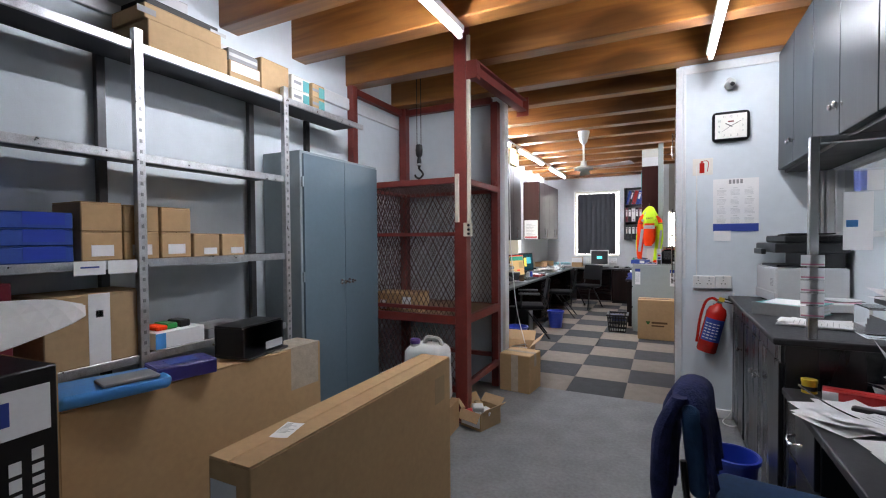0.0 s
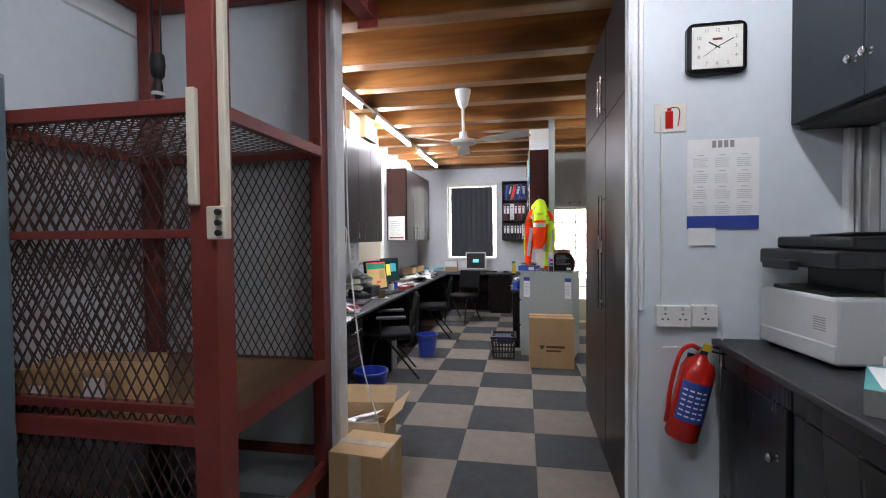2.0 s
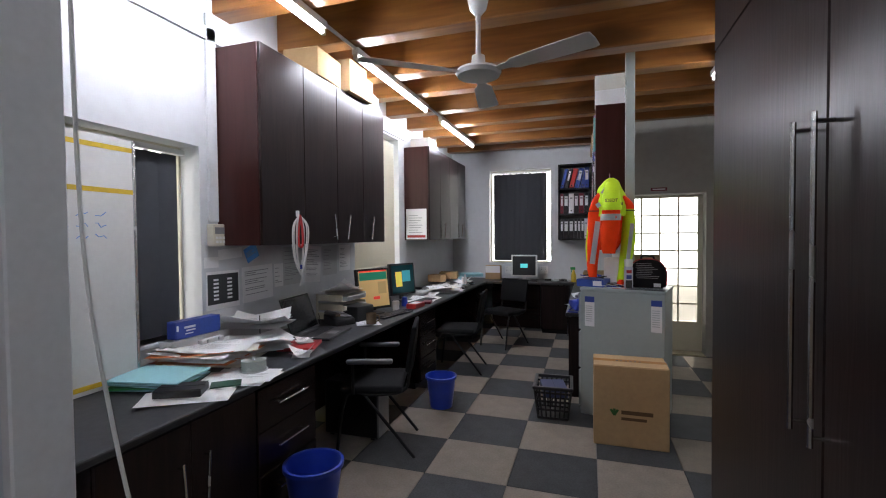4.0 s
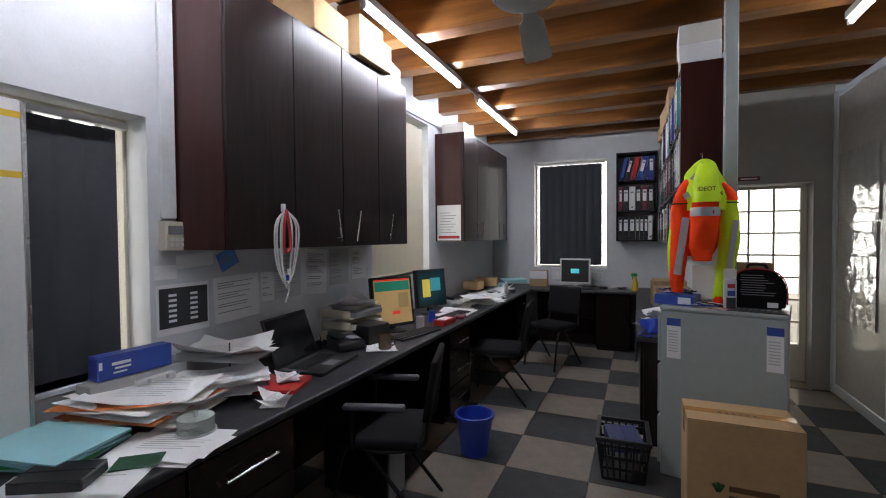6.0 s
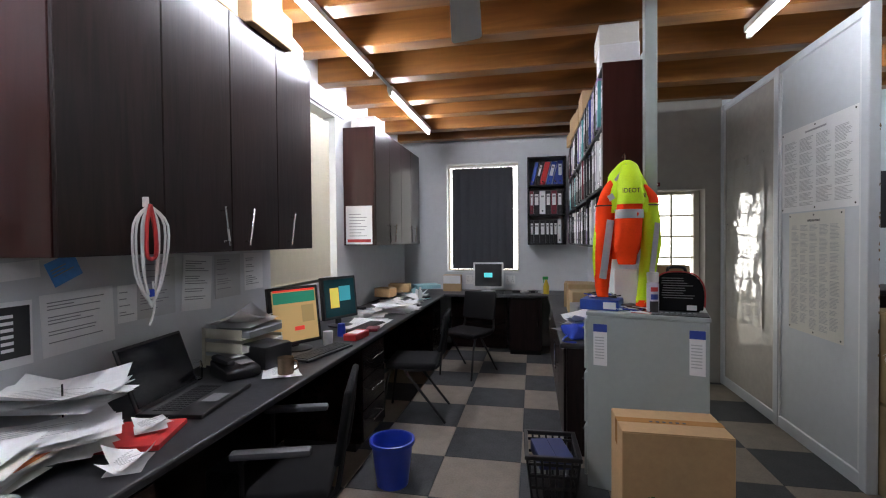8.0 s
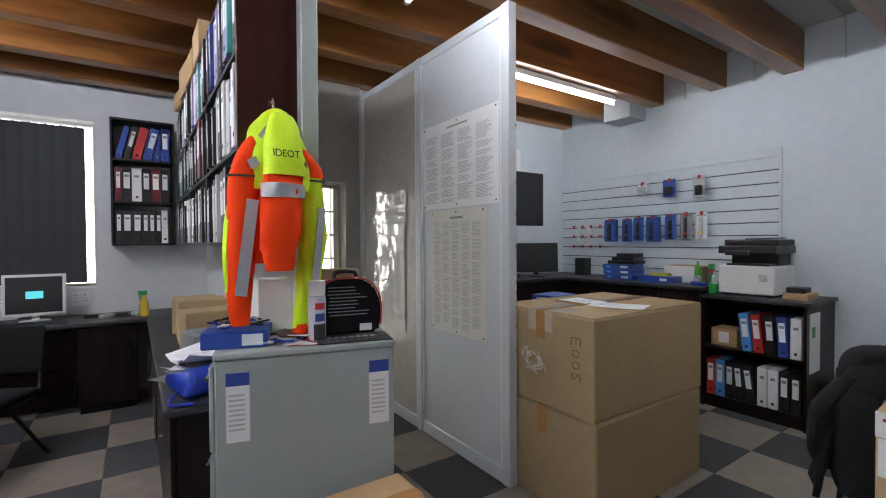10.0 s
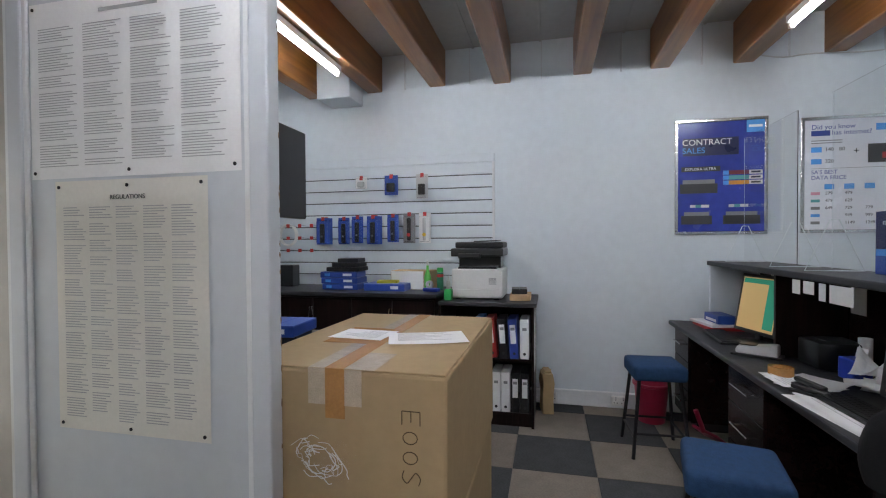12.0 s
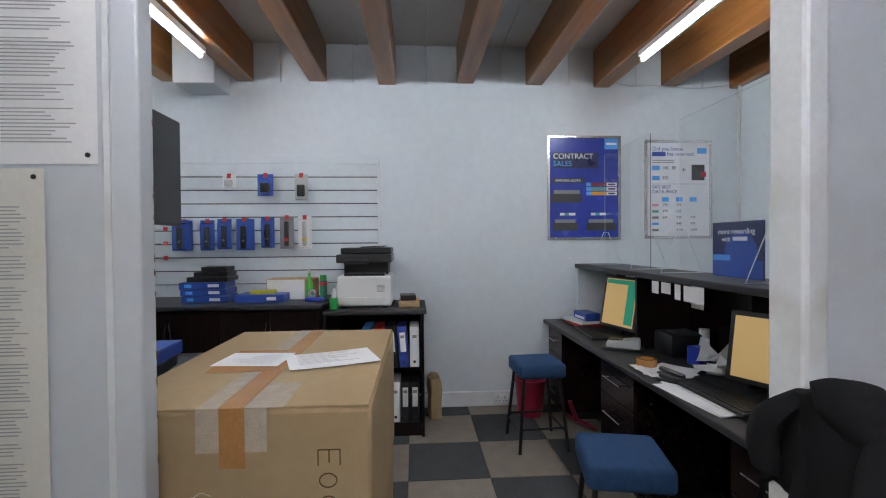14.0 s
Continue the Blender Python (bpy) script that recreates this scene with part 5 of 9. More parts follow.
part("back_panel", B(0.57, 0.60, 0.05, 1.50, 0.10, 0.728), M_CAB, dk)
hu = thing("desk_hutch", "raised dark hutch with a wooden edge on the desk", "hutch", 0.62, 0.62, 0.761)
part("top", B(0, 0.44, 0, 0.42, 0.22, 0.25, 0.006, 2), M_TOP, hu)
part("side", B(0.01, 0.44, 0.39, 0.41, 0, 0.22), M_PLY, hu, "bare wood side")
part("side", B(0.01, 0.44, 0.01, 0.03, 0, 0.22), M_PLY, hu)

pairs = [(0.55, 1.46), (1.46, 2.37), (2.37, 3.265), (3.265, 4.14)]
for a, b in pairs:
    t = thing("wall_cabinet", "dark slate two-door wall cabinet with round knobs", "cabinet", 0.75, a, 1.93, 0, "store wall cabinets")
    W = b - a
    part("body", B(0.02, 0.325, 0.001, W - 0.001, 0, 0.86, 0.002), M_CABU, t)
    for k, (p, q) in enumerate(((0.003, W / 2 - 0.002), (W / 2 + 0.002, W - 0.003))):
        dr = part("door", B(0, 0.0195, p, q, 0.0, 0.86, 0.005, 2), M_CABU, t)
        round_knob(dr, pose(0, W / 2 + (-0.035 if k == 0 else 0.035), 0.14, 0, -90, 0))
    part("valance", B(0.04, 0.30, 0.001, W - 0.001, -0.02, 0.0), M_BLACKM, t)

# posts of the internal window in the corner behind the printer
bm = bmesh.new()
box(bm, 0.962, 0.988, 4.118, 4.157, 0.98, 1.905, 0.004)
box(bm, 1.004, 1.020, 4.126, 4.157, 0.98, 1.905, 0.004)
box(bm, 1.034, 1.076, 4.105, 4.157, 0.98, 1.905, 0.004)
structure("trim_corner_posts", bm, M_TRIM, "white painted posts in the corner", "trim")

# raised ledge beside the screen, with its papers and sign
rl_ = thing("desk_ledge", "dark raised ledge over the low desk", "ledge", 0.77, 1.36, 0.761)
part("top", B(0, 0.305, 0, 1.09, 0.40, 0.43, 0.006, 2), M_TOP, rl_)
part("side_panel", B(0.24, 0.30, 1.05, 1.07, 0, 0.40), M_CAB, rl_)
part("side_panel", B(0.24, 0.30, 0.02, 0.04, 0, 0.40), M_CAB, rl_)
sgn = thing("standing_sign", "white sign with a red edge on the ledge", "sign", 0.93, 2.38, 1.192)
part("edge_frame", B(-0.12, 0.12, -0.004, 0.004, 0, 0.125, 0.002), M_REDC, sgn, "red edge")
part("face", B(-0.114, 0.114, -0.0058, -0.0042, 0.006, 0.119), M_PAPER, sgn)
part("heading_bar", B(-0.09, 0.08, -0.0066, -0.0059, 0.085, 0.095), M_PRINT, sgn)
carton("purple card folder on the ledge", 0.93, 2.02, 1.192, 0.22, 0.32, 0.035, 4, M_LILAC_D, None, "", "folder")
paper_sheets("loose_papers", "white forms hanging over the ledge", 0.90, 2.26, 1.192, 8, 0.26, 0.20, 12, 24, None, 14, 0.003, "papers", 0.03, 0.04)

# acrylic screen on the counter
sc = thing("counter_screen", "clear acrylic screen in an aluminium frame", "screen", 0.57, 2.53, CH + 0.032)
part("frame_post", B(0, 0.035, -0.018, 0.018, 0, 0.90, 0.003), M_CHROME, sc, "aluminium post")
part("frame_rail", B(0.035, 0.50, -0.016, 0.016, 0.868, 0.90, 0.003), M_CHROME, sc, "aluminium rail")
p = part("sheet", B(0.035, 0.50, -0.002, 0.002, 0.0, 0.868), M_ACRYL, sc)
p.visible_shadow = False
for k in range(5):
    part("price_strip", B(-0.03, 0.055, -0.0222, -0.0205, 0.10 + k * 0.057, 0.15 + k * 0.057), M_SHEER, sc, "white and pink printed strip")
    part("strip_print", B(-0.028, 0.053, -0.0232, -0.0223, 0.105 + k * 0.057, 0.112 + k * 0.057), M_PINK, sc)
part("notice_sheet", B(0.12, 0.22, -0.0042, -0.0024, 0.40, 0.65), M_SHEER, sc)
part("notice_print", B(0.13, 0.17, -0.0048, -0.0043, 0.50, 0.53), M_SKY, sc)


def printer(label, x, y, z, rz, w=0.42, d=0.40, body_h=0.22, white=None):
    """Laser printer: pale body, dark scanner deck, feeder and front tray."""
    white = white or M_LGREY
    t = thing("laser_printer", label, "printer", x, y, z, rz)
    part("body", B(-w / 2, w / 2, -d / 2, d / 2, 0.012, body_h, 0.012, 2), white, t, "pale grey body")
    part("paper_drawer", B(-w / 2 + 0.004, w / 2 - 0.004, -d / 2 - 0.006, -d / 2 + 0.02, 0.018, 0.085, 0.005), white, t)
    for fx in (-w / 2 + 0.05, w / 2 - 0.05):
        part("foot", B(fx - 0.02, fx + 0.02, -d / 2 + 0.02, d / 2 - 0.02, 0, 0.012), M_BLACK, t)
    part("column", B(-w / 2 + 0.03, w / 2 - 0.03, -d / 2 + 0.17, d / 2 - 0.01, body_h, body_h + 0.10, 0.006), M_BLACK, t)
    part("output_tray", B(-w / 2 + 0.05, w / 2 - 0.05, -d / 2 + 0.02, -d / 2 + 0.17, body_h - 0.002, body_h + 0.016, 0.004), M_BLACK, t)
    part("scanner", B(-w / 2 - 0.005, w / 2 + 0.005, -d / 2 - 0.005, d / 2, body_h + 0.10, body_h + 0.165, 0.01, 2), M_BLACK, t)
    part("feeder", B(-w / 2 + 0.02, w / 2, -d / 2 + 0.05, d / 2 - 0.01, body_h + 0.166, body_h + 0.215, 0.012, 2), M_BLACK, t)
    part("feed_tray", B(-0.02, w / 2 - 0.03, -d / 2 + 0.08, d / 2 - 0.06, body_h + 0.216, body_h + 0.224, 0.002), M_BLACK, t).matrix_local = pose(0, 0, 0, 0, -2, 0)
    part("control_panel", B(-w / 2 + 0.06, -w / 2 + 0.24, -d / 2 - 0.035, -d / 2 - 0.004, body_h + 0.085, body_h + 0.125, 0.008, 2), M_BLACK, t)
    bm = bmesh.new()
    for k in range(6):
        box(bm, w / 2 - 0.11, w / 2 - 0.05, -d / 2 - 0.0062 + 0.006, -d / 2 + 0.001 - 0.002, 0.125 + k * 0.009, 0.129 + k * 0.009)
    part("vents", bm, M_GREY, t)
    return t


p1 = printer("grey and black laser printer on the counter", 0.835, 3.90, CH + 0.033, -84, 0.42, 0.40, 0.25)

# papers and binder on the counter
bd = thing("lever_arch_file", "open teal ring binder full of papers lying on the counter", "binder", 0.672, 3.30, CH + 0.033, 56)
part("cover", B(-0.16, 0.16, -0.14, 0.14, 0, 0.004, 0.001), M_TEAL, bd)
part("spine", B(-0.164, -0.16, -0.14, 0.14, 0, 0.07, 0.001), M_GREY, bd)
for k in range(5):
    part("paper_block", B(-0.15 + 0.004 * k, 0.15 - 0.003 * k, -0.13, 0.135 - 0.002 * k, 0.005 + k * 0.011, 0.0155 + k * 0.011), (M_PAPER, M_PAPER_Y)[k % 2], bd)
part("cover", B(-0.155, 0.165, -0.14, 0.14, 0.062, 0.066, 0.001), M_TEAL, bd)
part("loose_sheet", B(-0.11, 0.14, -0.12, 0.12, 0.0665, 0.0685), M_PAPER, bd).matrix_local = pose(0, 0, 0, 0, 0, 8)
paper_sheets("loose_papers", "loose white printed sheets on the counter", 0.70, 2.93, CH + 0.033, 9, 0.21, 0.297, 70, 11, None, 10)
tr = thing("document_tray", "shallow white tray of leaflets on the counter", "tray", 0.94, 3.62, CH + 0.033, 8)
part("tray", B(-0.12, 0.12, -0.17, 0.17, 0, 0.05, 0.004), M_WHITE, tr)
for k, m in enumerate((M_PAPER, M_PINK, M_BLACK, M_PAPER)):
    part("leaflet", B(-0.09, 0.09, -0.12, 0.12, 0.051 + k * 0.003, 0.053 + k * 0.003), m, tr).matrix_local = pose(0.01 * k, 0.02 * k - 0.03, 0, 0, 0, 17 * k - 20)
wc = thing("storage_tub", "translucent plastic tub by the acrylic screen", "tub", 0.78, 2.72, CH + 0.033)
wc.matrix_world = pose(0.92, 2.70, CH + 0.033)
part("tub", B(-0.12, 0.12, -0.08, 0.08, 0, 0.14, 0.01, 2), M_ACRYL, wc)

# low desk clutter
carton("orange-red tool box with white ends on the desk", 0.69, 2.33, 0.761, 0.22, 0.085, 0.05, -14, M_REDC, None, "", "tool_box", [("-y", -0.085, 0.025, 0.05, 0.048, M_PAPER)])
jar = thing("yellow_tin", "small yellow and black tin on the desk", "tin", 0.56, 2.44, 0.761)
part("can", turned(bmesh.new(), [(0, 0), (0.028, 0), (0.028, 0.045), (0, 0.045)], 16), M_YEL, jar, "", True)
part("band", turned(bmesh.new(), [(0.0285, 0.012), (0.0288, 0.012), (0.0288, 0.03), (0.0285, 0.03)], 16), M_INK, jar)
part("lid", turned(bmesh.new(), [(0, 0.0455), (0.030, 0.0455), (0.030, 0.058), (0, 0.06)], 16), M_YEL, jar, "", True)
gb = thing("glue_bottle", "small blue bottle with a pointed cap", "bottle", 0.86, 2.43, 0.761)
part("bottle", turned(bmesh.new(), [(0, 0), (0.022, 0), (0.024, 0.05), (0.014, 0.07), (0, 0.07)], 14), M_BLUE, gb, "", True)
part("cap", turned(bmesh.new(), [(0, 0.0705), (0.011, 0.0705), (0.003, 0.11), (0, 0.11)], 12), M_BLUE, gb, "", True)
hs = thing("barcode_scanner", "black and yellow hand scanner lying on the desk", "scanner", 0.73, 2.18, 0.761, -20)
part("grip", B(-0.10, 0.06, -0.02, 0.02, 0, 0.032, 0.01, 2), M_BLACK, hs, "", True)
part("head", B(0.06, 0.13, -0.035, 0.035, 0, 0.05, 0.012, 2), M_BLACK, hs, "", True)
part("trigger", B(0.02, 0.055, -0.012, 0.012, 0.0325, 0.042, 0.003), M_YEL, hs, "yellow trigger")
paper_sheets("loose_papers", "spread of printed forms on the low desk", 0.66, 2.12, 0.761, 9, 0.21, 0.297, -70, 21, None, 24, 0.0022, "papers", 0.012, 0.07)
paper_sheets("loose_papers", "printed forms near the desk edge", 0.78, 1.80, 0.761, 7, 0.21, 0.297, -84, 23, None, 20, 0.0022, "papers", 0.012, 0.06)
paper_sheets("loose_papers", "white forms standing up against the counter", 0.93, 2.36, 0.765, 8, 0.2, 0.22, 10, 22, None, 30, 0.016, "papers", 0.09, 0.05)
hp = thing("headset", "black headset with a coiled cable on the desk", "headset", 0.95, 2.1, 0.761, 20)
part("band", tube(bmesh.new(), smooth_path([(-0.08, 0, 0.02), (-0.06, 0, 0.10), (0, 0, 0.13), (0.06, 0, 0.10), (0.08, 0, 0.02)], 4), 0.008), M_BLACK, hp, "", True)
for a in (-0.08, 0.08):
    part("ear_cup", turned(bmesh.new(), [(0, 0), (0.03, 0), (0.03, 0.02), (0, 0.024)], 14, pose(a, 0, 0.032, 90, 0, 0)), M_GREY, hp, "", True)
bm = tube(bmesh.new(), smooth_path([(0.52, 2.40, 0.80), (0.50, 2.30, 0.82), (0.56, 2.15, 0.80), (0.66, 2.1, 0.77), (0.75, 2.12, 0.768)], 5), 0.003)
solid("desk_cable", bm, M_BLACK, "thin black cable looping over the desk", "cable", smooth=True)

# chair with the knitted jersey and the blue pail beside it
def task_chair(label, x, y, rz):
    t = thing("task_chair", label, "chair", x, y, 0, rz)
    part("seat", B(-0.22, 0.22, -0.21, 0.21, 0.45, 0.53, 0.035, 3), M_FABRIC, t, "navy padded seat", True)
    bm = B(-0.18, 0.18, -0.03, 0.03, 0.58, 0.90, 0.028, 3)
    for v in bm.verts:
        v.co.z -= 0.07 * max(0.0, (abs(v.co.x) - 0.1) / 0.1) ** 2 * (v.co.z > 0.8)
        v.co.y += 0.25 + 0.10 * (v.co.z - 0.6) - 0.4 * v.co.x * v.co.x
    part("backrest", bm, M_FABRIC, t, "navy padded back", True)
    for s in (-1, 1):
        part("back_tube", tube(bmesh.new(), smooth_path([(s * 0.17, -0.18, 0.42), (s * 0.17, 0.2, 0.42), (s * 0.17, 0.26, 0.5), (s * 0.17, 0.285, 0.70)], 4), 0.011, 8), M_BLACKM, t, "", True)
        part("leg", rod(bmesh.new(), (s * 0.18, -0.18, 0.43), (s * 0.22, -0.22, 0.0), 0.011), M_BLACKM, t, "", True)
        part("leg", rod(bmesh.new(), (s * 0.18, 0.18, 0.43), (s * 0.22, 0.25, 0.0), 0.011), M_BLACKM, t, "", True)
    return t


task_chair("navy upholstered office chair on the carpet", 0.36, 1.80, 82)


def sleeve(pts, rad, n=16, flat=0.62, seed=0):
    """Cloth tube with soft folds."""
    bm = bmesh.new()
    path = smooth_path(pts, 4)
    rings = []
    for i, p in enumerate(path):
        f = i / (len(path) - 1) * (len(rad) - 1)
        k = min(int(f), len(rad) - 2)
        r = rad[k] + (rad[k + 1] - rad[k]) * (f - k)
        ring = []
        for j in range(n):
            a = 2 * math.pi * j / n
            rr = r * (1 + 0.06 * math.sin(3 * a + i * 0.6 + seed) + 0.03 * math.sin(5 * a - i * 1.1))
            ring.append(bm.verts.new(p + Vector((rr * math.cos(a), rr * flat * math.sin(a), 0))))
        rings.append(ring)
    for a, b in zip(rings, rings[1:]):
        for j in range(n):
            bm.faces.new((a[j], a[(j + 1) % n], b[(j + 1) % n], b[j]))
    bm.faces.new(rings[0][::-1])
    bm.faces.new(rings[-1])
    return bm


def drape(width, half, top, drop_a, drop_b, seed, droop=0.04, flare=0.1, nu=20, nv=30, thick=0.012, fold=0.012):
    """Cloth hung over a back: a rounded ridge along x with a fall on either side."""
    bm = bmesh.new()
    vs = []
    for i in range(nu + 1):
        u = i / nu * 2 - 1
        row = []
        for j in range(nv + 1):
            s = j / nv * 2 - 1
            a = min(1.0, abs(s) / 0.30)
            side = 1 if s > 0 else -1
            out = half * math.sin(a * math.pi / 2)
            hang = max(0.0, (abs(s) - 0.30) / 0.70)
            rise = half * (1 - math.cos(a * math.pi / 2)) * 0.9
            drop = (drop_a if s > 0 else drop_b) * (1 + 0.14 * math.sin(3.1 * u + seed) + 0.05 * math.sin(9 * u + 2 * seed))
            wave = fold * math.sin(11 * u + seed + 2.5 * side) * hang + 0.4 * fold * math.sin(27 * u + 3 * hang + seed)
            row.append(bm.verts.new((width / 2 * u * (1 + flare * hang), side * (out + abs(wave) + wave * 0.4 + 0.02 * hang), top - droop * abs(u) ** 3 - rise - drop * hang)))
        vs.append(row)
    for i in range(nu):
        for j in range(nv):
            bm.faces.new((vs[i][j], vs[i + 1][j], vs[i + 1][j + 1], vs[i][j + 1]))
    bm.normal_update()
    bmesh.ops.solidify(bm, geom=bm.faces, thickness=thick)
    return bm


bm = drape(0.34, 0.055, 0.935, 0.36, 0.24, 1.0, 0.09, 0.04, thick=0.014)
for v in bm.verts:
    v.co.y += 0.275
jy = thing("knitted_jersey", "navy flecked knitted jersey over the chair back", "jersey", 0.36, 1.80, 0, 82)
part("body", bm, M_KNIT, jy, "", True)
for s_, y_ in ((-0.17, 0.36), (0.15, 0.37)):
    part("sleeve", sleeve([(s_ * 0.8, 0.30, 0.90), (s_ * 0.9, y_ - 0.01, 0.78), (s_ * 0.95, y_, 0.62), (s_ * 0.88, y_ - 0.01, 0.47)], [0.03, 0.036, 0.034, 0.03], 12, 0.8, 2), M_KNIT, jy, "", True)
bin_pail("bright blue plastic pail on the carpet", 0.325, 2.84, 0.095, 0.125, 0.27, M_BLUE)

# ---- office: cabinets and desks ----
def front_pull(parent, x, y, z0, z1, tilt=0.0):
    return bow_handle(parent, (x, y, z0), (x, y + tilt, z1), (0.03, 0, 0), 0.005)


def wall_unit(label, y0, y1, z0, z1, seams, handles, end_mat):
    t = thing("wall_cabinet", label, "cabinet", XL, y0, z0, 0, "office wall cabinets")
    D, W, H = 0.334, y1 - y0, z1 - z0
    part("body", B(0.0005, D - 0.02, 0.0, W, 0.0, H, 0.002), end_mat, t, "mahogany end panel")
    for k, (a, b) in enumerate(zip(seams, seams[1:])):
        dr = part("door", B(D - 0.0195, D, a - y0 + 0.002, b - y0 - 0.002, 0.0, H, 0.003), M_WENGE, t, "dark wenge door")
        if handles[k]:
            yy = (b - y0 - 0.06) if handles[k] > 0 else (a - y0 + 0.10)
            front_pull(dr, D, yy, 0.03, 0.22, -0.03 if handles[k] > 0 else 0.045)
    return t


wall_unit("long run of dark wenge wall cupboards", 5.903, 7.605, 1.405, 2.62, [5.905, 6.338, 6.764, 7.184, 7.603], [0, 1, -1, -1], M_MAHOG)
wall_unit("dark wenge and mahogany wall cupboards", 8.89, 10.59, 1.41, 2.56, [8.892, 9.32, 9.75, 10.17, 10.588], [1, -1, 1, -1], M_MAHOG)
solid("archive_box", B(-0.18, 0.18, -0.20, 0.20, 0, 0.26, 0.005), M_CARD_L, "brown archive box on the wall cupboards", "box", -2.38, 7.10, 2.621)
carton("tan archive box with a hand hole above the cupboards", -2.38, 6.66, 2.621, 0.28, 0.36, 0.20, 4, M_CARD, None)
for k in range(4):
    solid("paper_bundle", B(-0.14, 0.14, -0.10, 0.10, 0, 0.032, 0.004), (M_PAPER, M_PAPER_Y)[k % 2], "bundle of white paper on the cupboards", "papers", -2.40, 7.44 + 0.004 * k, 2.621 + k * 0.033, 3 * k)
carton("white box on the far wall cupboards", -2.40, 9.12, 2.561, 0.25, 0.30, 0.12, 0, M_PAPER_Y, None)

DX = -1.88   # front of the long desk
wt = thing("office_worktop", "long charcoal laminate office worktop", "worktop", 0, 0, 0)
part("long_top", B(XL + 0.001, DX, 4.46, 10.40, 0.728, 0.762, 0.009, 2), M_TOP, wt)
part("rear_top", B(XL + 0.001, -0.07, 10.402, 10.999, 0.728, 0.762, 0.009, 2), M_TOP, wt)
part("return_top", B(-0.585, -0.095, 7.80, 10.40, 0.728, 0.762, 0.009, 2), M_TOP, wt)


def drawer_block(label, x, y, w, d, rows, rz=0, handles=True, name="drawer_unit", doors=0, h=0.727):
    """A desk pedestal facing local -y."""
    t = thing(name, label, "drawers", x, y, 0, rz, "desk pedestals")
    part("body", B(0, w, 0.02, d, 0.06, h, 0.002), M_WENGE_X, t)
    part("plinth", B(0.01, w - 0.01, 0.06, d, 0.0, 0.06), M_BLACKM, t)
    if doors:
        for k in range(doors):
            a = k * w / doors
            dr = part("door", B(a + 0.002, a + w / doors - 0.002, 0, 0.0195, 0.07, h - 0.01, 0.003), M_WENGE, t)
            xx = a + (w / doors - 0.05 if k % 2 == 0 else 0.05)
            bow_handle(dr, (xx, 0, 0.38), (xx + (0.015 if k % 2 else -0.015), 0, 0.58), (0, -0.03, 0))
    else:
        z, step = 0.07, (h - 0.08) / rows
        for k in range(rows):
            dr = part("drawer", B(0.002, w - 0.002, 0, 0.0195, z + 0.002, z + step - 0.002, 0.003), M_WENGE_X, t)
            bow_handle(dr, (w * 0.25, 0, z + step * 0.55), (w * 0.75, 0, z + step * 0.55), (0, -0.03, 0))
            z += step
    return t


# pedestals under the long desk face the aisle (+x)
drawer_block("dark wenge two-door desk pedestal with chrome pulls", DX - 0.02, 4.68, 0.74, 0.60, 0, 90, doors=2)
drawer_block("dark wenge three-drawer desk pedestal", DX - 0.02, 5.43, 0.48, 0.60, 3, 90)
drawer_block("dark wenge three-drawer desk pedestal", DX - 0.02, 7.62, 0.46, 0.60, 3, 90)
drawer_block("dark wenge three-drawer desk pedestal", DX - 0.02, 9.80, 0.44, 0.60, 3, 90)
drawer_block("dark wenge two-door desk pedestal at the back wall", -1.06, 10.44, 0.40, 0.54, 0, 0, doors=1)
part("modesty_panel", B(-1.85, -1.10, 10.72, 10.74, 0.02, 0.727), M_WENGE_X, thing("desk_back_panel", "dark wenge panel under the rear desk", "panel"))
tq = thing("desk_side_panel", "dark wenge cupboard under the side worktop", "cupboard", -0.56, 7.84, 0)
part("body", B(0.02, 0.44, 0.0, 2.54, 0.0, 0.727, 0.002), M_WENGE, tq)
for k in range(4):
    dr = part("door", B(0, 0.0195, 0.02 + k * 0.63, 0.645 + k * 0.63, 0.06, 0.715, 0.003), M_WENGE, tq)
    yy = 0.02 + k * 0.63 + (0.57 if k % 2 == 0 else 0.05)
    bow_handle(dr, (0, yy, 0.42), (0, yy, 0.62), (-0.03, 0, 0))
part("modesty_panel", B(XL + 0.003, XL + 0.021, 4.47, 10.39, 0.0, 0.725), M_WENGE_X, thing("desk_back_panel", "dark wenge panel behind the long desk", "panel"))
pc = thing("computer_tower", "black desktop computer standing under the desk", "computer", -2.02, 6.62, 0)
part("case", B(-0.22, 0.20, -0.09, 0.09, 0.012, 0.40, 0.006), M_BLACK, pc)
part("front_panel", B(0.2005, 0.215, -0.088, 0.088, 0.016, 0.395, 0.005), M_GREY, pc)
for a in (-0.18, 0.15):
    part("foot", B(a, a + 0.03, -0.085, 0.085, 0, 0.012), M_BLACK, pc)


# office chairs
M_ARM = mat("dark_grey_arm_pad", (0.06, 0.06, 0.065), 0.5)


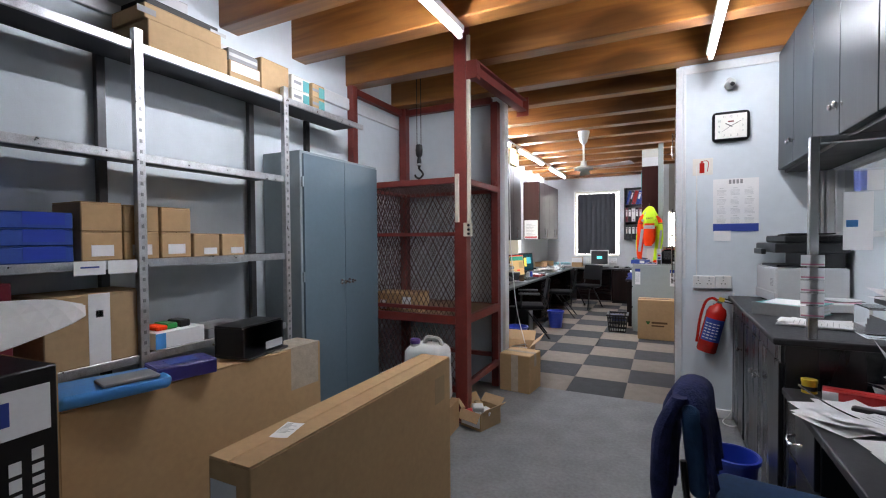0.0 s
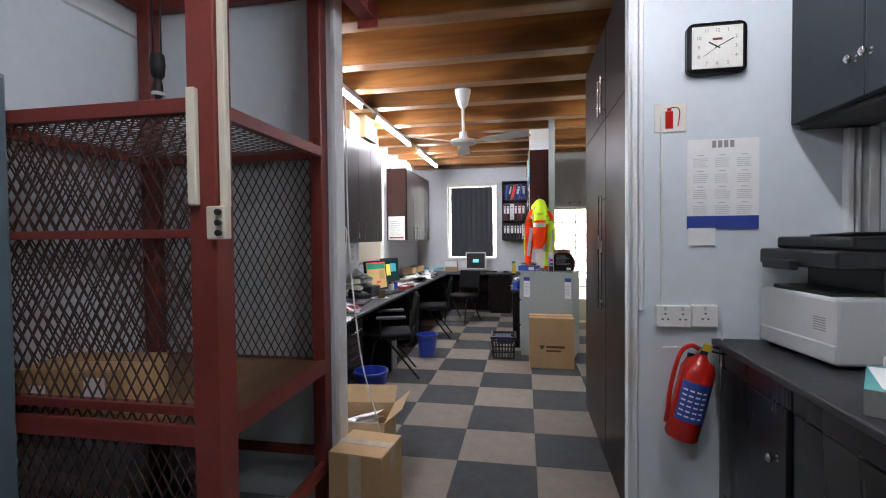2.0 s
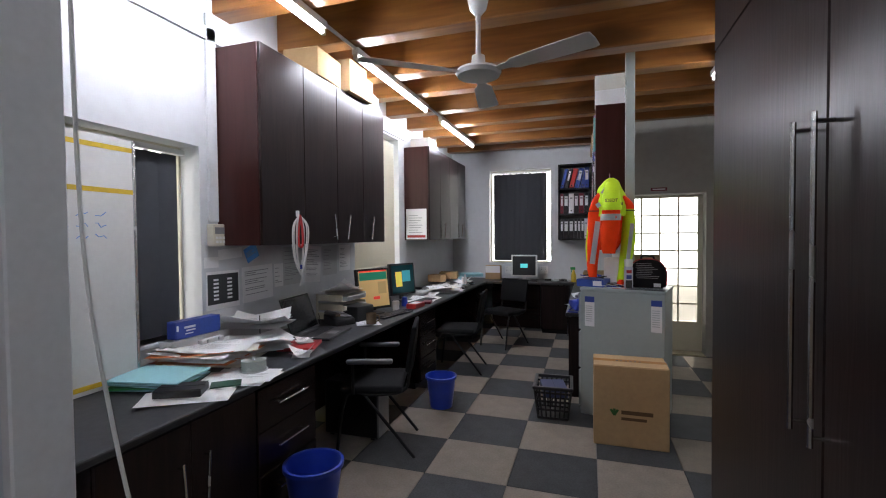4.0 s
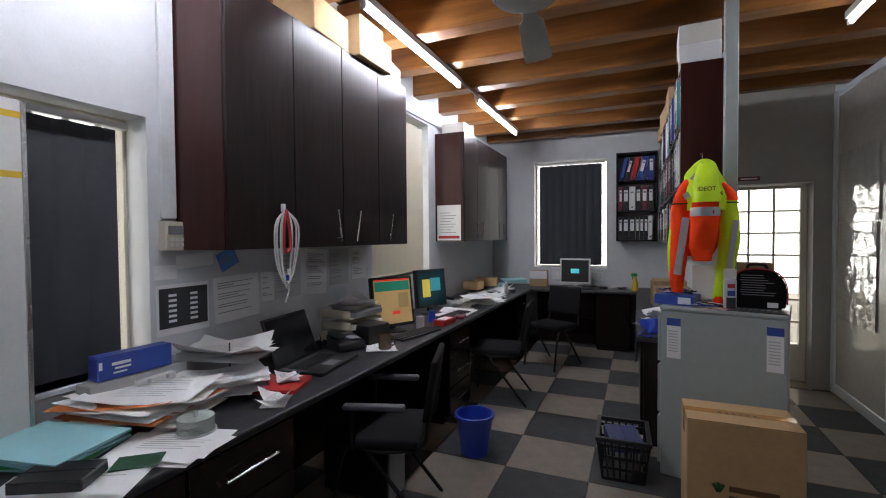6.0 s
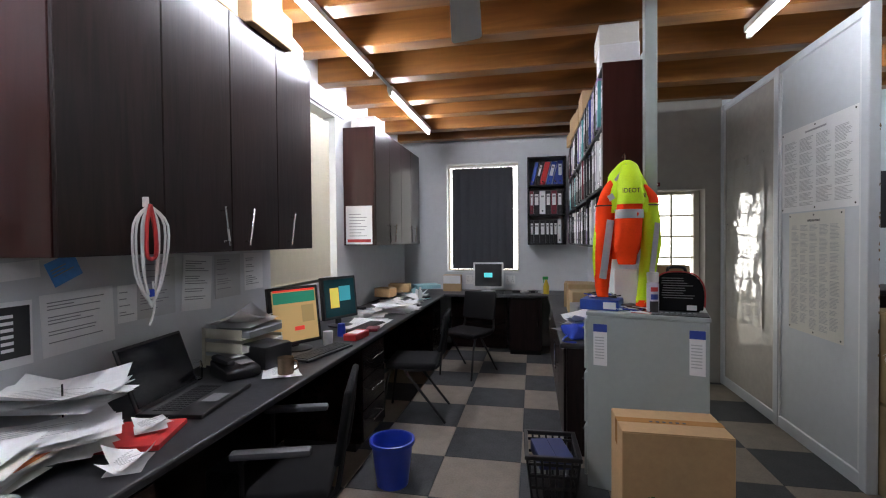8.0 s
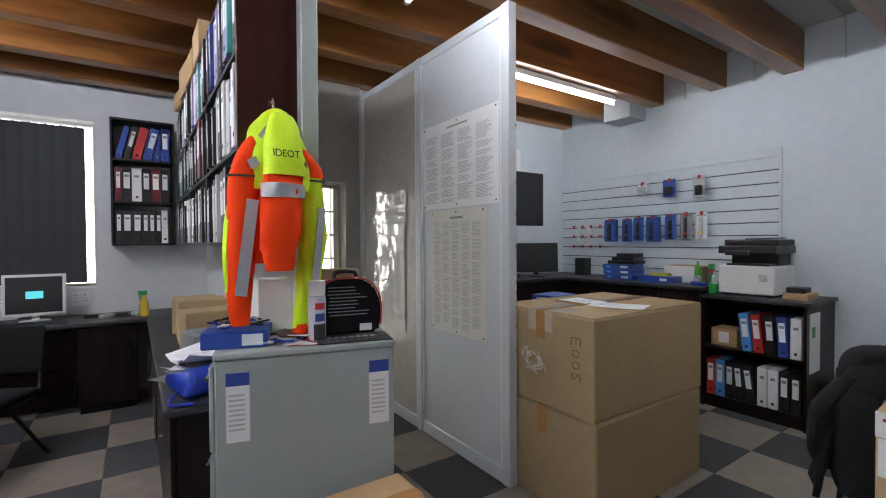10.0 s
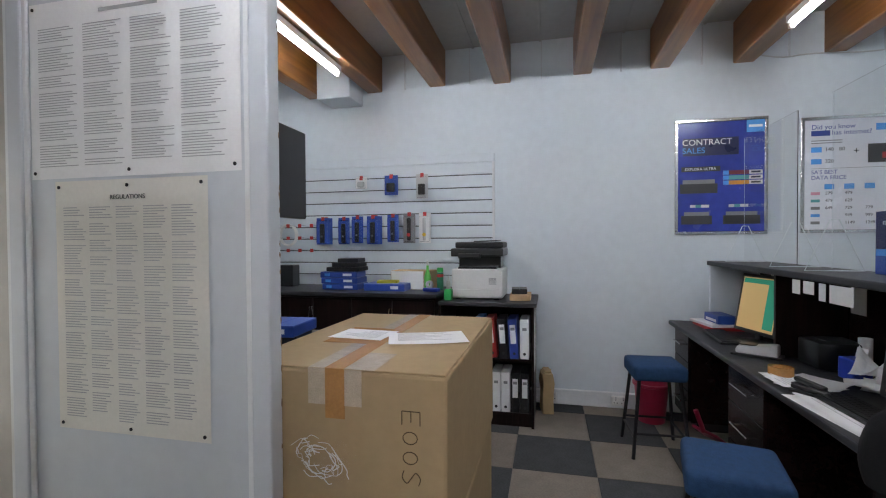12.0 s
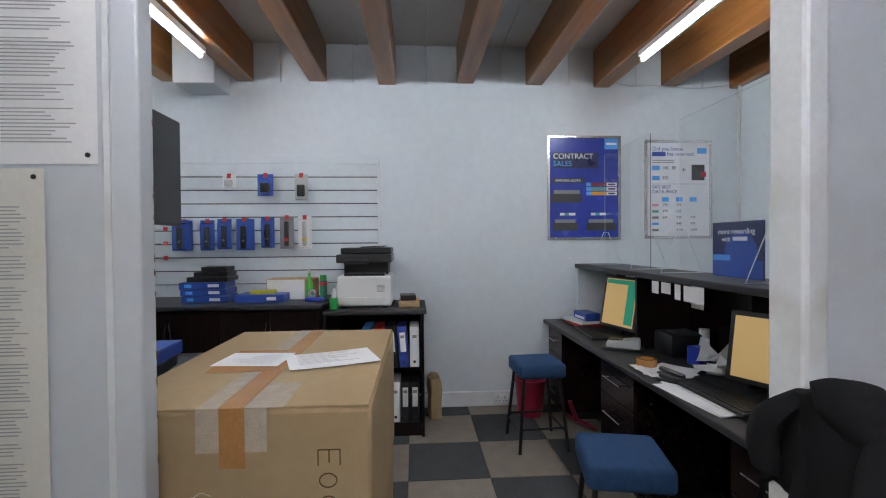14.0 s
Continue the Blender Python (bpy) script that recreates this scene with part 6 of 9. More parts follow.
def visitor_chair(label, x, y, rz, arms=False):
    t = thing("visitor_chair", label, "chair", x, y, 0, rz, "office chairs")
    part("seat", B(-0.22, 0.22, -0.21, 0.20, 0.42, 0.475, 0.024, 3), M_FABRICK, t, "black padded seat", True)
    bm = B(-0.21, 0.21, -0.016, 0.016, 0.56, 0.86, 0.015, 3)
    for v in bm.verts:
        v.co.y += 0.24 + 0.16 * (v.co.z - 0.5) - 0.5 * v.co.x * v.co.x
    part("backrest", bm, M_FABRICK, t, "black padded back", True)
    for s in (-1, 1):
        part("frame_tube", tube(bmesh.new(), smooth_path([(s * 0.20, -0.24, 0.0), (s * 0.205, -0.17, 0.41), (s * 0.205, 0.0, 0.415), (s * 0.2, 0.2, 0.44), (s * 0.19, 0.245, 0.55), (s * 0.18, 0.275, 0.80)], 4), 0.011, 8), M_BLACKM, t, "", True)
        part("leg", tube(bmesh.new(), [(s * 0.205, -0.05, 0.41), (s * 0.21, 0.27, 0.0)], 0.011, 8), M_BLACKM, t, "", True)
        if arms:
            part("armrest", B(s * 0.235 - 0.025, s * 0.235 + 0.025, -0.16, 0.14, 0.63, 0.66, 0.012, 2), M_ARM, t, "dark grey arm pad", True)
            part("arm_tube", tube(bmesh.new(), [(s * 0.225, -0.12, 0.43), (s * 0.235, -0.12, 0.63)], 0.010, 8), M_BLACKM, t, "", True)
    return t


visitor_chair("black padded office chair with arm pads at the desk", -1.80, 6.50, -72, True)
visitor_chair("black padded office chair at the long desk", -1.74, 8.40, -84)
visitor_chair("black padded office chair at the rear desk", -1.47, 9.62, -25)

bin_pail("bright blue plastic bin by the desk", -1.73, 5.63, 0.105, 0.145, 0.30, M_BLUE)
bin_pail("bright blue plastic bin on the tiles", -1.59, 7.30, 0.093, 0.128, 0.265, M_BLUE)

bk = thing("shopping_basket", "black plastic basket holding blue items on the floor", "basket", -0.66, 7.40, 0, 2)
W0, D0, W1, D1, HH = 0.115, 0.13, 0.142, 0.168, 0.27
for s in range(4):
    for k in range(8):
        f0 = (k / 7) * 2 - 1
        if s % 2 == 0:
            p, q = (f0 * W0, (1 - s) * D0 * 1.0, 0.01), (f0 * W1, (1 - s) * D1, HH - 0.02)
        else:
            p, q = ((2 - s) * W0, f0 * D0, 0.01), ((2 - s) * W1, f0 * D1, HH - 0.02)
        part("rib", bar(bmesh.new(), p, q, 0.012, 0.004), M_BLACK, bk)
for z in (0.012, 0.08, 0.15, 0.22):
    f = z / HH
    a, b = W0 + (W1 - W0) * f, D0 + (D1 - D0) * f
    bm = bmesh.new()
    box(bm, -a, a, -b - 0.003, -b + 0.003, z - 0.008, z + 0.008)
    box(bm, -a, a, b - 0.003, b + 0.003, z - 0.008, z + 0.008)
    box(bm, -a - 0.003, -a + 0.003, -b, b, z - 0.008, z + 0.008)
    box(bm, a - 0.003, a + 0.003, -b, b, z - 0.008, z + 0.008)
    part("band", bm, M_BLACK, bk)
part("floor_panel", B(-W0, W0, -D0, D0, 0.0, 0.006), M_BLACK, bk)
bm = bmesh.new()
for s in (-1, 1):
    box(bm, -W1 - 0.012, W1 + 0.012, s * D1 - 0.012, s * D1 + 0.012, HH - 0.025, HH, 0.004)
    box(bm, s * W1 - 0.012, s * W1 + 0.012, -D1, D1, HH - 0.0245, HH - 0.0005, 0.004)
part("rim", bm, M_BLACK, bk)
carton("flat blue box in the basket", -0.66, 7.41, 0.17, 0.19, 0.25, 0.07, 12, mat("navy_folder", (0.03, 0.04, 0.12), 0.5), None, "", "folder_box")

# filing cabinet, slightly askew
FCR = -15.0
fc = thing("filing_cabinet", "sage grey three-drawer steel filing cabinet, closed", "filing cabinet", -0.09, 7.62, 0, FCR)
part("body", B(-0.31, 0.31, -0.235, 0.235, 0.0, 1.005, 0.005), M_FILE, fc)
part("top", B(-0.316, 0.316, -0.24, 0.24, 1.005, 1.03, 0.006, 2), M_FILE, fc)
for k in range(3):
    z = 0.06 + k * 0.315
    dr = part("drawer", B(-0.329, -0.3105, -0.225, 0.225, z, z + 0.295, 0.005), M_FILE, fc)
    bow_handle(dr, (-0.329, -0.07, z + 0.21), (-0.329, 0.07, z + 0.21), (-0.03, 0, 0), 0.006)
    part("label_holder", B(-0.333, -0.329, -0.16, -0.09, z + 0.19, z + 0.235), M_CHROME, dr)
for a in (-0.275, 0.215):
    s = part("sticker", B(a, a + 0.075, -0.2368, -0.2352, 0.72, 0.96), M_PAPER, fc, "white and blue product sticker")
    part("sticker_band", B(a, a + 0.075, -0.2376, -0.2369, 0.915, 0.96), M_NAVY, s)
    bm = bmesh.new()
    for q in range(8):
        box(bm, a + 0.008, a + 0.06, -0.2374, -0.2369, 0.76 + q * 0.017, 0.766 + q * 0.017)
    part("sticker_print", bm, M_LGREY, s)
cA = carton("brown moving carton with green leaf print on the floor", -0.115, 7.09, 0, 0.48, 0.30, 0.555, 0, M_CARD, M_TAPE, "", "cardboard_box", [])
M_BROWNPRINT = mat("brown_print", (0.13, 0.075, 0.035), 0.8)
part("print_bar", B(-0.06, 0.14, -0.1512, -0.1502, 0.225, 0.252), M_BROWNPRINT, cA)
part("print_bar", B(-0.06, 0.10, -0.1512, -0.1502, 0.185, 0.205), M_BROWNPRINT, cA)
bm = bmesh.new()
for a in (-30, 0, 30):
    box(bm, -0.008, 0.008, -0.1512, -0.1502, 0.0, 0.045, 0, 1, pose(-0.105, 0, 0.215, 0, a, 0))
part("leaf_print", bm, mat("green_print", (0.05, 0.14, 0.04), 0.8), cA)
bm = bmesh.new()
for k in range(6):
    box(bm, -0.09 + k * 0.03, -0.075 + k * 0.03, -0.02, -0.005, 0.5565, 0.5575)
part("top_print", bm, M_INK, cA)

# things on the filing cabinet
def on_cab(dx, dy):
    v = pose(-0.09, 7.62, 0, 0, 0, FCR) @ Vector((dx, dy, 0))
    return v.x, v.y


x, y = on_cab(-0.245, -0.08)
carton("flat blue modem box under cables on the cabinet", x, y, 1.031, 0.22, 0.20, 0.06, FCR - 4, M_BLUEBOX, None, "", "modem_box", [("-y", 0.06, 0.03, 0.07, 0.04, M_PAPER)])
rnd = random.Random(12)
ch = thing("cable_heap", "tangle of black and silver cables on the modem box", "cable", x, y, 1.091)
for k in range(5):
    pts = [(0.11 * math.cos(a * 0.9 + k) * rnd.uniform(0.5, 1), 0.07 * math.sin(a * 0.8 + 2 * k) * rnd.uniform(0.6, 1), 0.008 + 0.022 * rnd.random()) for a in range(9)]
    part("cable_loop", tube(bmesh.new(), smooth_path(pts, 3), 0.004, 5), (M_BLACK, M_GREY, M_PAPER, M_BLUE, M_BLACK)[k], ch, smooth=True)
x, y = on_cab(0.035, -0.13)
sp = thing("spray_can", "white aerosol can with a red and blue label", "aerosol", x, y, 1.031)
part("can", turned(bmesh.new(), [(0, 0), (0.030, 0), (0.033, 0.006), (0.033, 0.16), (0.030, 0.17), (0.0, 0.171)], 22), mat("pale_lilac_label", (0.56, 0.56, 0.66), 0.3), sp, "", True)
part("cap", turned(bmesh.new(), [(0, 0.172), (0.031, 0.172), (0.0325, 0.22), (0.03, 0.228), (0, 0.229)], 22), M_WHITE, sp, "white cap", True)


def can_patch(a0, a1, z0, z1, m, r=0.0334):
    bm = bmesh.new()
    n = 6
    ring = [[bm.verts.new((r * math.cos(radians(a0 + (a1 - a0) * k / n)), r * math.sin(radians(a0 + (a1 - a0) * k / n)), z)) for z in (z0, z1)] for k in range(n + 1)]
    for p, q in zip(ring, ring[1:]):
        bm.faces.new((p[0], q[0], q[1], p[1]))
    part("label_patch", bm, m, sp, "", True)


can_patch(-120, -50, 0.12, 0.145, M_REDC)
can_patch(-120, -50, 0.075, 0.105, M_NAVY)
can_patch(-130, -40, 0.004, 0.065, M_INK)
x, y = on_cab(0.16, -0.02)
bp = thing("headphone_case", "black soft case with red piping and a carry loop", "case", x, y, 1.031, FCR + 4)
bm = bmesh.new()
prof = [(-0.12, 0.0), (0.12, 0.0), (0.135, 0.03), (0.135, 0.13), (0.105, 0.195), (0.05, 0.225), (-0.05, 0.225), (-0.105, 0.195), (-0.135, 0.13), (-0.135, 0.03)]
fa = [bm.verts.new((a, -0.05, b)) for a, b in prof]
fb = [bm.verts.new((a, 0.05, b)) for a, b in prof]
bm.faces.new(fa)
bm.faces.new(fb[::-1])
for i in range(len(prof)):
    j = (i + 1) % len(prof)
    bm.faces.new((fa[i], fb[i], fb[j], fa[j]))
bmesh.ops.bevel(bm, geom=list(bm.edges), offset=0.012, segments=2, affect="EDGES")
part("shell", bm, M_FABRICK, bp, "", True)
pp = smooth_path([(a * 1.0, -0.045, b + 0.001) for a, b in prof[2:]], 3)
part("piping", tube(bmesh.new(), pp, 0.004, 6), M_REDC, bp, "red piping", True)
part("carry_loop", tube(bmesh.new(), smooth_path([(-0.05, 0, 0.222), (-0.04, 0, 0.25), (0.03, 0, 0.25), (0.045, 0, 0.222)], 5), 0.009, 8), M_BLACK, bp, "", True)
bm = bmesh.new()
rnd = random.Random(4)
for q in range(9):
    z = 0.19 - q * 0.014
    box(bm, -0.085 + rnd.uniform(0, 0.01), 0.07 + rnd.uniform(-0.05, 0.02), -0.0512, -0.0502, z, z + 0.004)
part("print", bm, M_GREY, bp)
part("barcode_label", B(0.045, 0.095, -0.0514, -0.0502, 0.012, 0.04), M_PAPER, bp)
x, y = on_cab(0.10, 0.13)
carton("open brown carton behind the soft case on the cabinet", x, y, 1.031, 0.24, 0.16, 0.255, FCR + 10, M_CARD_K, None)
x, y = on_cab(0.17, -0.15)
kb = thing("desk_mat", "black printed mat on the cabinet top", "mat", x, y, 1.0305, FCR)
part("mat", B(-0.14, 0.14, -0.08, 0.08, 0, 0.004, 0.001), M_BLACK, kb)
bm = bmesh.new()
for k in range(7):
    box(bm, -0.10 + k * 0.028, -0.082 + k * 0.028, 0.0, 0.025, 0.0042, 0.0048)
    box(bm, -0.10 + k * 0.028, -0.094 + k * 0.028, -0.045, -0.039, 0.0042, 0.0048)
tagged(part("small_print", bm, M_LGREY, kb), kind="stuff")
paper_sheets("name_tags", "white tags and slips with lanyards on the cabinet", *on_cab(-0.06, -0.17), 1.031, 4, 0.055, 0.085, FCR + 20, 31, [M_PAPER, M_PAPER_Y], 60, 0.002, shift=0.06)
x, y = on_cab(-0.06, -0.11)
for k, (dx, dy, m, r) in enumerate(((0.0, 0.0, mat("brown_wallet_leather", (0.08, 0.03, 0.015), 0.5), 20), (0.06, 0.03, M_REDC, -30), (-0.02, 0.06, M_BLACK, 50))):
    solid("small_box", B(-0.05, 0.05, -0.03, 0.03, 0, 0.03, 0.006, 2), m, "small dark box among the cabinet clutter", "box", x + dx, y + dy, 1.031 + 0.0, FCR + r)

# steel post, hanging file shelves
structure("steel_post", B(-0.105, -0.035, 7.60, 7.66, 1.031, ZC - 0.001, 0.004), M_FILE, "grey painted steel post", "post")
wall("wall_file_partition", "x", -0.09, -0.05, 7.665, 9.68, 0, 2.6, M_WALL_W, (), "white board partition behind the files")


def lever_file(label, parent_x, y, z, w, h, d, m, facing, tilt=0, spine=True, dot=True):
    """An upright lever arch file whose spine looks along `facing`."""
    rz = {"-x": -90, "-y": 0}[facing]
    t = thing("lever_arch_file", label, "binder", parent_x, y, z, rz, "lever arch files")
    t.matrix_world = pose(parent_x, y, z, 0, tilt if facing == "-y" else 0, rz) if facing == "-y" else pose(parent_x, y, z, tilt, 0, 0) @ pose(0, 0, 0, 0, 0, rz)
    part("cover", B(-w / 2, w / 2, 0, d, 0, h, 0.002), m, t)
    if spine:
        i_ = min(0.013, w * 0.2)
        part("spine_label", B(-w / 2 + i_, w / 2 - i_, -0.0012, -0.0002, h * 0.38, h * 0.86), M_PAPER, t)
        part("label_print", B(-w / 2 + i_ * 1.4, w / 2 - i_ * 1.4, -0.002, -0.0013, h * 0.72, h * 0.79), M_PRINT, t)
    if dot:
        part("finger_hole", turned(bmesh.new(), [(0, 0), (0.011, 0), (0.011, 0.001), (0, 0.0012)], 10, pose(0, -0.0005, h * 0.13, 90, 0, 0)), M_INK if spine else M_CHROME, t)
    return t


M_LILAC = mat("lilac_card", (0.30, 0.22, 0.42), 0.5)
FILE_MATS = [M_BLACK, M_BLACK, M_BLACK, M_BLACK, M_BLACK, M_GREY, M_TEAL, M_LILAC, M_PAPER, M_NAVY, M_MAROON, M_LGREY, M_PAPER_Y]
fs = thing("file_shelves", "black open shelves packed with lever arch files", "shelves", -0.335, 7.655, 1.39)
SD, SL, SH = 0.235, 2.75, 1.14
part("end_panel", B(0, SD, 0, 0.02, -0.0, SH, 0.002), M_MAHOG, fs, "mahogany end panel")
for z in (0.0, 0.38, 0.76, SH - 0.018):
    part("shelf", B(0.005, SD, 0.02, SL, z, z + 0.018, 0.001), M_BLACKM, fs)
for yy in (0.93, 1.84, SL):
    part("divider", B(0.006, SD, yy, yy + 0.016, 0.018, SH - 0.018), M_BLACKM, fs)
part("back_board", B(SD + 0.0, SD + 0.008, 0, SL, 0, SH), M_BLACKM, fs)
rnd = random.Random(77)
for r, z in enumerate((0.019, 0.399, 0.779)):
    yy = 7.655 + 0.035
    while yy < 7.655 + SL - 0.08:
        w = rnd.choice((0.03, 0.045, 0.06, 0.072))
        near = [q for q in (0.93, 1.84) if yy - 7.655 < q + 0.016 and yy + w - 7.655 > q]
        if near:
            yy = 7.655 + near[0] + 0.018
            continue
        m = rnd.choice(FILE_MATS)
        lever_file("lever arch file with a white spine label on the shelf", -0.33 + rnd.uniform(-0.02, 0.012), yy + w / 2, 1.39 + z, w - 0.003, rnd.choice((0.285, 0.31, 0.318, 0.325)), 0.20, m, "-x", rnd.choice((0, 0, -3, 2)), m not in (M_PAPER, M_LGREY) or rnd.random() < 0.5, rnd.random() < 0.6)
        yy += w
for k, (dy, w, h, m) in enumerate(((0.10, 0.26, 0.15, M_PAPER), (0.16, 0.3, 0.13, M_PAPER_Y), (1.15, 0.30, 0.20, M_CARD_L), (1.55, 0.34, 0.17, M_CARD), (1.95, 0.3, 0.22, M_CARD_L), (2.35, 0.3, 0.14, M_CARD))):
    carton("carton stored on top of the file shelves", -0.21 - 0.004 * k, 7.655 + dy + w / 2 if k != 1 else 7.92, 2.531 if k != 1 else 2.682, 0.24, w, h, 2 * k - 4, m, None, "boxes on the file shelves")

ws = thing("wall_shelf", "small black open wall shelf with binders", "shelf", -0.83, YB - 0.28, 1.385)
for z in (0.0, 0.38, 0.76, 1.12):
    part("shelf", B(0, 0.49, 0, 0.279, z, z + 0.018), M_BLACKM, ws)
for a in (0.0, 0.474):
    part("side", B(a, a + 0.016, 0.001, 0.279, 0.018, 1.12), M_BLACKM, ws)
for r, z in enumerate((0.019, 0.399, 0.779)):
    xx = -0.80
    k = 0
    while xx < -0.40:
        w = rnd.choice((0.05, 0.07, 0.075))
        if r == 2:
            m, tl = (M_BLUEBOX, M_BLACK, M_REDC, M_BLUEBOX, M_NAVY, M_NAVY)[k % 6], 14 if k < 5 else 0
        else:
            m, tl = rnd.choice((M_BLACK, M_BLACK, M_PAPER, M_MAROON, M_BLACK)), 0
        lever_file("lever arch file leaning on the wall shelf" if tl else "lever arch file standing on the wall shelf", xx + w / 2, YB - 0.272, 1.385 + z, w - 0.003, 0.30, 0.2, m, "-y", tl, not (r == 2 and k % 2 == 0), True)
        xx += w + (0.012 if tl else 0)
        k += 1

# high visibility jacket on its hanger against the shelf end
jk = thing("safety_jacket", "fluorescent yellow and orange safety jacket hanging up", "jacket", -0.235, 7.54, 1.14)


part("yoke", sleeve([(0.012, 0, 0.768), (0.012, 0, 0.735), (0.008, 0, 0.67), (0.004, 0, 0.57), (0.006, 0, 0.46)], [0.02, 0.066, 0.108, 0.14, 0.145], 22, 0.55, 1), M_HIVIS_Y, jk, "fluorescent yellow shoulders", True)
part("torso", sleeve([(0.0, 0.01, 0.56), (-0.005, 0.01, 0.45), (-0.02, 0.01, 0.32), (-0.02, 0.01, 0.19)], [0.15, 0.148, 0.13, 0.08], 20, 0.40, 2), M_HIVIS_O, jk, "orange body", True)
part("left_shoulder", sleeve([(-0.050, -0.01, 0.675), (-0.086, -0.015, 0.62), (-0.112, -0.02, 0.56), (-0.124, -0.02, 0.50)], [0.022, 0.042, 0.052, 0.058], 16, 0.8, 3), M_HIVIS_O, jk, "orange shoulder", True)
part("left_sleeve", sleeve([(-0.122, -0.02, 0.51), (-0.130, -0.02, 0.40), (-0.138, -0.02, 0.26), (-0.142, -0.02, 0.10), (-0.145, -0.02, 0.03)], [0.056, 0.056, 0.055, 0.048, 0.042], 16, 0.8, 3), M_HIVIS_O, jk, "orange sleeve", True)
part("left_edge", sleeve([(-0.155, 0.005, 0.47), (-0.180, -0.005, 0.34), (-0.188, -0.01, 0.20), (-0.180, -0.01, 0.07)], [0.012, 0.016, 0.017, 0.012], 10, 1.6, 4), M_HIVIS_Y, jk, "yellow sleeve back", True)
part("right_shoulder", sleeve([(0.080, -0.005, 0.64), (0.118, -0.005, 0.60), (0.142, -0.005, 0.56), (0.152, -0.005, 0.515)], [0.022, 0.040, 0.050, 0.055], 16, 0.8, 3), M_HIVIS_O, jk, "orange shoulder", True)
part("right_sleeve", sleeve([(0.150, -0.005, 0.525), (0.152, 0.0, 0.42), (0.158, 0.0, 0.28), (0.138, -0.01, 0.13), (0.108, -0.02, 0.0), (0.095, -0.02, -0.06)], [0.053, 0.057, 0.060, 0.054, 0.042, 0.032], 16, 0.75, 5), M_HIVIS_Y, jk, "yellow sleeve", True)
part("right_cuff", sleeve([(0.098, -0.02, -0.045), (0.092, -0.02, -0.085)], [0.036, 0.032], 14, 0.75, 6), M_HIVIS_O, jk, "orange cuff", True)
part("front_sleeve", sleeve([(0.008, -0.08, 0.56), (0.006, -0.10, 0.49), (0.002, -0.108, 0.42), (-0.006, -0.108, 0.33), (-0.012, -0.104, 0.26), (-0.010, -0.10, 0.23)], [0.070, 0.076, 0.080, 0.078, 0.072, 0.064], 18, 0.7, 7), M_HIVIS_O, jk, "orange front sleeve", True)
part("front_sleeve_top", sleeve([(0.018, -0.045, 0.735), (0.016, -0.078, 0.66), (0.012, -0.098, 0.58), (0.008, -0.108, 0.505)], [0.045, 0.068, 0.078, 0.0805], 18, 0.7, 8), M_HIVIS_Y, jk, "yellow upper sleeve", True)
part("sleeve_band", sleeve([(0.003, -0.1095, 0.475), (0.001, -0.1095, 0.425)], [0.0845, 0.0850], 18, 0.7, 7), M_REFLEX, jk, "silver reflective band", True)
part("cuff", sleeve([(-0.010, -0.10, 0.245), (-0.006, -0.10, 0.165)], [0.066, 0.052], 18, 0.7, 9), M_HIVIS_O, jk, "ribbed orange cuff", True)
part("left_cuff", sleeve([(-0.145, -0.02, 0.045), (-0.142, -0.02, -0.03)], [0.045, 0.034], 16, 0.75, 10), M_HIVIS_O, jk, "ribbed orange cuff", True)
for a, b, w in (((-0.100, -0.070, 0.42), (-0.148, -0.062, 0.08), 0.044), ((0.185, -0.050, 0.40), (0.150, -0.056, 0.12), 0.032), ((-0.105, -0.072, 0.565), (-0.088, -0.074, 0.535), 0.036), ((0.0, -0.066, 0.735), (-0.070, -0.062, 0.645), 0.016)):
    part("reflective_strip", bar(bmesh.new(), a, b, 0.006, w), M_REFLEX, jk, "silver reflective strip")
for xa, r_ in ((-0.1265, 0.0605), (0.1552, 0.0578)):
    part("piping", sleeve([(xa, -0.02 if xa < 0 else -0.005, 0.507), (xa, -0.02 if xa < 0 else -0.005, 0.500)], [r_, r_], 16, 0.8, 3), M_INK, jk, "dark piping", True)
words("IDEOT", 0.036, M_INK, jk, Matrix.Translation((0.008, -0.156, 0.578)) @ pose(0, 0, 0, 80, 0, 2))
words("NI", 0.036, M_INK, jk, Matrix.Translation((0.092, -0.112, 0.555)) @ pose(0, 0, 0, 82, 10, 44))
bm = bmesh.new()
tube(bm, smooth_path([(0.0, 0.0, 0.755), (0.0, 0.01, 0.80), (0.0, 0.05, 0.82), (0.0, 0.09, 0.80)], 4), 0.004, 6)
part("hanger_hook", bm, M_CHROME, jk, "wire hanger hook", True)
jk.matrix_world = pose(-0.228, 7.54, 1.14) @ Matrix.Diagonal((0.90, 0.90, 1.0, 1.0))
carton("white box standing behind the jacket", -0.19, 7.70, 1.031, 0.13, 0.12, 0.23, FCR, M_PAPER, None)

# ---- ceiling fan ----
fn = thing("ceiling_fan", "white three-blade ceiling fan on a down rod", "ceiling fan", -0.96, 6.09, 2.32)
part("canopy", turned(bmesh.new(), [(0.0, 0.50), (0.075, 0.495), (0.072, 0.47), (0.045, 0.36), (0.02, 0.33), (0, 0.33)], 20), M_WHITE, fn, "", True)
part("down_rod", rod(bmesh.new(), (0, 0, 0.10), (0, 0, 0.34), 0.014, 12), M_WHITE, fn, "", True)
part("motor", turned(bmesh.new(), [(0, 0.11), (0.035, 0.11), (0.04, 0.06), (0.05, 0.05), (0.115, 0.035), (0.125, 0.02), (0.115, 0.0), (0.06, -0.012), (0, -0.014)], 26), M_WHITE, fn, "", True)
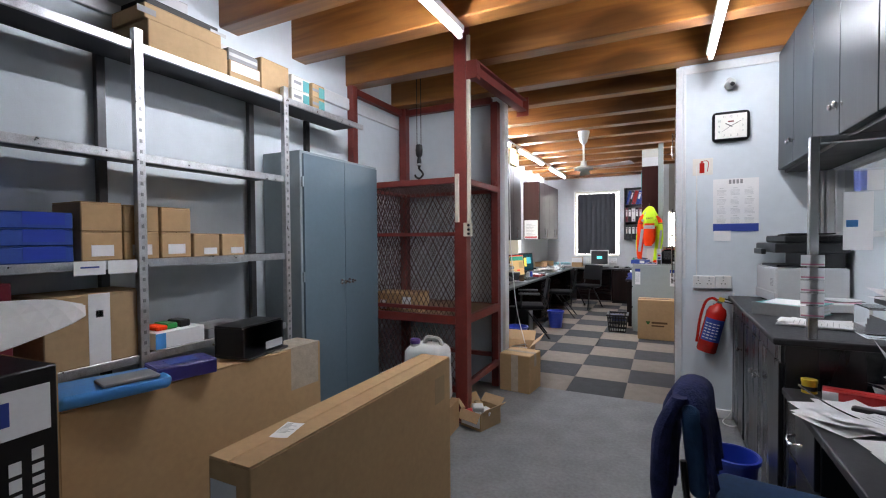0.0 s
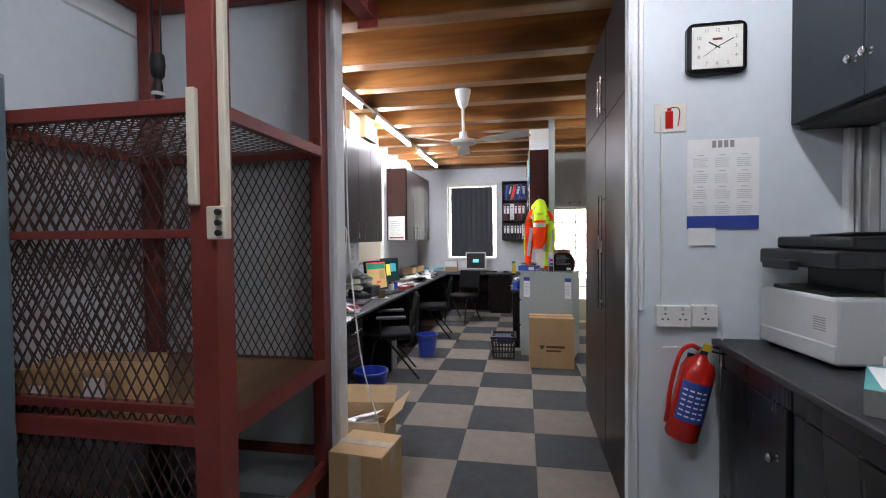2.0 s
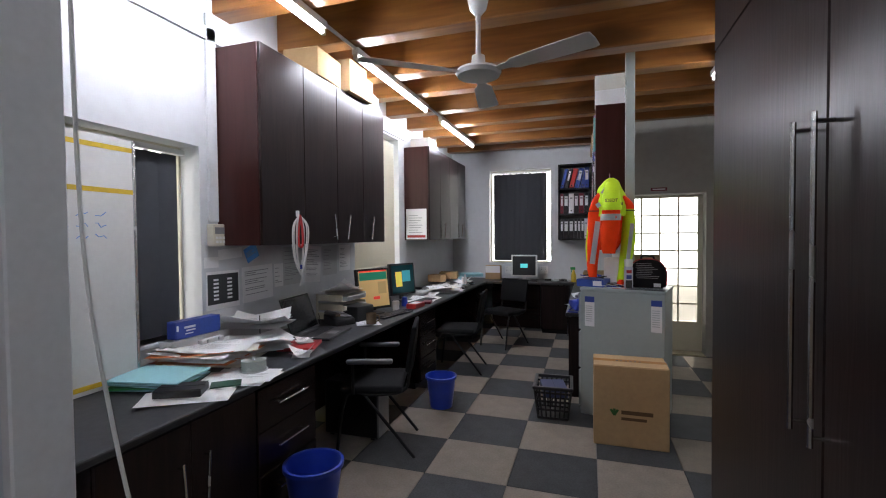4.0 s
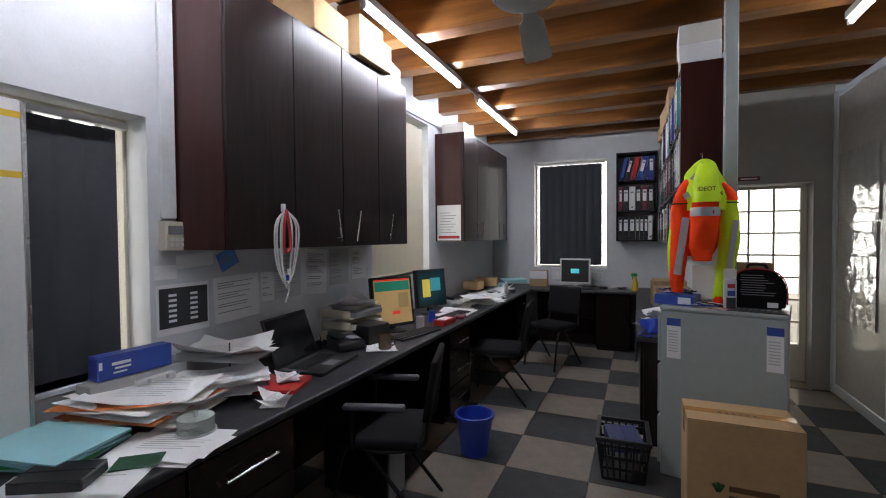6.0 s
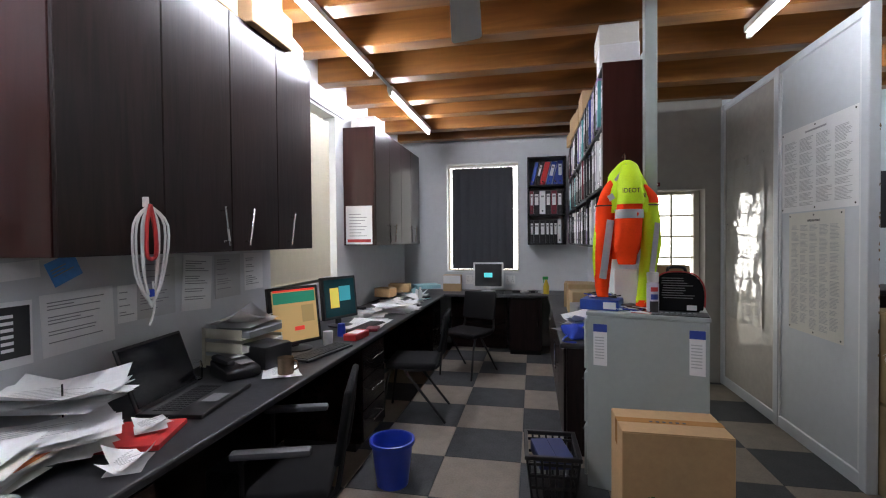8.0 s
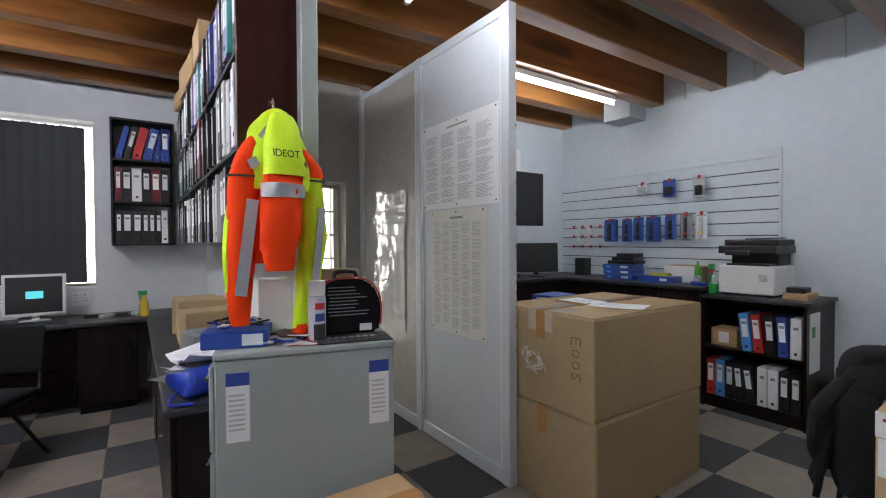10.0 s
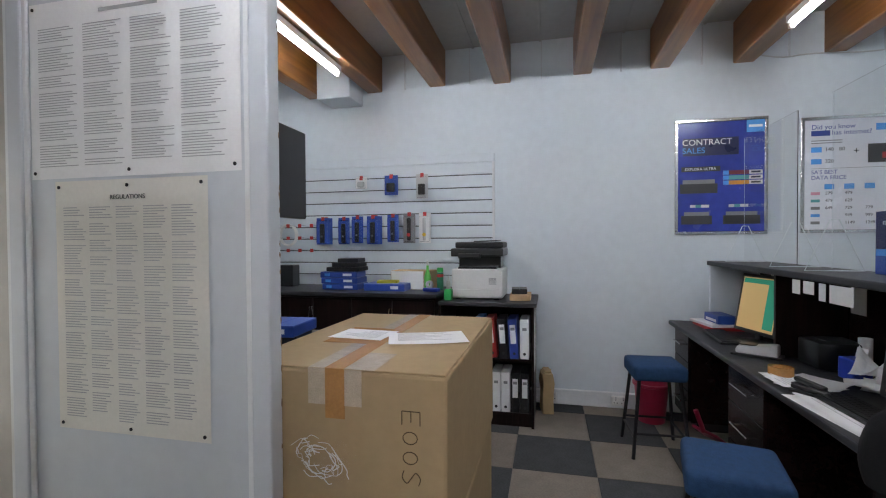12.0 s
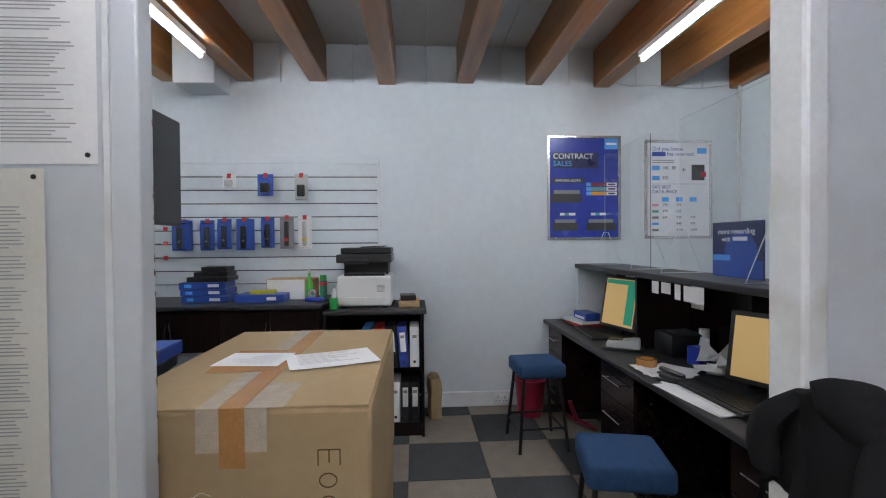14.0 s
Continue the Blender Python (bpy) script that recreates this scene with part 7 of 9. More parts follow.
for a in (97, 217, 337):
    bm = bmesh.new()
    pr = [(0.10, 0.02), (0.19, 0.028), (0.23, 0.050), (0.42, 0.060), (0.63, 0.066), (0.65, 0.058), (0.655, 0.0)]
    top = [bm.verts.new((r, w, 0.010 - 0.16 * w)) for r, w in pr]
    bot = [bm.verts.new((r, -w, 0.010 + 0.16 * w)) for r, w in pr[:-1]]
    bm.faces.new(top + bot[::-1])
    bm.normal_update()
    bmesh.ops.solidify(bm, geom=bm.faces, thickness=0.004)
    part("blade", bm, M_WHITE, fn).matrix_local = pose(0, 0, 0.004, 0, 0, a)

# ---- tall cupboard by the doorway ----
tc = thing("tall_cupboard", "tall dark wenge cupboard with long chrome handles", "cupboard", 0.089, 4.205, 0)
TW, TH, TS = 1.525, 2.76, 0.615
part("body", B(0.02, 0.62, 0, TW, 0.0, TH, 0.002), M_WENGE, tc)
for a, b, near in ((0, TS, True), (TS, TW, False)):
    for z0, z1, hz0, hz1 in ((0.06, 2.17, 1.00, 1.70), (2.175, 2.74, 2.20, 2.42)):
        dr = part("door", B(0, 0.0195, a + 0.003, b - 0.003, z0, z1, 0.003), M_WENGE, tc)
        yy = b - 0.03 if near else a + 0.07
        bow_handle(dr, (0, yy, hz0), (0, yy, hz1), (-0.035, 0, 0), 0.006)
# ---- office: what lies on the desks and hangs on the walls ----
DT = 0.763


def monitor(label, x, y, z, rz, w, h, screen, bands=(), frame=None, tilt=-8, stand=0.11, name="computer_monitor"):
    """A flat monitor looking along local -y; bands are lit patches (u, v, w, h, material) on the screen."""
    frame = frame or M_BLACK
    t = thing(name, label, "monitor", x, y, z, rz)
    part("foot", turned(bmesh.new(), [(0, 0), (0.10, 0), (0.10, 0.008), (0.03, 0.016), (0, 0.016)], 20), frame, t, "", True)
    part("neck", B(-0.025, 0.025, 0.01, 0.035, 0.012, stand + 0.06, 0.004), frame, t)
    pn = part("panel", B(-w / 2, w / 2, -0.02, 0.015, 0, h, 0.006, 2), frame, t)
    pn.matrix_local = pose(0, 0, stand, tilt, 0, 0)
    b = 0.022
    part("screen", B(-w / 2 + b, w / 2 - b, -0.0215, -0.0195, b, h - b), screen, pn, "lit screen" if screen is not M_BLACK else "dark screen")
    for u, v, bw, bh, m in bands:
        part("screen_patch", B(u - bw / 2, u + bw / 2, -0.0225, -0.0216, v - bh / 2, v + bh / 2), m, pn)
    return t


def keyboard(label, x, y, z, rz, w=0.44, d=0.14):
    t = thing("keyboard", label, "keyboard", x, y, z, rz)
    part("base", B(-w / 2, w / 2, -d / 2, d / 2, 0, 0.016, 0.006, 2), M_BLACK, t)
    bm = bmesh.new()
    nx, ny = 20, 5
    for i in range(nx):
        for j in range(ny):
            x0, y0 = -w / 2 + 0.012 + i * (w - 0.024) / nx, -d / 2 + 0.012 + j * (d - 0.024) / ny
            box(bm, x0 + 0.0015, x0 + (w - 0.024) / nx - 0.0015, y0 + 0.0015, y0 + (d - 0.024) / ny - 0.0015, 0.0162, 0.021)
    tagged(part("keys", bm, M_BLACKM, t), kind="stuff")
    return t


def phone(label, x, y, z, rz, m=None):
    t = thing("desk_phone", label, "telephone", x, y, z, rz)
    bm = B(-0.09, 0.09, -0.10, 0.10, 0, 0.05, 0.012, 2)
    for v in bm.verts:
        if v.co.z > 0.02:
            v.co.z += 0.16 * (v.co.y + 0.1)
    part("base", bm, m or M_BLACK, t, "", True)
    part("handset", B(-0.085, -0.04, -0.10, 0.10, 0.075, 0.105, 0.014, 2), M_BLACK, t, "", True)
    part("key_pad", B(0.0, 0.07, -0.07, 0.02, 0.065, 0.070, 0.002), M_GREY, t)
    part("display", B(0.0, 0.07, 0.04, 0.08, 0.078, 0.082, 0.002), M_LGREY, t)
    return t


def mug(label, x, y, z, m):
    t = thing("coffee_mug", label, "mug", x, y, z)
    part("cup", turned(bmesh.new(), [(0, 0), (0.038, 0), (0.041, 0.006), (0.041, 0.085), (0.037, 0.085), (0.036, 0.01), (0, 0.01)], 20), m, t, "", True)
    part("handle", tube(bmesh.new(), smooth_path([(0.04, 0, 0.07), (0.065, 0, 0.065), (0.068, 0, 0.035), (0.04, 0, 0.02)], 4), 0.005, 6), m, t, "", True)
    return t


# whiteboard leaning in the corner
wb = thing("whiteboard", "white dry-wipe board with blue handwriting and yellow tape", "whiteboard", -2.50, 4.57, 0.764)
part("board", B(-0.01, 0.01, 0, 0.72, 0, 1.16, 0.002), M_WHITE, wb)
for z in (0.02, 1.10, 0.90):
    part("tape", B(0.0102, 0.0112, 0.0, 0.72, z, z + 0.022), M_YEL, wb, "yellow tape")
part("frame_edge", B(-0.012, 0.012, 0.72, 0.735, 0, 1.16, 0.002), M_CHROME, wb)
rnd = random.Random(9)
bm = bmesh.new()
for r in range(3):
    for k in range(4):
        yy, zz = 0.30 + k * 0.08, 0.80 - r * 0.05
        pts = [(0.0108, yy + 0.012 * q, zz + rnd.uniform(-0.012, 0.012)) for q in range(5)]
        tube(bm, pts, 0.0018, 4)
tagged(part("handwriting", bm, M_SKY, wb, "blue handwriting, unreadable"), kind="stuff")

mt = thing("alarm_keypad", "cream alarm keypad with a small display", "keypad", XL, 5.93, 1.402)
part("case", B(0.0005, 0.05, -0.115, -0.005, 0, 0.135, 0.006, 2), M_IVORY, mt)
part("display", B(0.0505, 0.052, -0.10, -0.02, 0.075, 0.115), M_GREY, mt)
for k in range(6):
    part("key", B(0.0505, 0.053, -0.095 + (k % 3) * 0.026, -0.077 + (k % 3) * 0.026, 0.02 + (k // 3) * 0.024, 0.035 + (k // 3) * 0.024), M_WHITE, mt)


def pinned(label, y0, y1, z0, z1, m, seed, dark=False, tilt=0.0):
    t = thing("wall_paper_notice", label, "notice", XL, (y0 + y1) / 2, (z0 + z1) / 2)
    W, H = y1 - y0, z1 - z0
    s = part("sheet", B(0.001, 0.003, -W / 2, W / 2, -H / 2, H / 2), m, t)
    r = random.Random(seed)
    bm = bmesh.new()
    z = H / 2 - 0.035
    while z > -H / 2 + 0.03:
        box(bm, 0.0032, 0.0038, -W * 0.42, -W * 0.42 + W * r.uniform(0.3, 0.8), z, z + 0.004)
        z -= r.choice((0.013, 0.013, 0.03))
    part("print", bm, M_PAPER if dark else M_PRINT, t)
    t.matrix_world = pose(XL, (y0 + y1) / 2, (z0 + z1) / 2, tilt, 0, 0)
    return t


e = pinned("black price list with white columns on the wall", 5.80, 6.07, 1.01, 1.245, M_PAPER, 1)
part("black_field", B(0.004, 0.005, -0.125, 0.125, -0.085, 0.10), M_INK, e)
for c in (-0.06, 0.05):
    for k in range(6):
        part("white_figure", B(0.0051, 0.0056, c - 0.02, c + 0.02, 0.06 - k * 0.024, 0.072 - k * 0.024), M_PAPER, e)
pinned("white printed form pinned to the wall", 6.10, 6.40, 1.02, 1.26, M_PAPER, 2, False, 2)
pinned("white card pinned to the wall", 6.42, 6.52, 1.09, 1.26, M_PAPER, 3)
pinned("small white label on the wall", 5.79, 5.90, 1.27, 1.335, M_PAPER, 4)
pinned("clear sleeve with a printed page on the wall", 6.52, 6.75, 1.09, 1.38, M_LGREY, 5)
pinned("printed page in a clear sleeve on the wall", 6.80, 7.02, 1.08, 1.38, M_PAPER, 6, False, -4)
pinned("printed list pinned to the wall", 7.05, 7.28, 1.12, 1.38, M_LGREY, 7)
pinned("calendar page pinned to the wall", 7.32, 7.52, 1.14, 1.38, M_PAPER, 8)
pinned("blue and white leaflet on the wall", 6.13, 6.25, 1.30, 1.40, M_SKY, 9, False, 24)
pinned("folded white paper on the wall", 5.90, 6.10, 1.32, 1.385, M_PAPER, 10, False, 4)
nt = thing("red_white_notice", "white notice with a red foot on the cupboard end", "notice", -2.42, 8.888, 1.42)
part("sheet", B(-0.135, 0.135, -0.004, -0.001, 0, 0.375), M_PAPER, nt)
part("foot_band", B(-0.12, 0.12, -0.005, -0.0041, 0.02, 0.05), M_REDC, nt)
bm = bmesh.new()
for k in range(8):
    box(bm, -0.10, -0.10 + (0.18, 0.12, 0.16)[k % 3], -0.0048, -0.0041, 0.08 + k * 0.03, 0.086 + k * 0.03)
part("print", bm, M_PRINT, nt)

hk2 = thing("cable_hank", "white and red looped cables hanging from a cupboard hook", "cable", -2.232, 6.235, 1.60)
part("hook", B(-0.014, 0.006, -0.008, 0.008, -0.01, 0.03, 0.002), M_WHITE, hk2)
rnd = random.Random(15)
for k in range(5):
    L, wd = rnd.uniform(0.26, 0.40), rnd.uniform(0.03, 0.075)
    pts = [(0.012, 0.0, 0.0), (0.014 + 0.003 * k, wd, -0.08), (0.013, wd * 0.9, -L * 0.7), (0.014, 0.0, -L), (0.012, -wd * 0.9, -L * 0.7), (0.014, -wd, -0.08), (0.012, 0.0, 0.0)]
    part("cable_loop", tube(bmesh.new(), smooth_path(pts, 4), 0.0045, 6), M_WHITE, hk2, smooth=True)
part("cable_end", tube(bmesh.new(), smooth_path([(0.012, 0.01, -0.3), (0.013, 0.015, -0.4), (0.013, -0.01, -0.47)], 4), 0.004, 6), M_WHITE, hk2, smooth=True)
part("red_cable", tube(bmesh.new(), smooth_path([(0.016, 0.0, 0.0), (0.018, 0.02, -0.10), (0.018, 0.02, -0.2), (0.018, -0.02, -0.2), (0.018, -0.02, -0.08), (0.016, 0, 0)], 4), 0.008, 6), M_REDC, hk2, "red cable", True)
part("blue_clip", B(0.008, 0.02, -0.012, 0.012, -0.36, -0.33, 0.003), M_BLUE, hk2)

# long desk clutter, from the doorway inwards
fd = thing("cyan_folders", "stack of pale cyan card folders on the desk", "folders", -2.34, 5.28, DT, 14)
for k in range(5):
    part("folder", B(-0.17, 0.17, -0.13, 0.13, 0, 0.006, 0.001), (M_CYAN, M_GREEN, M_CYAN, M_CYAN, M_CYAN)[k], fd).matrix_local = pose(0.006 * k, -0.006 * k, 0.0005 + k * 0.011, 0, 1.2, (6, 12, -3, 4, 0)[k])
paper_sheets("paper_pile", "untidy pile of printed papers on the desk", -2.35, 5.60, DT + 0.02, 22, 0.42, 0.297, 24, 41, [M_PAPER, M_PAPER, M_PAPER_Y, M_PAPER, mat("orange_card", (0.55, 0.16, 0.04), 0.6)], 16, 0.0035, "papers", 0.018, 0.05)
paper_sheets("paper_pile", "loose printed papers spread on the desk", -2.28, 5.88, DT + 0.03, 14, 0.36, 0.25, 50, 42, None, 14, 0.004, "papers", 0.018, 0.04)
paper_sheets("paper_pile", "printed forms along the desk edge", -2.02, 5.46, DT, 5, 0.297, 0.21, 20, 43, None, 14, 0.0015, "papers", 0.006, 0.04)
paper_sheets("paper_pile", "printed forms along the desk edge", -2.06, 5.20, DT, 4, 0.297, 0.21, 38, 44, None, 14, 0.0015, "papers", 0.006, 0.04)
carton("flat black battery pack among the papers", -2.08, 5.17, DT + 0.008, 0.19, 0.12, 0.035, 30, M_BLACK, None, "", "battery_pack")
carton("blue and violet printed box beside the window", -2.50, 5.64, DT + 0.145, 0.07, 0.29, 0.095, -3, M_NAVY, None, "", "printed_box", [("+x", 0.07, 0.05, 0.13, 0.085, M_BLUEBOX), ("+x", -0.06, 0.06, 0.07, 0.012, M_PAPER), ("+x", -0.055, 0.042, 0.06, 0.008, M_PAPER), ("+x", -0.065, 0.025, 0.05, 0.006, M_PAPER), ("+x", -0.135, 0.06, 0.012, 0.03, M_PAPER)])
socket("desk_socket", "white surface socket behind the papers", -2.45, 5.68, DT + 0.06, 0.16, 0.09, 2, "-x").matrix_world = pose(-2.464, 5.70, DT + 0.075, 0, 0, 90)
solid("box_stand", B(-0.045, 0.045, -0.20, 0.20, 0, 0.142, 0.004), M_LGREY, "grey trunking block behind the papers", "trunking", -2.51, 5.66, DT)
ps = paper_sheets("paper_sheaf", "sheaf of forms propped on a spike", -2.36, 6.0, DT + 0.14, 5, 0.38, 0.24, 22, 45, None, 10, 0.004, "papers", 0.05)
part("paper_spike", rod(bmesh.new(), (0, 0, -0.13), (0, 0, 0.06), 0.003), M_BLACKM, ps)
sd = thing("disc_spindle", "spindle of blank discs in a clear tub", "disc spindle", -2.03, 5.56, DT + 0.008)
M_DISC = mat("pale_disc_stack", (0.42, 0.46, 0.42), 0.25)
for k in range(9):
    part("disc", turned(bmesh.new(), [(0.008, k * 0.006), (0.06, k * 0.006), (0.06, k * 0.006 + 0.005), (0.008, k * 0.006 + 0.005), (0.008, k * 0.006)], 28), M_DISC, sd, "", True)
part("tray", turned(bmesh.new(), [(0, -0.006), (0.068, -0.006), (0.068, 0.004), (0.062, 0.004), (0.062, -0.001), (0, -0.001)], 28), M_LGREY, sd, "", True)
part("hub", turned(bmesh.new(), [(0, 0), (0.007, 0), (0.007, 0.07), (0, 0.072)], 12), M_WHITE, sd, "", True)
solid("green_booklet", B(-0.045, 0.045, -0.065, 0.065, 0, 0.005, 0.001), mat("dark_green_cover", (0.01, 0.06, 0.03), 0.5), "small dark green booklet on the papers", "booklet", -1.99, 5.33, DT + 0.009, -50)
rb = solid("red_notebook", B(-0.11, 0.11, -0.115, 0.115, 0, 0.02, 0.002), M_REDC, "red hardback notebook on the desk", "notebook", -2.115, 6.07, DT, 20)
paper_sheets("crumpled_receipt", "crumpled white receipts on the notebook", -2.13, 6.12, DT + 0.021, 3, 0.09, 0.10, 10, 46, None, 60, 0.006, "receipt", 0.03, 0.03)
paper_sheets("crumpled_receipt", "crumpled white receipt on the desk", -1.985, 5.90, DT, 3, 0.10, 0.12, 30, 47, None, 50, 0.005, "receipt", 0.03, 0.02)
lp = thing("laptop", "open black laptop with a dark screen", "laptop", -2.185, 6.43, DT, 98)
part("base", B(-0.20, 0.20, -0.14, 0.13, 0, 0.018, 0.005, 2), M_BLACK, lp)
bm = bmesh.new()
for i in range(14):
    for j in range(5):
        box(bm, -0.16 + i * 0.0228, -0.141 + i * 0.0228, -0.02 + j * 0.022, -0.002 + j * 0.022, 0.0182, 0.0202)
tagged(part("keys", bm, M_BLACKM, lp), kind="stuff")
part("touch_pad", B(-0.05, 0.05, -0.115, -0.045, 0.0182, 0.019), M_GREY, lp)
ld = part("lid", B(-0.20, 0.20, -0.006, 0.006, 0, 0.265, 0.004, 2), M_BLACK, lp)
ld.matrix_local = pose(0, 0.125, 0.018, -20, 0, 0)
part("screen", B(-0.188, 0.188, -0.0072, -0.0062, 0.014, 0.252), mat("dark_glossy_screen", (0.006, 0.006, 0.007), 0.12), ld, "dark glossy screen")
jar2 = thing("glass_jar", "clear glass jar on the desk", "jar", -2.435, 6.70, DT)
part("jar", turned(bmesh.new(), [(0, 0), (0.04, 0), (0.042, 0.07), (0.036, 0.09), (0.033, 0.09), (0.038, 0.07), (0.036, 0.006), (0, 0.006)], 20), M_ACRYL, jar2, "", True)
phone("black desk telephone by the laptop", -2.27, 6.80, DT, 60)
pt = thing("paper_trays", "stacked letter trays overflowing with papers", "letter tray", -2.40, 7.06, DT, 84)
for k in range(3):
    part("tray", B(-0.17, 0.17, -0.13, 0.13, 0.01 + k * 0.075, 0.016 + k * 0.075, 0.002), M_IVORY, pt)
    part("tray_side", B(-0.17, -0.164, -0.13, 0.13, 0.016 + k * 0.075, 0.065 + k * 0.075), M_IVORY, pt)
    part("tray_side", B(0.164, 0.17, -0.13, 0.13, 0.016 + k * 0.075, 0.065 + k * 0.075), M_IVORY, pt)
    part("paper_block", B(-0.15, 0.15, -0.15, 0.12, 0.0165 + k * 0.075, 0.05 + k * 0.075, 0.002), (M_PAPER, M_PAPER_Y, M_GREY)[k], pt).matrix_local = pose(0, 0, 0, 0, 0, 4 * k - 4)
part("side_post", B(-0.176, -0.171, 0.11, 0.13, 0, 0.22), M_IVORY, pt)
part("side_post", B(0.171, 0.176, 0.11, 0.13, 0, 0.22), M_IVORY, pt)
paper_sheets("paper_pile", "creased documents on the letter trays", -2.40, 7.06, DT + 0.215, 5, 0.297, 0.21, 84, 48, None, 12, 0.006, "papers", 0.04)
lpz = thing("label_printer", "black label printer wrapped in papers", "printer", -2.38, 6.80 + 0.16, DT, 75)
part("body", B(-0.10, 0.10, -0.10, 0.10, 0, 0.13, 0.02, 2), M_BLACK, lpz, "", True)
lpz.matrix_world = pose(-2.22, 7.0, DT, 0, 0, 75)
monitor("black monitor with an amber and green window on screen", -2.25, 7.38, DT, 62, 0.36, 0.37, M_SCREEN_O, [(0, 0.30, 0.30, 0.07, M_SCREEN_G), (0.02, 0.10, 0.07, 0.026, M_SCREEN_R), (0.09, 0.19, 0.09, 0.11, M_SCREEN_T), (0, 0.345, 0.30, 0.012, M_SCREEN_R)], None, -8, 0.03)
keyboard("black keyboard on the long desk", -2.03, 7.30, DT, 78)
mug("brown and cream coffee mug on papers", -2.02, 6.86, DT + 0.004, mat("brown_glaze", (0.16, 0.11, 0.07), 0.25))
paper_sheets("paper_pile", "white papers under the mug", -2.06, 6.88, DT, 3, 0.15, 0.21, 30, 49, None, 30, 0.0012)
monitor("black monitor with a teal and yellow screen", -2.31, 8.18, DT, 66, 0.36, 0.34, mat("teal_screen_glass", (0.01, 0.06, 0.07), 0.2), [(-0.06, 0.17, 0.09, 0.16, glow("yellow_screen_patch", (0.75, 0.6, 0.1), 0.6)), (0.05, 0.2, 0.12, 0.12, glow("teal_screen_patch", (0.05, 0.35, 0.4), 0.5))], None, -6, 0.06)
keyboard("black keyboard behind the first monitor", -2.06, 8.10, DT, 84)
cu = thing("blue_cup", "small blue plastic cup on the desk", "cup", -2.13, 7.80, DT)
part("cup", turned(bmesh.new(), [(0, 0), (0.032, 0), (0.026, 0.09), (0, 0.09)], 16), M_BLUE, cu, "", True)
gl = thing("glass_jar", "glass jar of water by the monitor", "jar", -2.10, 7.52, DT)
part("jar", turned(bmesh.new(), [(0, 0), (0.03, 0), (0.032, 0.09), (0, 0.09)], 16), M_LGREY, gl, "", True)
carton("red and white boxed tool set on the desk", -1.99, 7.74, DT, 0.10, 0.20, 0.045, -6, M_REDC, None, "", "tool_box", [("top", 0, 0, 0.08, 0.12, M_PAPER)])
carton("small dark game case on the desk", -1.97, 8.02, DT, 0.09, 0.12, 0.025, 10, M_MAROON, None, "", "case")
paper_sheets("paper_pile", "large white plan sheets on the desk", -2.12, 8.28, DT, 4, 0.30, 0.42, 8, 50, None, 10, 0.0014)
phone("grey multi-line desk telephone", -2.30, 8.62, DT, 70, M_LGREY)
rnd = random.Random(60)
for k in range(9):
    paper_sheets("paper_pile", "untidy papers along the far desk", -2.20 + rnd.uniform(-0.14, 0.16), 8.72 + k * 0.19, DT, rnd.randint(5, 12), 0.21, 0.297, rnd.uniform(0, 90), 61 + k, [M_PAPER, M_PAPER, M_PAPER_Y, M_CYAN if k > 4 else M_PAPER], 28, 0.005, "papers", 0.03, 0.04)
for k, (x, y, w, d, h, m) in enumerate(((-2.05, 8.95, 0.12, 0.06, 0.04, M_BLACK), (-1.99, 9.25, 0.14, 0.09, 0.03, M_BLACK), (-2.12, 9.55, 0.10, 0.16, 0.05, M_GREY), (-2.03, 9.85, 0.16, 0.10, 0.035, M_BLACK), (-2.40, 9.6, 0.16, 0.2, 0.10, M_CARD), (-2.38, 10.1, 0.22, 0.26, 0.10, M_CARD), (-2.15, 10.55, 0.26, 0.32, 0.05, M_CYAN))):
    carton("small box among the papers on the far desk", x, y, DT + 0.06 if k in (4, 5, 6) else DT, w, d, h, 20 * k, m, None, "desk boxes")
bt = thing("sanitiser_bottle", "clear bottle with a white cap on the desk", "bottle", -2.02, 9.70, DT)
part("bottle", turned(bmesh.new(), [(0, 0), (0.025, 0), (0.025, 0.11), (0.01, 0.13), (0, 0.13)], 14), M_LGREY, bt, "", True)
part("cap", turned(bmesh.new(), [(0, 0.131), (0.012, 0.131), (0.012, 0.16), (0, 0.16)], 12), M_WHITE, bt, "", True)

# rear desk
monitor("white monitor with a small cyan message on a black screen", -1.35, 10.76, DT, 0, 0.40, 0.34, M_BLACK, [(0.0, 0.17, 0.11, 0.06, glow("cyan_screen_patch", (0.1, 0.65, 0.7), 0.8))], M_WHITE, -4, 0.05)
keyboard("black keyboard under the white monitor", -1.34, 10.55, DT, 0)
carton("cream and brown carton on the rear desk", -1.84, 10.78, DT, 0.24, 0.12, 0.22, 0, M_CARD_L, None, "", "cardboard_box", [("-y", 0.0, 0.16, 0.235, 0.11, M_PAPER)])
for x in (-1.62, -1.07):
    socket("wall_socket", "white wall socket above the rear desk", x, YB - 0.001, 0.90, 0.13, 0.12, 2)
for k in range(4):
    ld_ = thing("power_supply", "black power supply with its cable on the desk", "power supply", -0.98 + 0.11 * k, 10.70 - 0.05 * (k % 2), DT, 40 * k)
    part("block", B(-0.05, 0.05, -0.03, 0.03, 0, 0.03, 0.006, 2), (M_BLACK, M_LGREY)[k % 2], ld_)
    part("cable", tube(bmesh.new(), smooth_path([(0.05, 0, 0.012), (0.09, 0.03, 0.006), (0.06, 0.07, 0.006), (0.0, 0.06, 0.006)], 4), 0.003, 5), M_BLACK, ld_, smooth=True)
sb2 = thing("spray_bottle", "yellow spray bottle with a green trigger", "spray bottle", -0.60, 10.58, DT)
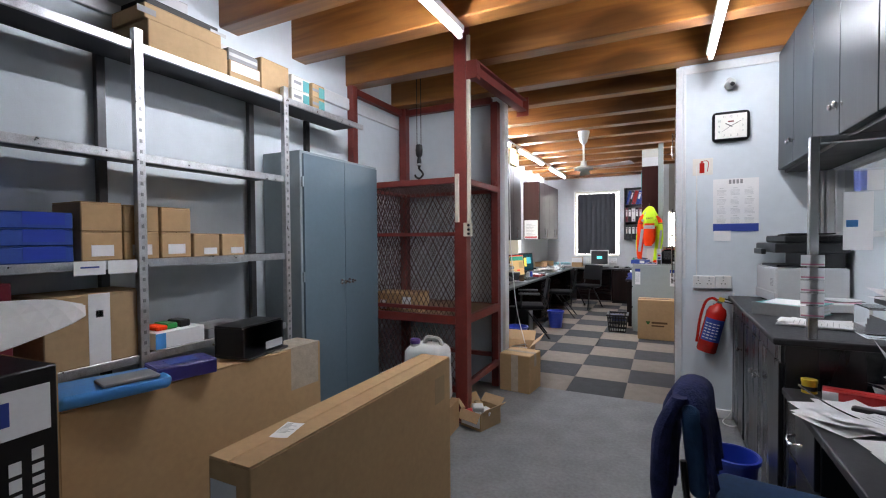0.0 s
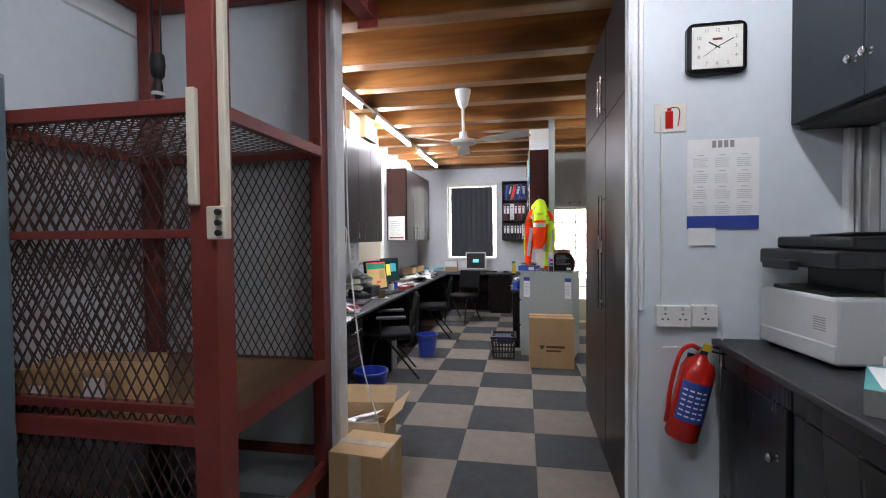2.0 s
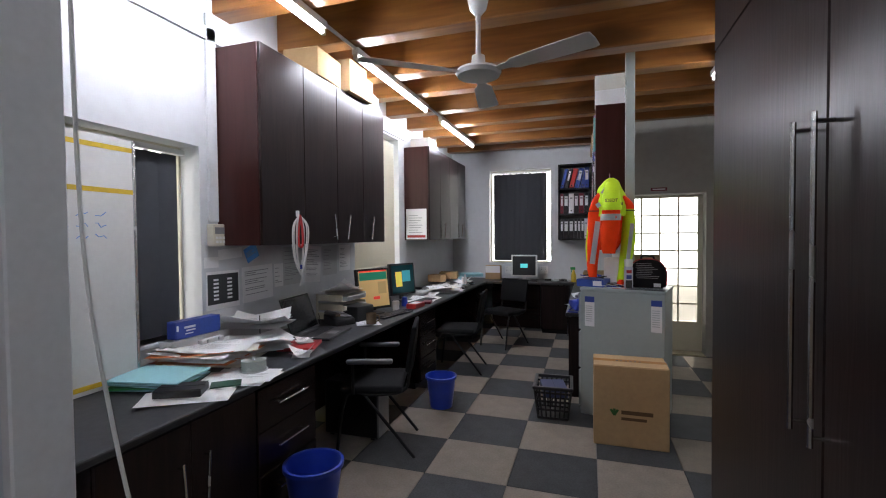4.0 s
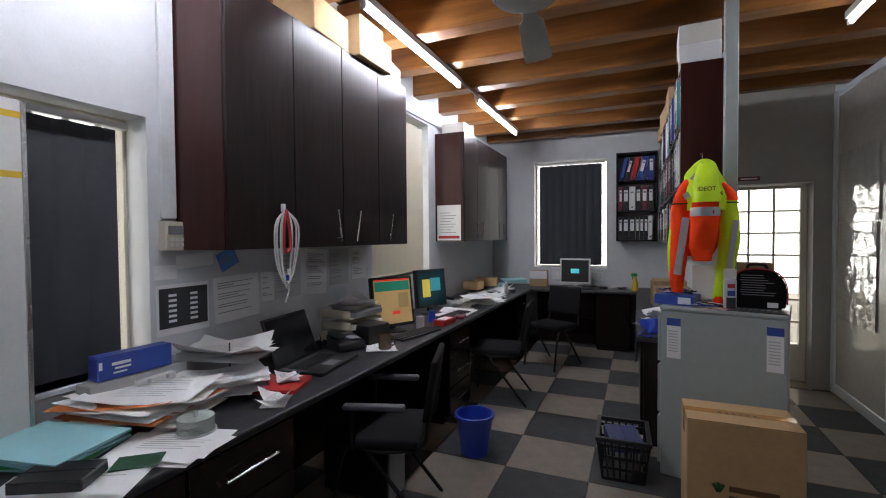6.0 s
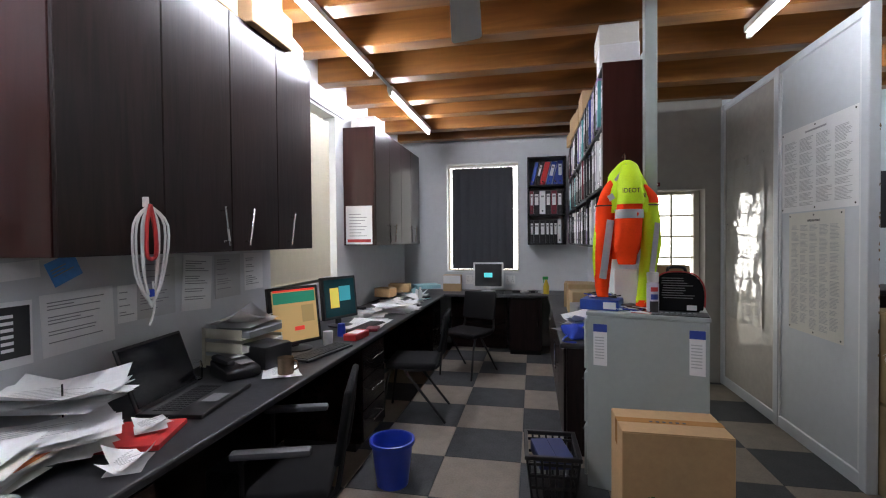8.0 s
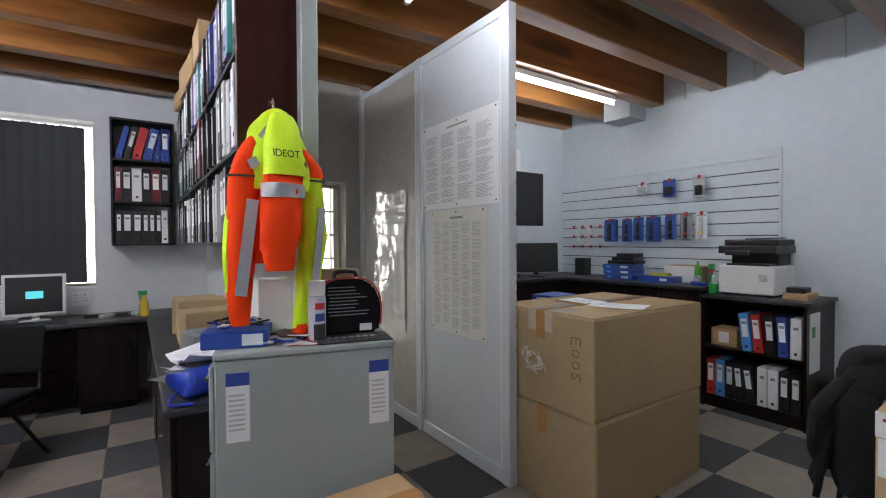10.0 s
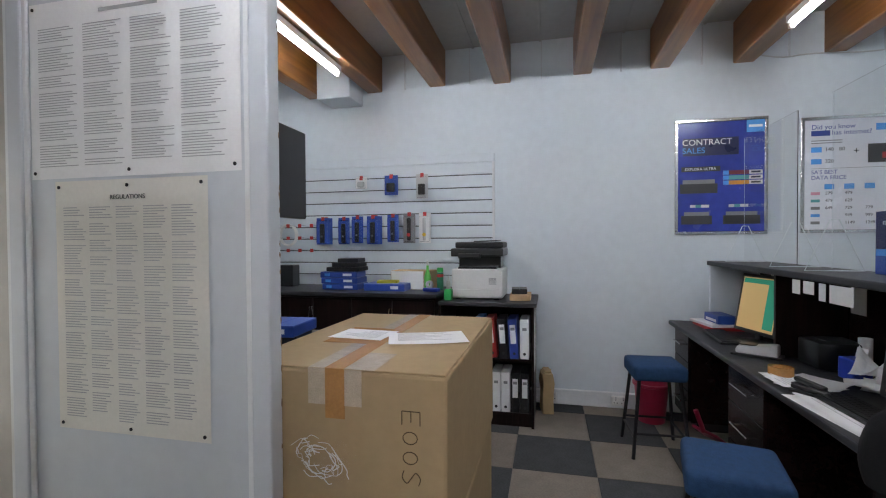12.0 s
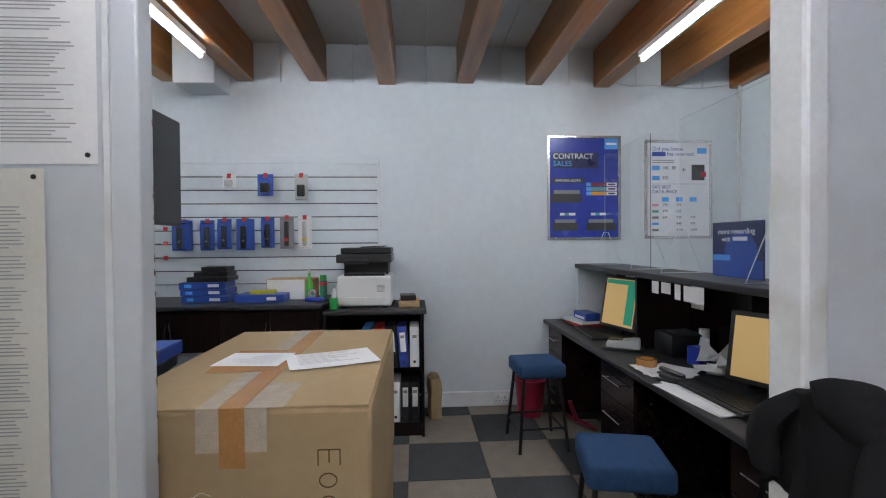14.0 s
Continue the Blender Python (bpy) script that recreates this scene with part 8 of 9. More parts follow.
part("bottle", turned(bmesh.new(), [(0, 0), (0.036, 0), (0.038, 0.10), (0.016, 0.16), (0.014, 0.18), (0, 0.18)], 16), M_YEL, sb2, "", True)
part("trigger_head", B(-0.045, 0.025, -0.012, 0.012, 0.181, 0.22, 0.006, 2), M_GREEN, sb2, "green trigger head")
part("trigger", B(-0.035, -0.025, -0.006, 0.006, 0.14, 0.181), M_GREEN, sb2)
# side worktop by the files
for k, (y, w, h, m) in enumerate(((9.6, 0.28, 0.24, M_CARD_K), (9.2, 0.25, 0.27, M_CARD_K), (8.85, 0.22, 0.24, M_CARD_K), (8.55, 0.26, 0.16, M_GREY))):
    carton("brown carton of stationery on the side worktop", -0.30, y, DT, 0.28, w, h, 5 * k - 6, m, None, "cartons on the side worktop")
paper_sheets("paper_pile", "papers and plastic sleeves on the side worktop", -0.40, 8.22, DT, 8, 0.21, 0.297, 20, 71, [M_GREY, M_PAPER, M_LGREY], 30, 0.012, "papers", 0.06, 0.04)
bg2 = thing("blue_bag", "crumpled blue plastic bag with a trailing strap", "bag", -0.44, 8.0, DT, 20)
bm = B(-0.10, 0.10, -0.09, 0.09, 0, 0.10, 0.03, 3)
for v in bm.verts:
    v.co += Vector((0.012 * math.sin(40 * v.co.z + 20 * v.co.y), 0.012 * math.sin(35 * v.co.x), 0.0 if v.co.z < 0.02 else 0.015 * math.sin(50 * v.co.x + 30 * v.co.y)))
part("bag", bm, M_BLUE, bg2, "", True)
part("strap", tube(bmesh.new(), smooth_path([(-0.09, -0.02, 0.03), (-0.15, -0.06, 0.008), (-0.165, -0.12, 0.006), (-0.10, -0.16, 0.006)], 4), 0.006, 6), M_BLUE, bg2, smooth=True)

# ---- reception ----
RD = 1.0
rw = thing("reception_worktop", "charcoal worktop along the slatwall", "worktop", 0, 0, 0)
part("top", B(3.29, XR - 0.001, 7.71, 9.739, RD - 0.034, RD, 0.008, 2), M_TOP, rw)
part("top", B(1.60, 3.288, 9.15, 9.739, RD - 0.034, RD, 0.008, 2), M_TOP, rw)
rc = thing("base_cabinet", "dark wenge cabinets under the reception worktop", "cabinet", 3.32, 7.73, 0)
part("body", B(0.02, 0.60, 0, 2.0, 0, RD - 0.035), M_WENGE, rc)
for k in range(4):
    dr = part("door", B(0, 0.0195, 0.01 + k * 0.35, 0.355 + k * 0.35, 0.06, RD - 0.05, 0.003), M_WENGE, rc)
    yy = 0.01 + k * 0.35 + (0.31 if k % 2 == 0 else 0.04)
    bow_handle(dr, (0, yy, 0.66), (0, yy + (0.05 if k % 2 == 0 else -0.05) * 0.6, 0.88), (-0.03, 0, 0))
rc2 = thing("base_cabinet", "dark wenge cabinets by the rear wall", "cabinet", 1.62, 9.18, 0)
part("body", B(0, 1.66, 0.02, 0.55, 0, RD - 0.035), M_WENGE, rc2)
for k in range(4):
    part("door", B(0.01 + k * 0.41, 0.415 + k * 0.41, 0, 0.0195, 0.06, RD - 0.05, 0.003), M_WENGE, rc2)
sdsk = thing("side_desk", "dark side desk behind the stacked cartons", "desk", 1.16, 8.05, 0)
part("top", B(0, 1.35, 0, 0.6, 0.82, 0.855, 0.008, 2), M_TOP, sdsk)
part("end_panel", B(1.30, 1.33, 0.03, 0.57, 0, 0.82), M_WENGE, sdsk)
part("back_panel", B(0, 1.30, 0.50, 0.53, 0.1, 0.82), M_WENGE, sdsk)
carton("black modem on a blue box", 2.12, 8.27, 0.856, 0.24, 0.2, 0.06, 10, M_BLACK, None, "", "modem")
carton("flat blue decoder box on the side desk", 2.12, 8.27, 0.917, 0.28, 0.22, 0.06, 4, M_BLUEBOX, None, "", "decoder_box", [("-x", 0, 0.03, 0.12, 0.025, M_PAPER)])

bp2 = thing("framed_poster", "small blue and white poster on the rear wall", "poster", 2.98, 9.739, 2.17)
part("frame", B(-0.20, 0.20, -0.014, 0, 0, 0.345, 0.004), M_LGREY, bp2)
part("white_sheet", B(-0.02, 0.19, -0.016, -0.0142, 0.01, 0.335), M_PAPER, bp2)
part("blue_sheet", B(-0.19, -0.021, -0.016, -0.0142, 0.01, 0.335), M_NAVY, bp2)

# bookcase with files
bc = thing("low_bookcase", "dark open bookcase with lever arch files and a paper notice", "bookcase", 3.31, 6.97, 0)
BCD, BCW, BCH = 0.61, 0.735, 0.945
for a in (0, BCW - 0.02):
    part("side", B(0.01, BCD, a, a + 0.02, 0, BCH - 0.03), M_WENGE, bc)
part("top", B(-0.01, BCD + 0.005, -0.02, BCW, BCH - 0.03, BCH, 0.006, 2), M_TOP, bc)
for z in (0.09, 0.50):
    part("shelf", B(0.02, BCD, 0.02, BCW - 0.02, z, z + 0.018), M_WENGE, bc)
part("back", B(BCD - 0.012, BCD, 0.02, BCW - 0.02, 0.108, BCH - 0.03), M_WENGE, bc)
part("plinth", B(0.04, 0.06, 0.02, BCW - 0.02, 0, 0.09), M_WENGE, bc)
part("notice_sheet", B(0.06, 0.27, -0.003, -0.0005, 0.42, 0.86), M_PAPER, bc, "white notice with a green square")
part("notice_mark", B(0.10, 0.17, -0.004, -0.0031, 0.68, 0.76), M_GREEN, bc)
for r, (z, row) in enumerate(((0.109, ((M_BLACK, 0), (M_BLACK, 0), (M_PAPER, 0), (M_PAPER, 0), (M_BLACK, 8), (M_BLACK, 5), (M_BLACK, 0), (M_SKY, 0), (M_REDC, 0))), (0.519, ((M_PAPER, 0), (M_NAVY, 4), (M_BLACK, 4), (M_REDC, 6), (M_SKY, 6))))):
    yy = 7.005
    for k, (m, tl) in enumerate(row):
        w = 0.072 if r else 0.07
        lever_file("lever arch file on the low bookcase", 3.335, yy + w / 2, z, w - 0.004, 0.30, 0.25, m, "-x", -tl, True, True)
        yy += w + (0.01 if tl else 0.002)
carton("small brown carton on the bookcase shelf", 3.50, 7.56, 0.519, 0.20, 0.20, 0.14, 0, M_CARD, None, "", "cardboard_box", [("-x", 0.0, 0.07, 0.08, 0.09, M_PAPER)])
pr2 = printer("white and black multifunction printer on the bookcase", 3.66, 7.42, BCH + 0.001, -90, 0.41, 0.42, 0.245, M_WHITE)
part("maker_mark", B(-0.02, 0.02, -0.208, -0.2075, 0.165, 0.18), M_INK, pr2)
part("code_label", B(-0.025, 0.015, -0.208, -0.2075, 0.11, 0.15), M_GREY, pr2)
carton("open card tray with a black device on the bookcase", 3.55, 7.08, BCH + 0.001, 0.22, 0.16, 0.05, 0, M_CARD_L, None, "", "card_tray")
carton("black device in the card tray", 3.54, 7.09, BCH + 0.052, 0.16, 0.12, 0.04, 4, M_BLACK, None, "", "device")
st = thing("stamp_holder", "green holder with a clear bottle", "holder", 3.40, 7.69 - 0.05, BCH + 0.001)
part("holder", B(-0.03, 0.03, -0.03, 0.03, 0, 0.09, 0.006, 2), M_GREEN, st)
part("bottle", turned(bmesh.new(), [(0, 0.09), (0.018, 0.09), (0.016, 0.15), (0.006, 0.16), (0.006, 0.19), (0, 0.19)], 12), M_LGREY, st, "", True)
pb = thing("paper_bag", "crumpled brown paper bag on the floor", "bag", 3.72, 6.88, 0, 10)
bm = B(-0.08, 0.08, -0.045, 0.045, 0, 0.33, 0.004)
bmesh.ops.subdivide_edges(bm, edges=bm.edges, cuts=3, use_grid_fill=True)
for v in bm.verts:
    v.co.x += 0.008 * math.sin(30 * v.co.z + 9 * v.co.y)
    v.co.y += 0.010 * math.sin(26 * v.co.z + 20 * v.co.x) * (v.co.z / 0.33)
part("bag", bm, M_CARD_K, pb, "", True)
part("torn_rim", B(-0.07, 0.06, -0.03, 0.03, 0.33, 0.352, 0.008), M_CARD_K, pb)
for y in (6.857, 6.29):
    socket("wall_socket", "white double socket on the skirting", XR - 0.0285, y, 0.068, 0.12, 0.075, 2, "-x")

# slatwall with blister packs
sl = thing("slatwall", "pale blue slatwall panel with dark grooves", "slatwall", XR - 0.0005, 7.35, 1.10)
n = 9
pitch = 1.022 / n
for k in range(n):
    part("slat", B(-0.018, 0, 0, 2.38, k * pitch + 0.006, (k + 1) * pitch - 0.003, 0.002), M_WALL, sl)
part("top_board", B(-0.018, 0, -0.02, 2.38, pitch * n, pitch * n + 0.075, 0.002), M_WALL, sl)
part("edge_strip", B(-0.019, 0, -0.02, -0.001, 0, pitch * n, 0.002), M_TRIM, sl)
part("groove_back", B(-0.006, 0, 0.001, 2.379, 0.0, 1.02), M_INK, sl, "dark grooves")


def blister(label, y, z, w, h, depth, m, kind, count=1):
    for q in range(count):
        t = thing("blister_pack", label, "blister pack", XR - 0.10 - 0.022 * (count - 1 - q) * -1 - 0.022 * q, y + 0.012 * q, z - h, 2 * q - 2, "hanging packs")
        part("card", B(-0.001, 0.001, -w / 2, w / 2, 0, h, 0.0), m, t)
        part("hang_tab", B(-0.003, 0.001, -0.016, 0.016, h - 0.03, h + 0.01), M_REDC, t, "red price tab")
        if kind == "remote":
            part("remote_control", B(-0.024, -0.0015, -w * 0.19, w * 0.19, h * 0.06, h * 0.78, 0.010, 2), M_BLACK, t, "", True)
            part("button_dot", turned(bmesh.new(), [(0, 0), (0.010, 0), (0.010, 0.002), (0, 0.003)], 10, pose(-0.0245, 0, h * 0.30, 0, -90, 0)), M_GREY, t)
        elif kind == "dot":
            part("remote_control", B(-0.024, -0.0015, -w * 0.16, w * 0.16, h * 0.08, h * 0.85, 0.012, 2), M_BLACK if m is not M_PAPER else M_LGREY, t, "", True)
            part("button_dot", turned(bmesh.new(), [(0, 0), (0.017, 0), (0.017, 0.003), (0, 0.004)], 12, pose(-0.0245, 0, h * 0.28, 0, -90, 0)), M_REDC if m is not M_PAPER else M_YEL, t)
        else:
            part("plug", B(-0.03, -0.0015, -w * 0.3, w * 0.3, h * 0.15, h * 0.6, 0.01, 2), M_LGREY if kind == "white" else M_BLACK, t, "", True)
        part("blister_shell", B(-0.030, -0.0012, -w * 0.44, w * 0.44, h * 0.04, h * 0.9, 0.008), M_ACRYL, t).visible_shadow = False
        part("hook", rod(bmesh.new(), (0.001, 0, h + 0.004), (0.098 + 0.022 * q, 0, h + 0.004), 0.002, 6), M_CHROME, t)


def yz(px, py):
    return 7.349 + (668 - px) / 211.3, 2.123 - (py - 291) / 205.0


for px, py, w, h, m, kd, c in ((412, 313, 0.11, 0.11, M_PAPER, "white", 1), (474, 312, 0.13, 0.18, M_BLUEBOX, "plug", 1), (536, 312, 0.11, 0.22, M_LGREY, "plug", 1),
                               (333, 390, 0.13, 0.25, M_BLUEBOX, "remote", 2), (374, 390, 0.115, 0.25, M_BLUEBOX, "remote", 1), (403, 388, 0.115, 0.25, M_BLUEBOX, "remote", 1), (440, 388, 0.12, 0.26, M_BLUEBOX, "remote", 2), (477, 386, 0.11, 0.25, M_BLUEBOX, "remote", 1), (510, 384, 0.115, 0.27, M_GREY, "dot", 1), (541, 384, 0.11, 0.27, M_PAPER, "dot", 1)):
    y, z = yz(px, py)
    blister("hanging blister pack on the slatwall", y, z, w, h, 0.03, m, kd, c)
for k in range(12):
    y, z = yz(312 - (k % 4) * 26, 405 + (k // 4) * 24)
    t = thing("slatwall_hook", "chrome slatwall hook with a red tag", "hook", XR - 0.019, y, z, 0, "slatwall hooks")
    part("rod", rod(bmesh.new(), (0, 0, 0), (-0.16, 0, 0.01), 0.003, 6), M_CHROME, t)
    part("price_tag", B(-0.165, -0.158, -0.018, 0.018, -0.014, 0.018, 0.003), M_REDC, t, "red price tag")
y, z = yz(250, 400)
cw = thing("cable_coil", "white coiled cable hung on the slatwall", "cable", XR - 0.12, y, z)
for k in range(3):
    pts = [(0.02 * k, 0.09 * math.cos(a * 0.7), -0.11 + 0.10 * math.sin(a * 0.7)) for a in range(10)]
    part("loop", tube(bmesh.new(), smooth_path(pts, 3), 0.006, 6), M_WHITE, cw, smooth=True)

# things on the reception worktop
for k in range(3):
    carton("flat blue decoder box stacked on the worktop", 3.60, 8.62 + 0.01 * k, RD + 0.0005 + k * 0.052, 0.24, 0.33, 0.05, 2 * k, M_BLUEBOX, None, "decoder boxes", "decoder_box", [("-x", -0.08, 0.025, 0.08, 0.022, M_PAPER), ("-x", 0.1, 0.025, 0.05, 0.022, M_SKY)])
for k in range(3):
    carton("black decoder stacked on the blue boxes", 3.60, 8.60 - 0.02 * k, RD + 0.158 + k * 0.038, 0.22, 0.30 - 0.06 * k, 0.036, 3 * k, M_BLACK, None, "decoders", "decoder")
carton("flat blue decoder box on the worktop", 3.55, 8.20, RD + 0.0005, 0.22, 0.36, 0.06, 0, M_BLUEBOX, None, "decoder boxes", "decoder_box", [("-x", -0.09, 0.03, 0.07, 0.025, M_PAPER)])
carton("yellow cloth on the decoder box", 3.55, 8.20, RD + 0.061, 0.12, 0.18, 0.022, 10, mat("yellow_duster_cloth", (0.5, 0.48, 0.06), 0.9), None, "", "duster")
cb = carton("white paper covered carton on the worktop", 3.72, 8.02, RD + 0.0005, 0.22, 0.36, 0.16, 0, M_CARD_L, None, "", "cardboard_box", [("-x", 0.03, 0.08, 0.29, 0.155, M_PAPER)])
gbt = thing("green_bottle", "slim lime green spray bottle", "bottle", 3.58, 7.86, RD + 0.0005)
part("bottle", turned(bmesh.new(), [(0, 0), (0.03, 0), (0.03, 0.11), (0.012, 0.17), (0.010, 0.21), (0, 0.21)], 16), mat("lime_plastic", (0.10, 0.50, 0.06), 0.3), gbt, "", True)
part("nozzle", turned(bmesh.new(), [(0, 0.211), (0.010, 0.211), (0.008, 0.245), (0, 0.25)], 10), M_LGREY, gbt, "", True)
sc2 = thing("air_freshener", "green and red aerosol can", "aerosol", 3.62, 7.76, RD + 0.0005)
part("can", turned(bmesh.new(), [(0, 0), (0.028, 0), (0.028, 0.15), (0, 0.152)], 18), mat("dark_green_can", (0.03, 0.18, 0.10), 0.3), sc2, "", True)
part("band", turned(bmesh.new(), [(0.0284, 0.11), (0.0286, 0.11), (0.0286, 0.135), (0.0284, 0.135)], 18), M_REDC, sc2)
part("cap", turned(bmesh.new(), [(0, 0.153), (0.028, 0.153), (0.026, 0.19), (0, 0.192)], 18), M_GREEN, sc2, "", True)
td = thing("tape_dispenser", "blue plastic tape dispenser", "tape dispenser", 3.48, 7.80, RD + 0.0005, 70)
part("base", B(-0.07, 0.07, -0.03, 0.03, 0, 0.03, 0.008, 2), M_BLUE, td)
part("roll", turned(bmesh.new(), [(0.015, -0.012), (0.032, -0.012), (0.032, 0.012), (0.015, 0.012), (0.015, -0.012)], 18, pose(0.02, 0, 0.058, 90, 0, 0)), M_LGREY, td)
monitor("black monitor on the rear reception worktop", 3.12, 9.42, RD + 0.0005, -28, 0.50, 0.33, M_BLACK, (), None, -3, 0.05)
carton("small black speaker on the worktop", 3.72, 9.25, RD + 0.0005, 0.12, 0.14, 0.2, 0, M_BLACK, None, "", "loudspeaker")
phone("black desk telephone on the rear worktop", 2.62, 9.35, RD + 0.0005, 20)
tvp = thing("wall_television", "black screen mounted on the back of the partition", "television", 1.146, 7.76, 1.50)
part("panel", B(0.0, 0.31, 0, 0.03, 0, 0.325, 0.004), M_BLACK, tvp)
part("bracket", B(0.0, 0.02, 0.03, 0.10, 0.10, 0.2), M_BLACKM, tvp)

# stacked cartons in the doorway
def big_carton(label, z, h, rz):
    t = thing("large_cardboard_box", label, "box", 1.645, 7.49, z, rz, "large cartons")
    w, d = 1.01, 0.70
    bm = B(-w / 2, w / 2, -d / 2, d / 2, 0, h - 0.006, 0.010, 2)
    part("body", bm, M_CARD_K, t)
    part("flap", B(-w / 2 + 0.006, w / 2 - 0.006, -d / 2 + 0.006, -0.003, h - 0.0062, h, 0.002), M_CARD_K, t)
    part("flap", B(-w / 2 + 0.006, w / 2 - 0.006, 0.003, d / 2 - 0.006, h - 0.0062, h - 0.0005, 0.002), M_CARD_K, t)
    part("packing_tape", B(-w / 2 - 0.001, w / 2 + 0.001, -0.03, 0.03, h, h + 0.0012), M_TAPE, t, "orange-brown packing tape")
    part("packing_tape", B(-w / 2 - 0.0022, -w / 2 - 0.0004, -0.035, 0.028, h - 0.15, h), M_TAPE, t, "orange-brown packing tape")
    return t


lo = big_carton("large brown carton under another on the tiles", 0.0, 0.52, 0.6)
up = big_carton("large brown carton with handwriting and torn tape", 0.5215, 0.51, -0.4)
bm = bmesh.new()
rnd = random.Random(31)
nx_, nz_ = 10, 8
vs = [[bm.verts.new((-0.5075 - 0.012 * rnd.random(), -0.06 + 0.20 * i / nx_ + 0.02 * math.sin(j), 0.17 + 0.13 * j / nz_ + 0.05 * i / nx_ * (0.5 - j / nz_))) for j in range(nz_ + 1)] for i in range(nx_ + 1)]
for i in range(nx_):
    for j in range(nz_):
        bm.faces.new((vs[i][j], vs[i + 1][j], vs[i + 1][j + 1], vs[i][j + 1]))
part("packing_tape", B(-0.18, 0.11, -0.02, 0.21, 0.5109, 0.5119), M_TAPE, up, "brown tape round the delivery note")
part("packing_tape", B(-0.503, 0.50, 0.034, 0.085, 0.5098, 0.5108), M_TAPE_C, up, "shiny clear packing tape")
part("packing_tape", B(-0.503, -0.30, -0.13, -0.034, 0.5098, 0.5106), M_TAPE_C, up, "shiny clear packing tape")
part("packing_tape", B(-0.507, -0.5052, -0.09, 0.085, 0.40, 0.509), M_TAPE_C, up, "shiny clear packing tape")
# thin white strands paint the highlights on the crumpled clear wallet
cr = bmesh.new()
for k in range(26):
    a0, r0 = rnd.uniform(0, 6.28), rnd.uniform(0.3, 1.0)
    pts = []
    for q in range(5):
        a = a0 + q * 0.35
        u_, v_ = 0.10 * r0 * math.cos(a) + 0.012 * rnd.uniform(-1, 1), 0.055 * r0 * math.sin(a) + 0.012 * rnd.uniform(-1, 1)
        pts.append((-0.518 - 0.006 * rnd.random(), 0.045 + u_ * 0.87 + v_ * 0.5, 0.235 + u_ * 0.5 - v_ * 0.87 + 0.006 * rnd.random()))
    tube(cr, smooth_path(pts, 3), 0.0006 + 0.0011 * rnd.random(), 5)
part("wallet_glint", cr, M_WHITE, up, "white strands drawn as glints on the creased plastic wallet", True)
part("document_wallet", bm, M_ACRYL, up, "crumpled clear document wallet").visible_shadow = False
part("address_label", B(-0.5075, -0.5056, 0.255, 0.335, 0.26, 0.38), M_PAPER, up, "white address label")
bm = bmesh.new()
for k in range(9):
    box(bm, -0.5082, -0.5076, 0.275, 0.32, 0.28 + k * 0.009, 0.284 + k * 0.009)
part("label_print", bm, M_INK, up)
ink = mat("marker_ink", (0.09, 0.06, 0.03), 0.8)
# the hand-written code EOOS runs down the side, drawn with a marker
for k, strokes in enumerate(((((0, 0), (0, 1)), ((0, 1), (1, 1)), ((0, 0.5), (0.8, 0.5)), ((0, 0), (1, 0))), ((0.5, 0.5),), ((0.5, 0.5),), ((1, 0.9), (0.5, 1.0), (0.1, 0.75), (0.5, 0.5), (0.9, 0.25), (0.5, 0.0), (0.0, 0.1)))):
    bm = bmesh.new()
    z0 = 0.40 - k * 0.058

    def at_letter(u, v):
        return Vector((-0.5062, -0.215 - 0.055 * v, z0 - 0.04 * u))
    if k == 0:
        for a, b in strokes:
            rod(bm, at_letter(*a), at_letter(*b), 0.0016, 5)
    elif k == 3:
        tube(bm, smooth_path([at_letter(*q) for q in strokes], 4), 0.0016, 5)
    else:
        tube(bm, [at_letter(0.5 + 0.45 * math.cos(a * 0.5), 0.45 + 0.4 * math.sin(a * 0.5)) for a in range(14)], 0.0016, 5)
    part("handwriting", bm, ink, up, "brown marker handwriting")
paper_sheets("delivery_note", "white delivery notes lying on the carton", 1.61, 7.595, 1.0345, 1, 0.23, 0.18, 84, 81, None, 2)
paper_sheets("delivery_note", "white delivery notes lying on the carton", 1.58, 7.32, 1.0345, 1, 0.30, 0.21, -72, 82, None, 2)

# posters
def poster(label, y0, y1, z0, z1):
    t = thing("framed_poster", label, "poster", XR - 0.0005, (y0 + y1) / 2, (z0 + z1) / 2, 0, "framed posters")
    W, H = y1 - y0, z1 - z0
    for a, b, c, e in ((-W / 2, W / 2, H / 2 - 0.025, H / 2), (-W / 2, W / 2, -H / 2, -H / 2 + 0.025), (-W / 2, -W / 2 + 0.025, -H / 2 + 0.025, H / 2 - 0.025), (W / 2 - 0.025, W / 2, -H / 2 + 0.025, H / 2 - 0.025)):
        part("frame_bar", B(-0.018, 0, a, b, c, e, 0.004), M_CHROME, t, "silver snap frame")
    return t, W, H


def on_poster(t, y0, y1, z0, z1, m, name="print_block", d=0.0):
    part(name, B(-0.0075 - d, -0.0066 - d, y0, y1, z0, z1), m, t)


def poster_text(t, s, size, m, y, z, align="LEFT"):
    words(s, size, m, t, Matrix.Translation((-0.0088, y, z)) @ pose(0, 0, 0, 90, 0, -90), "lettering", align, 0.0004)


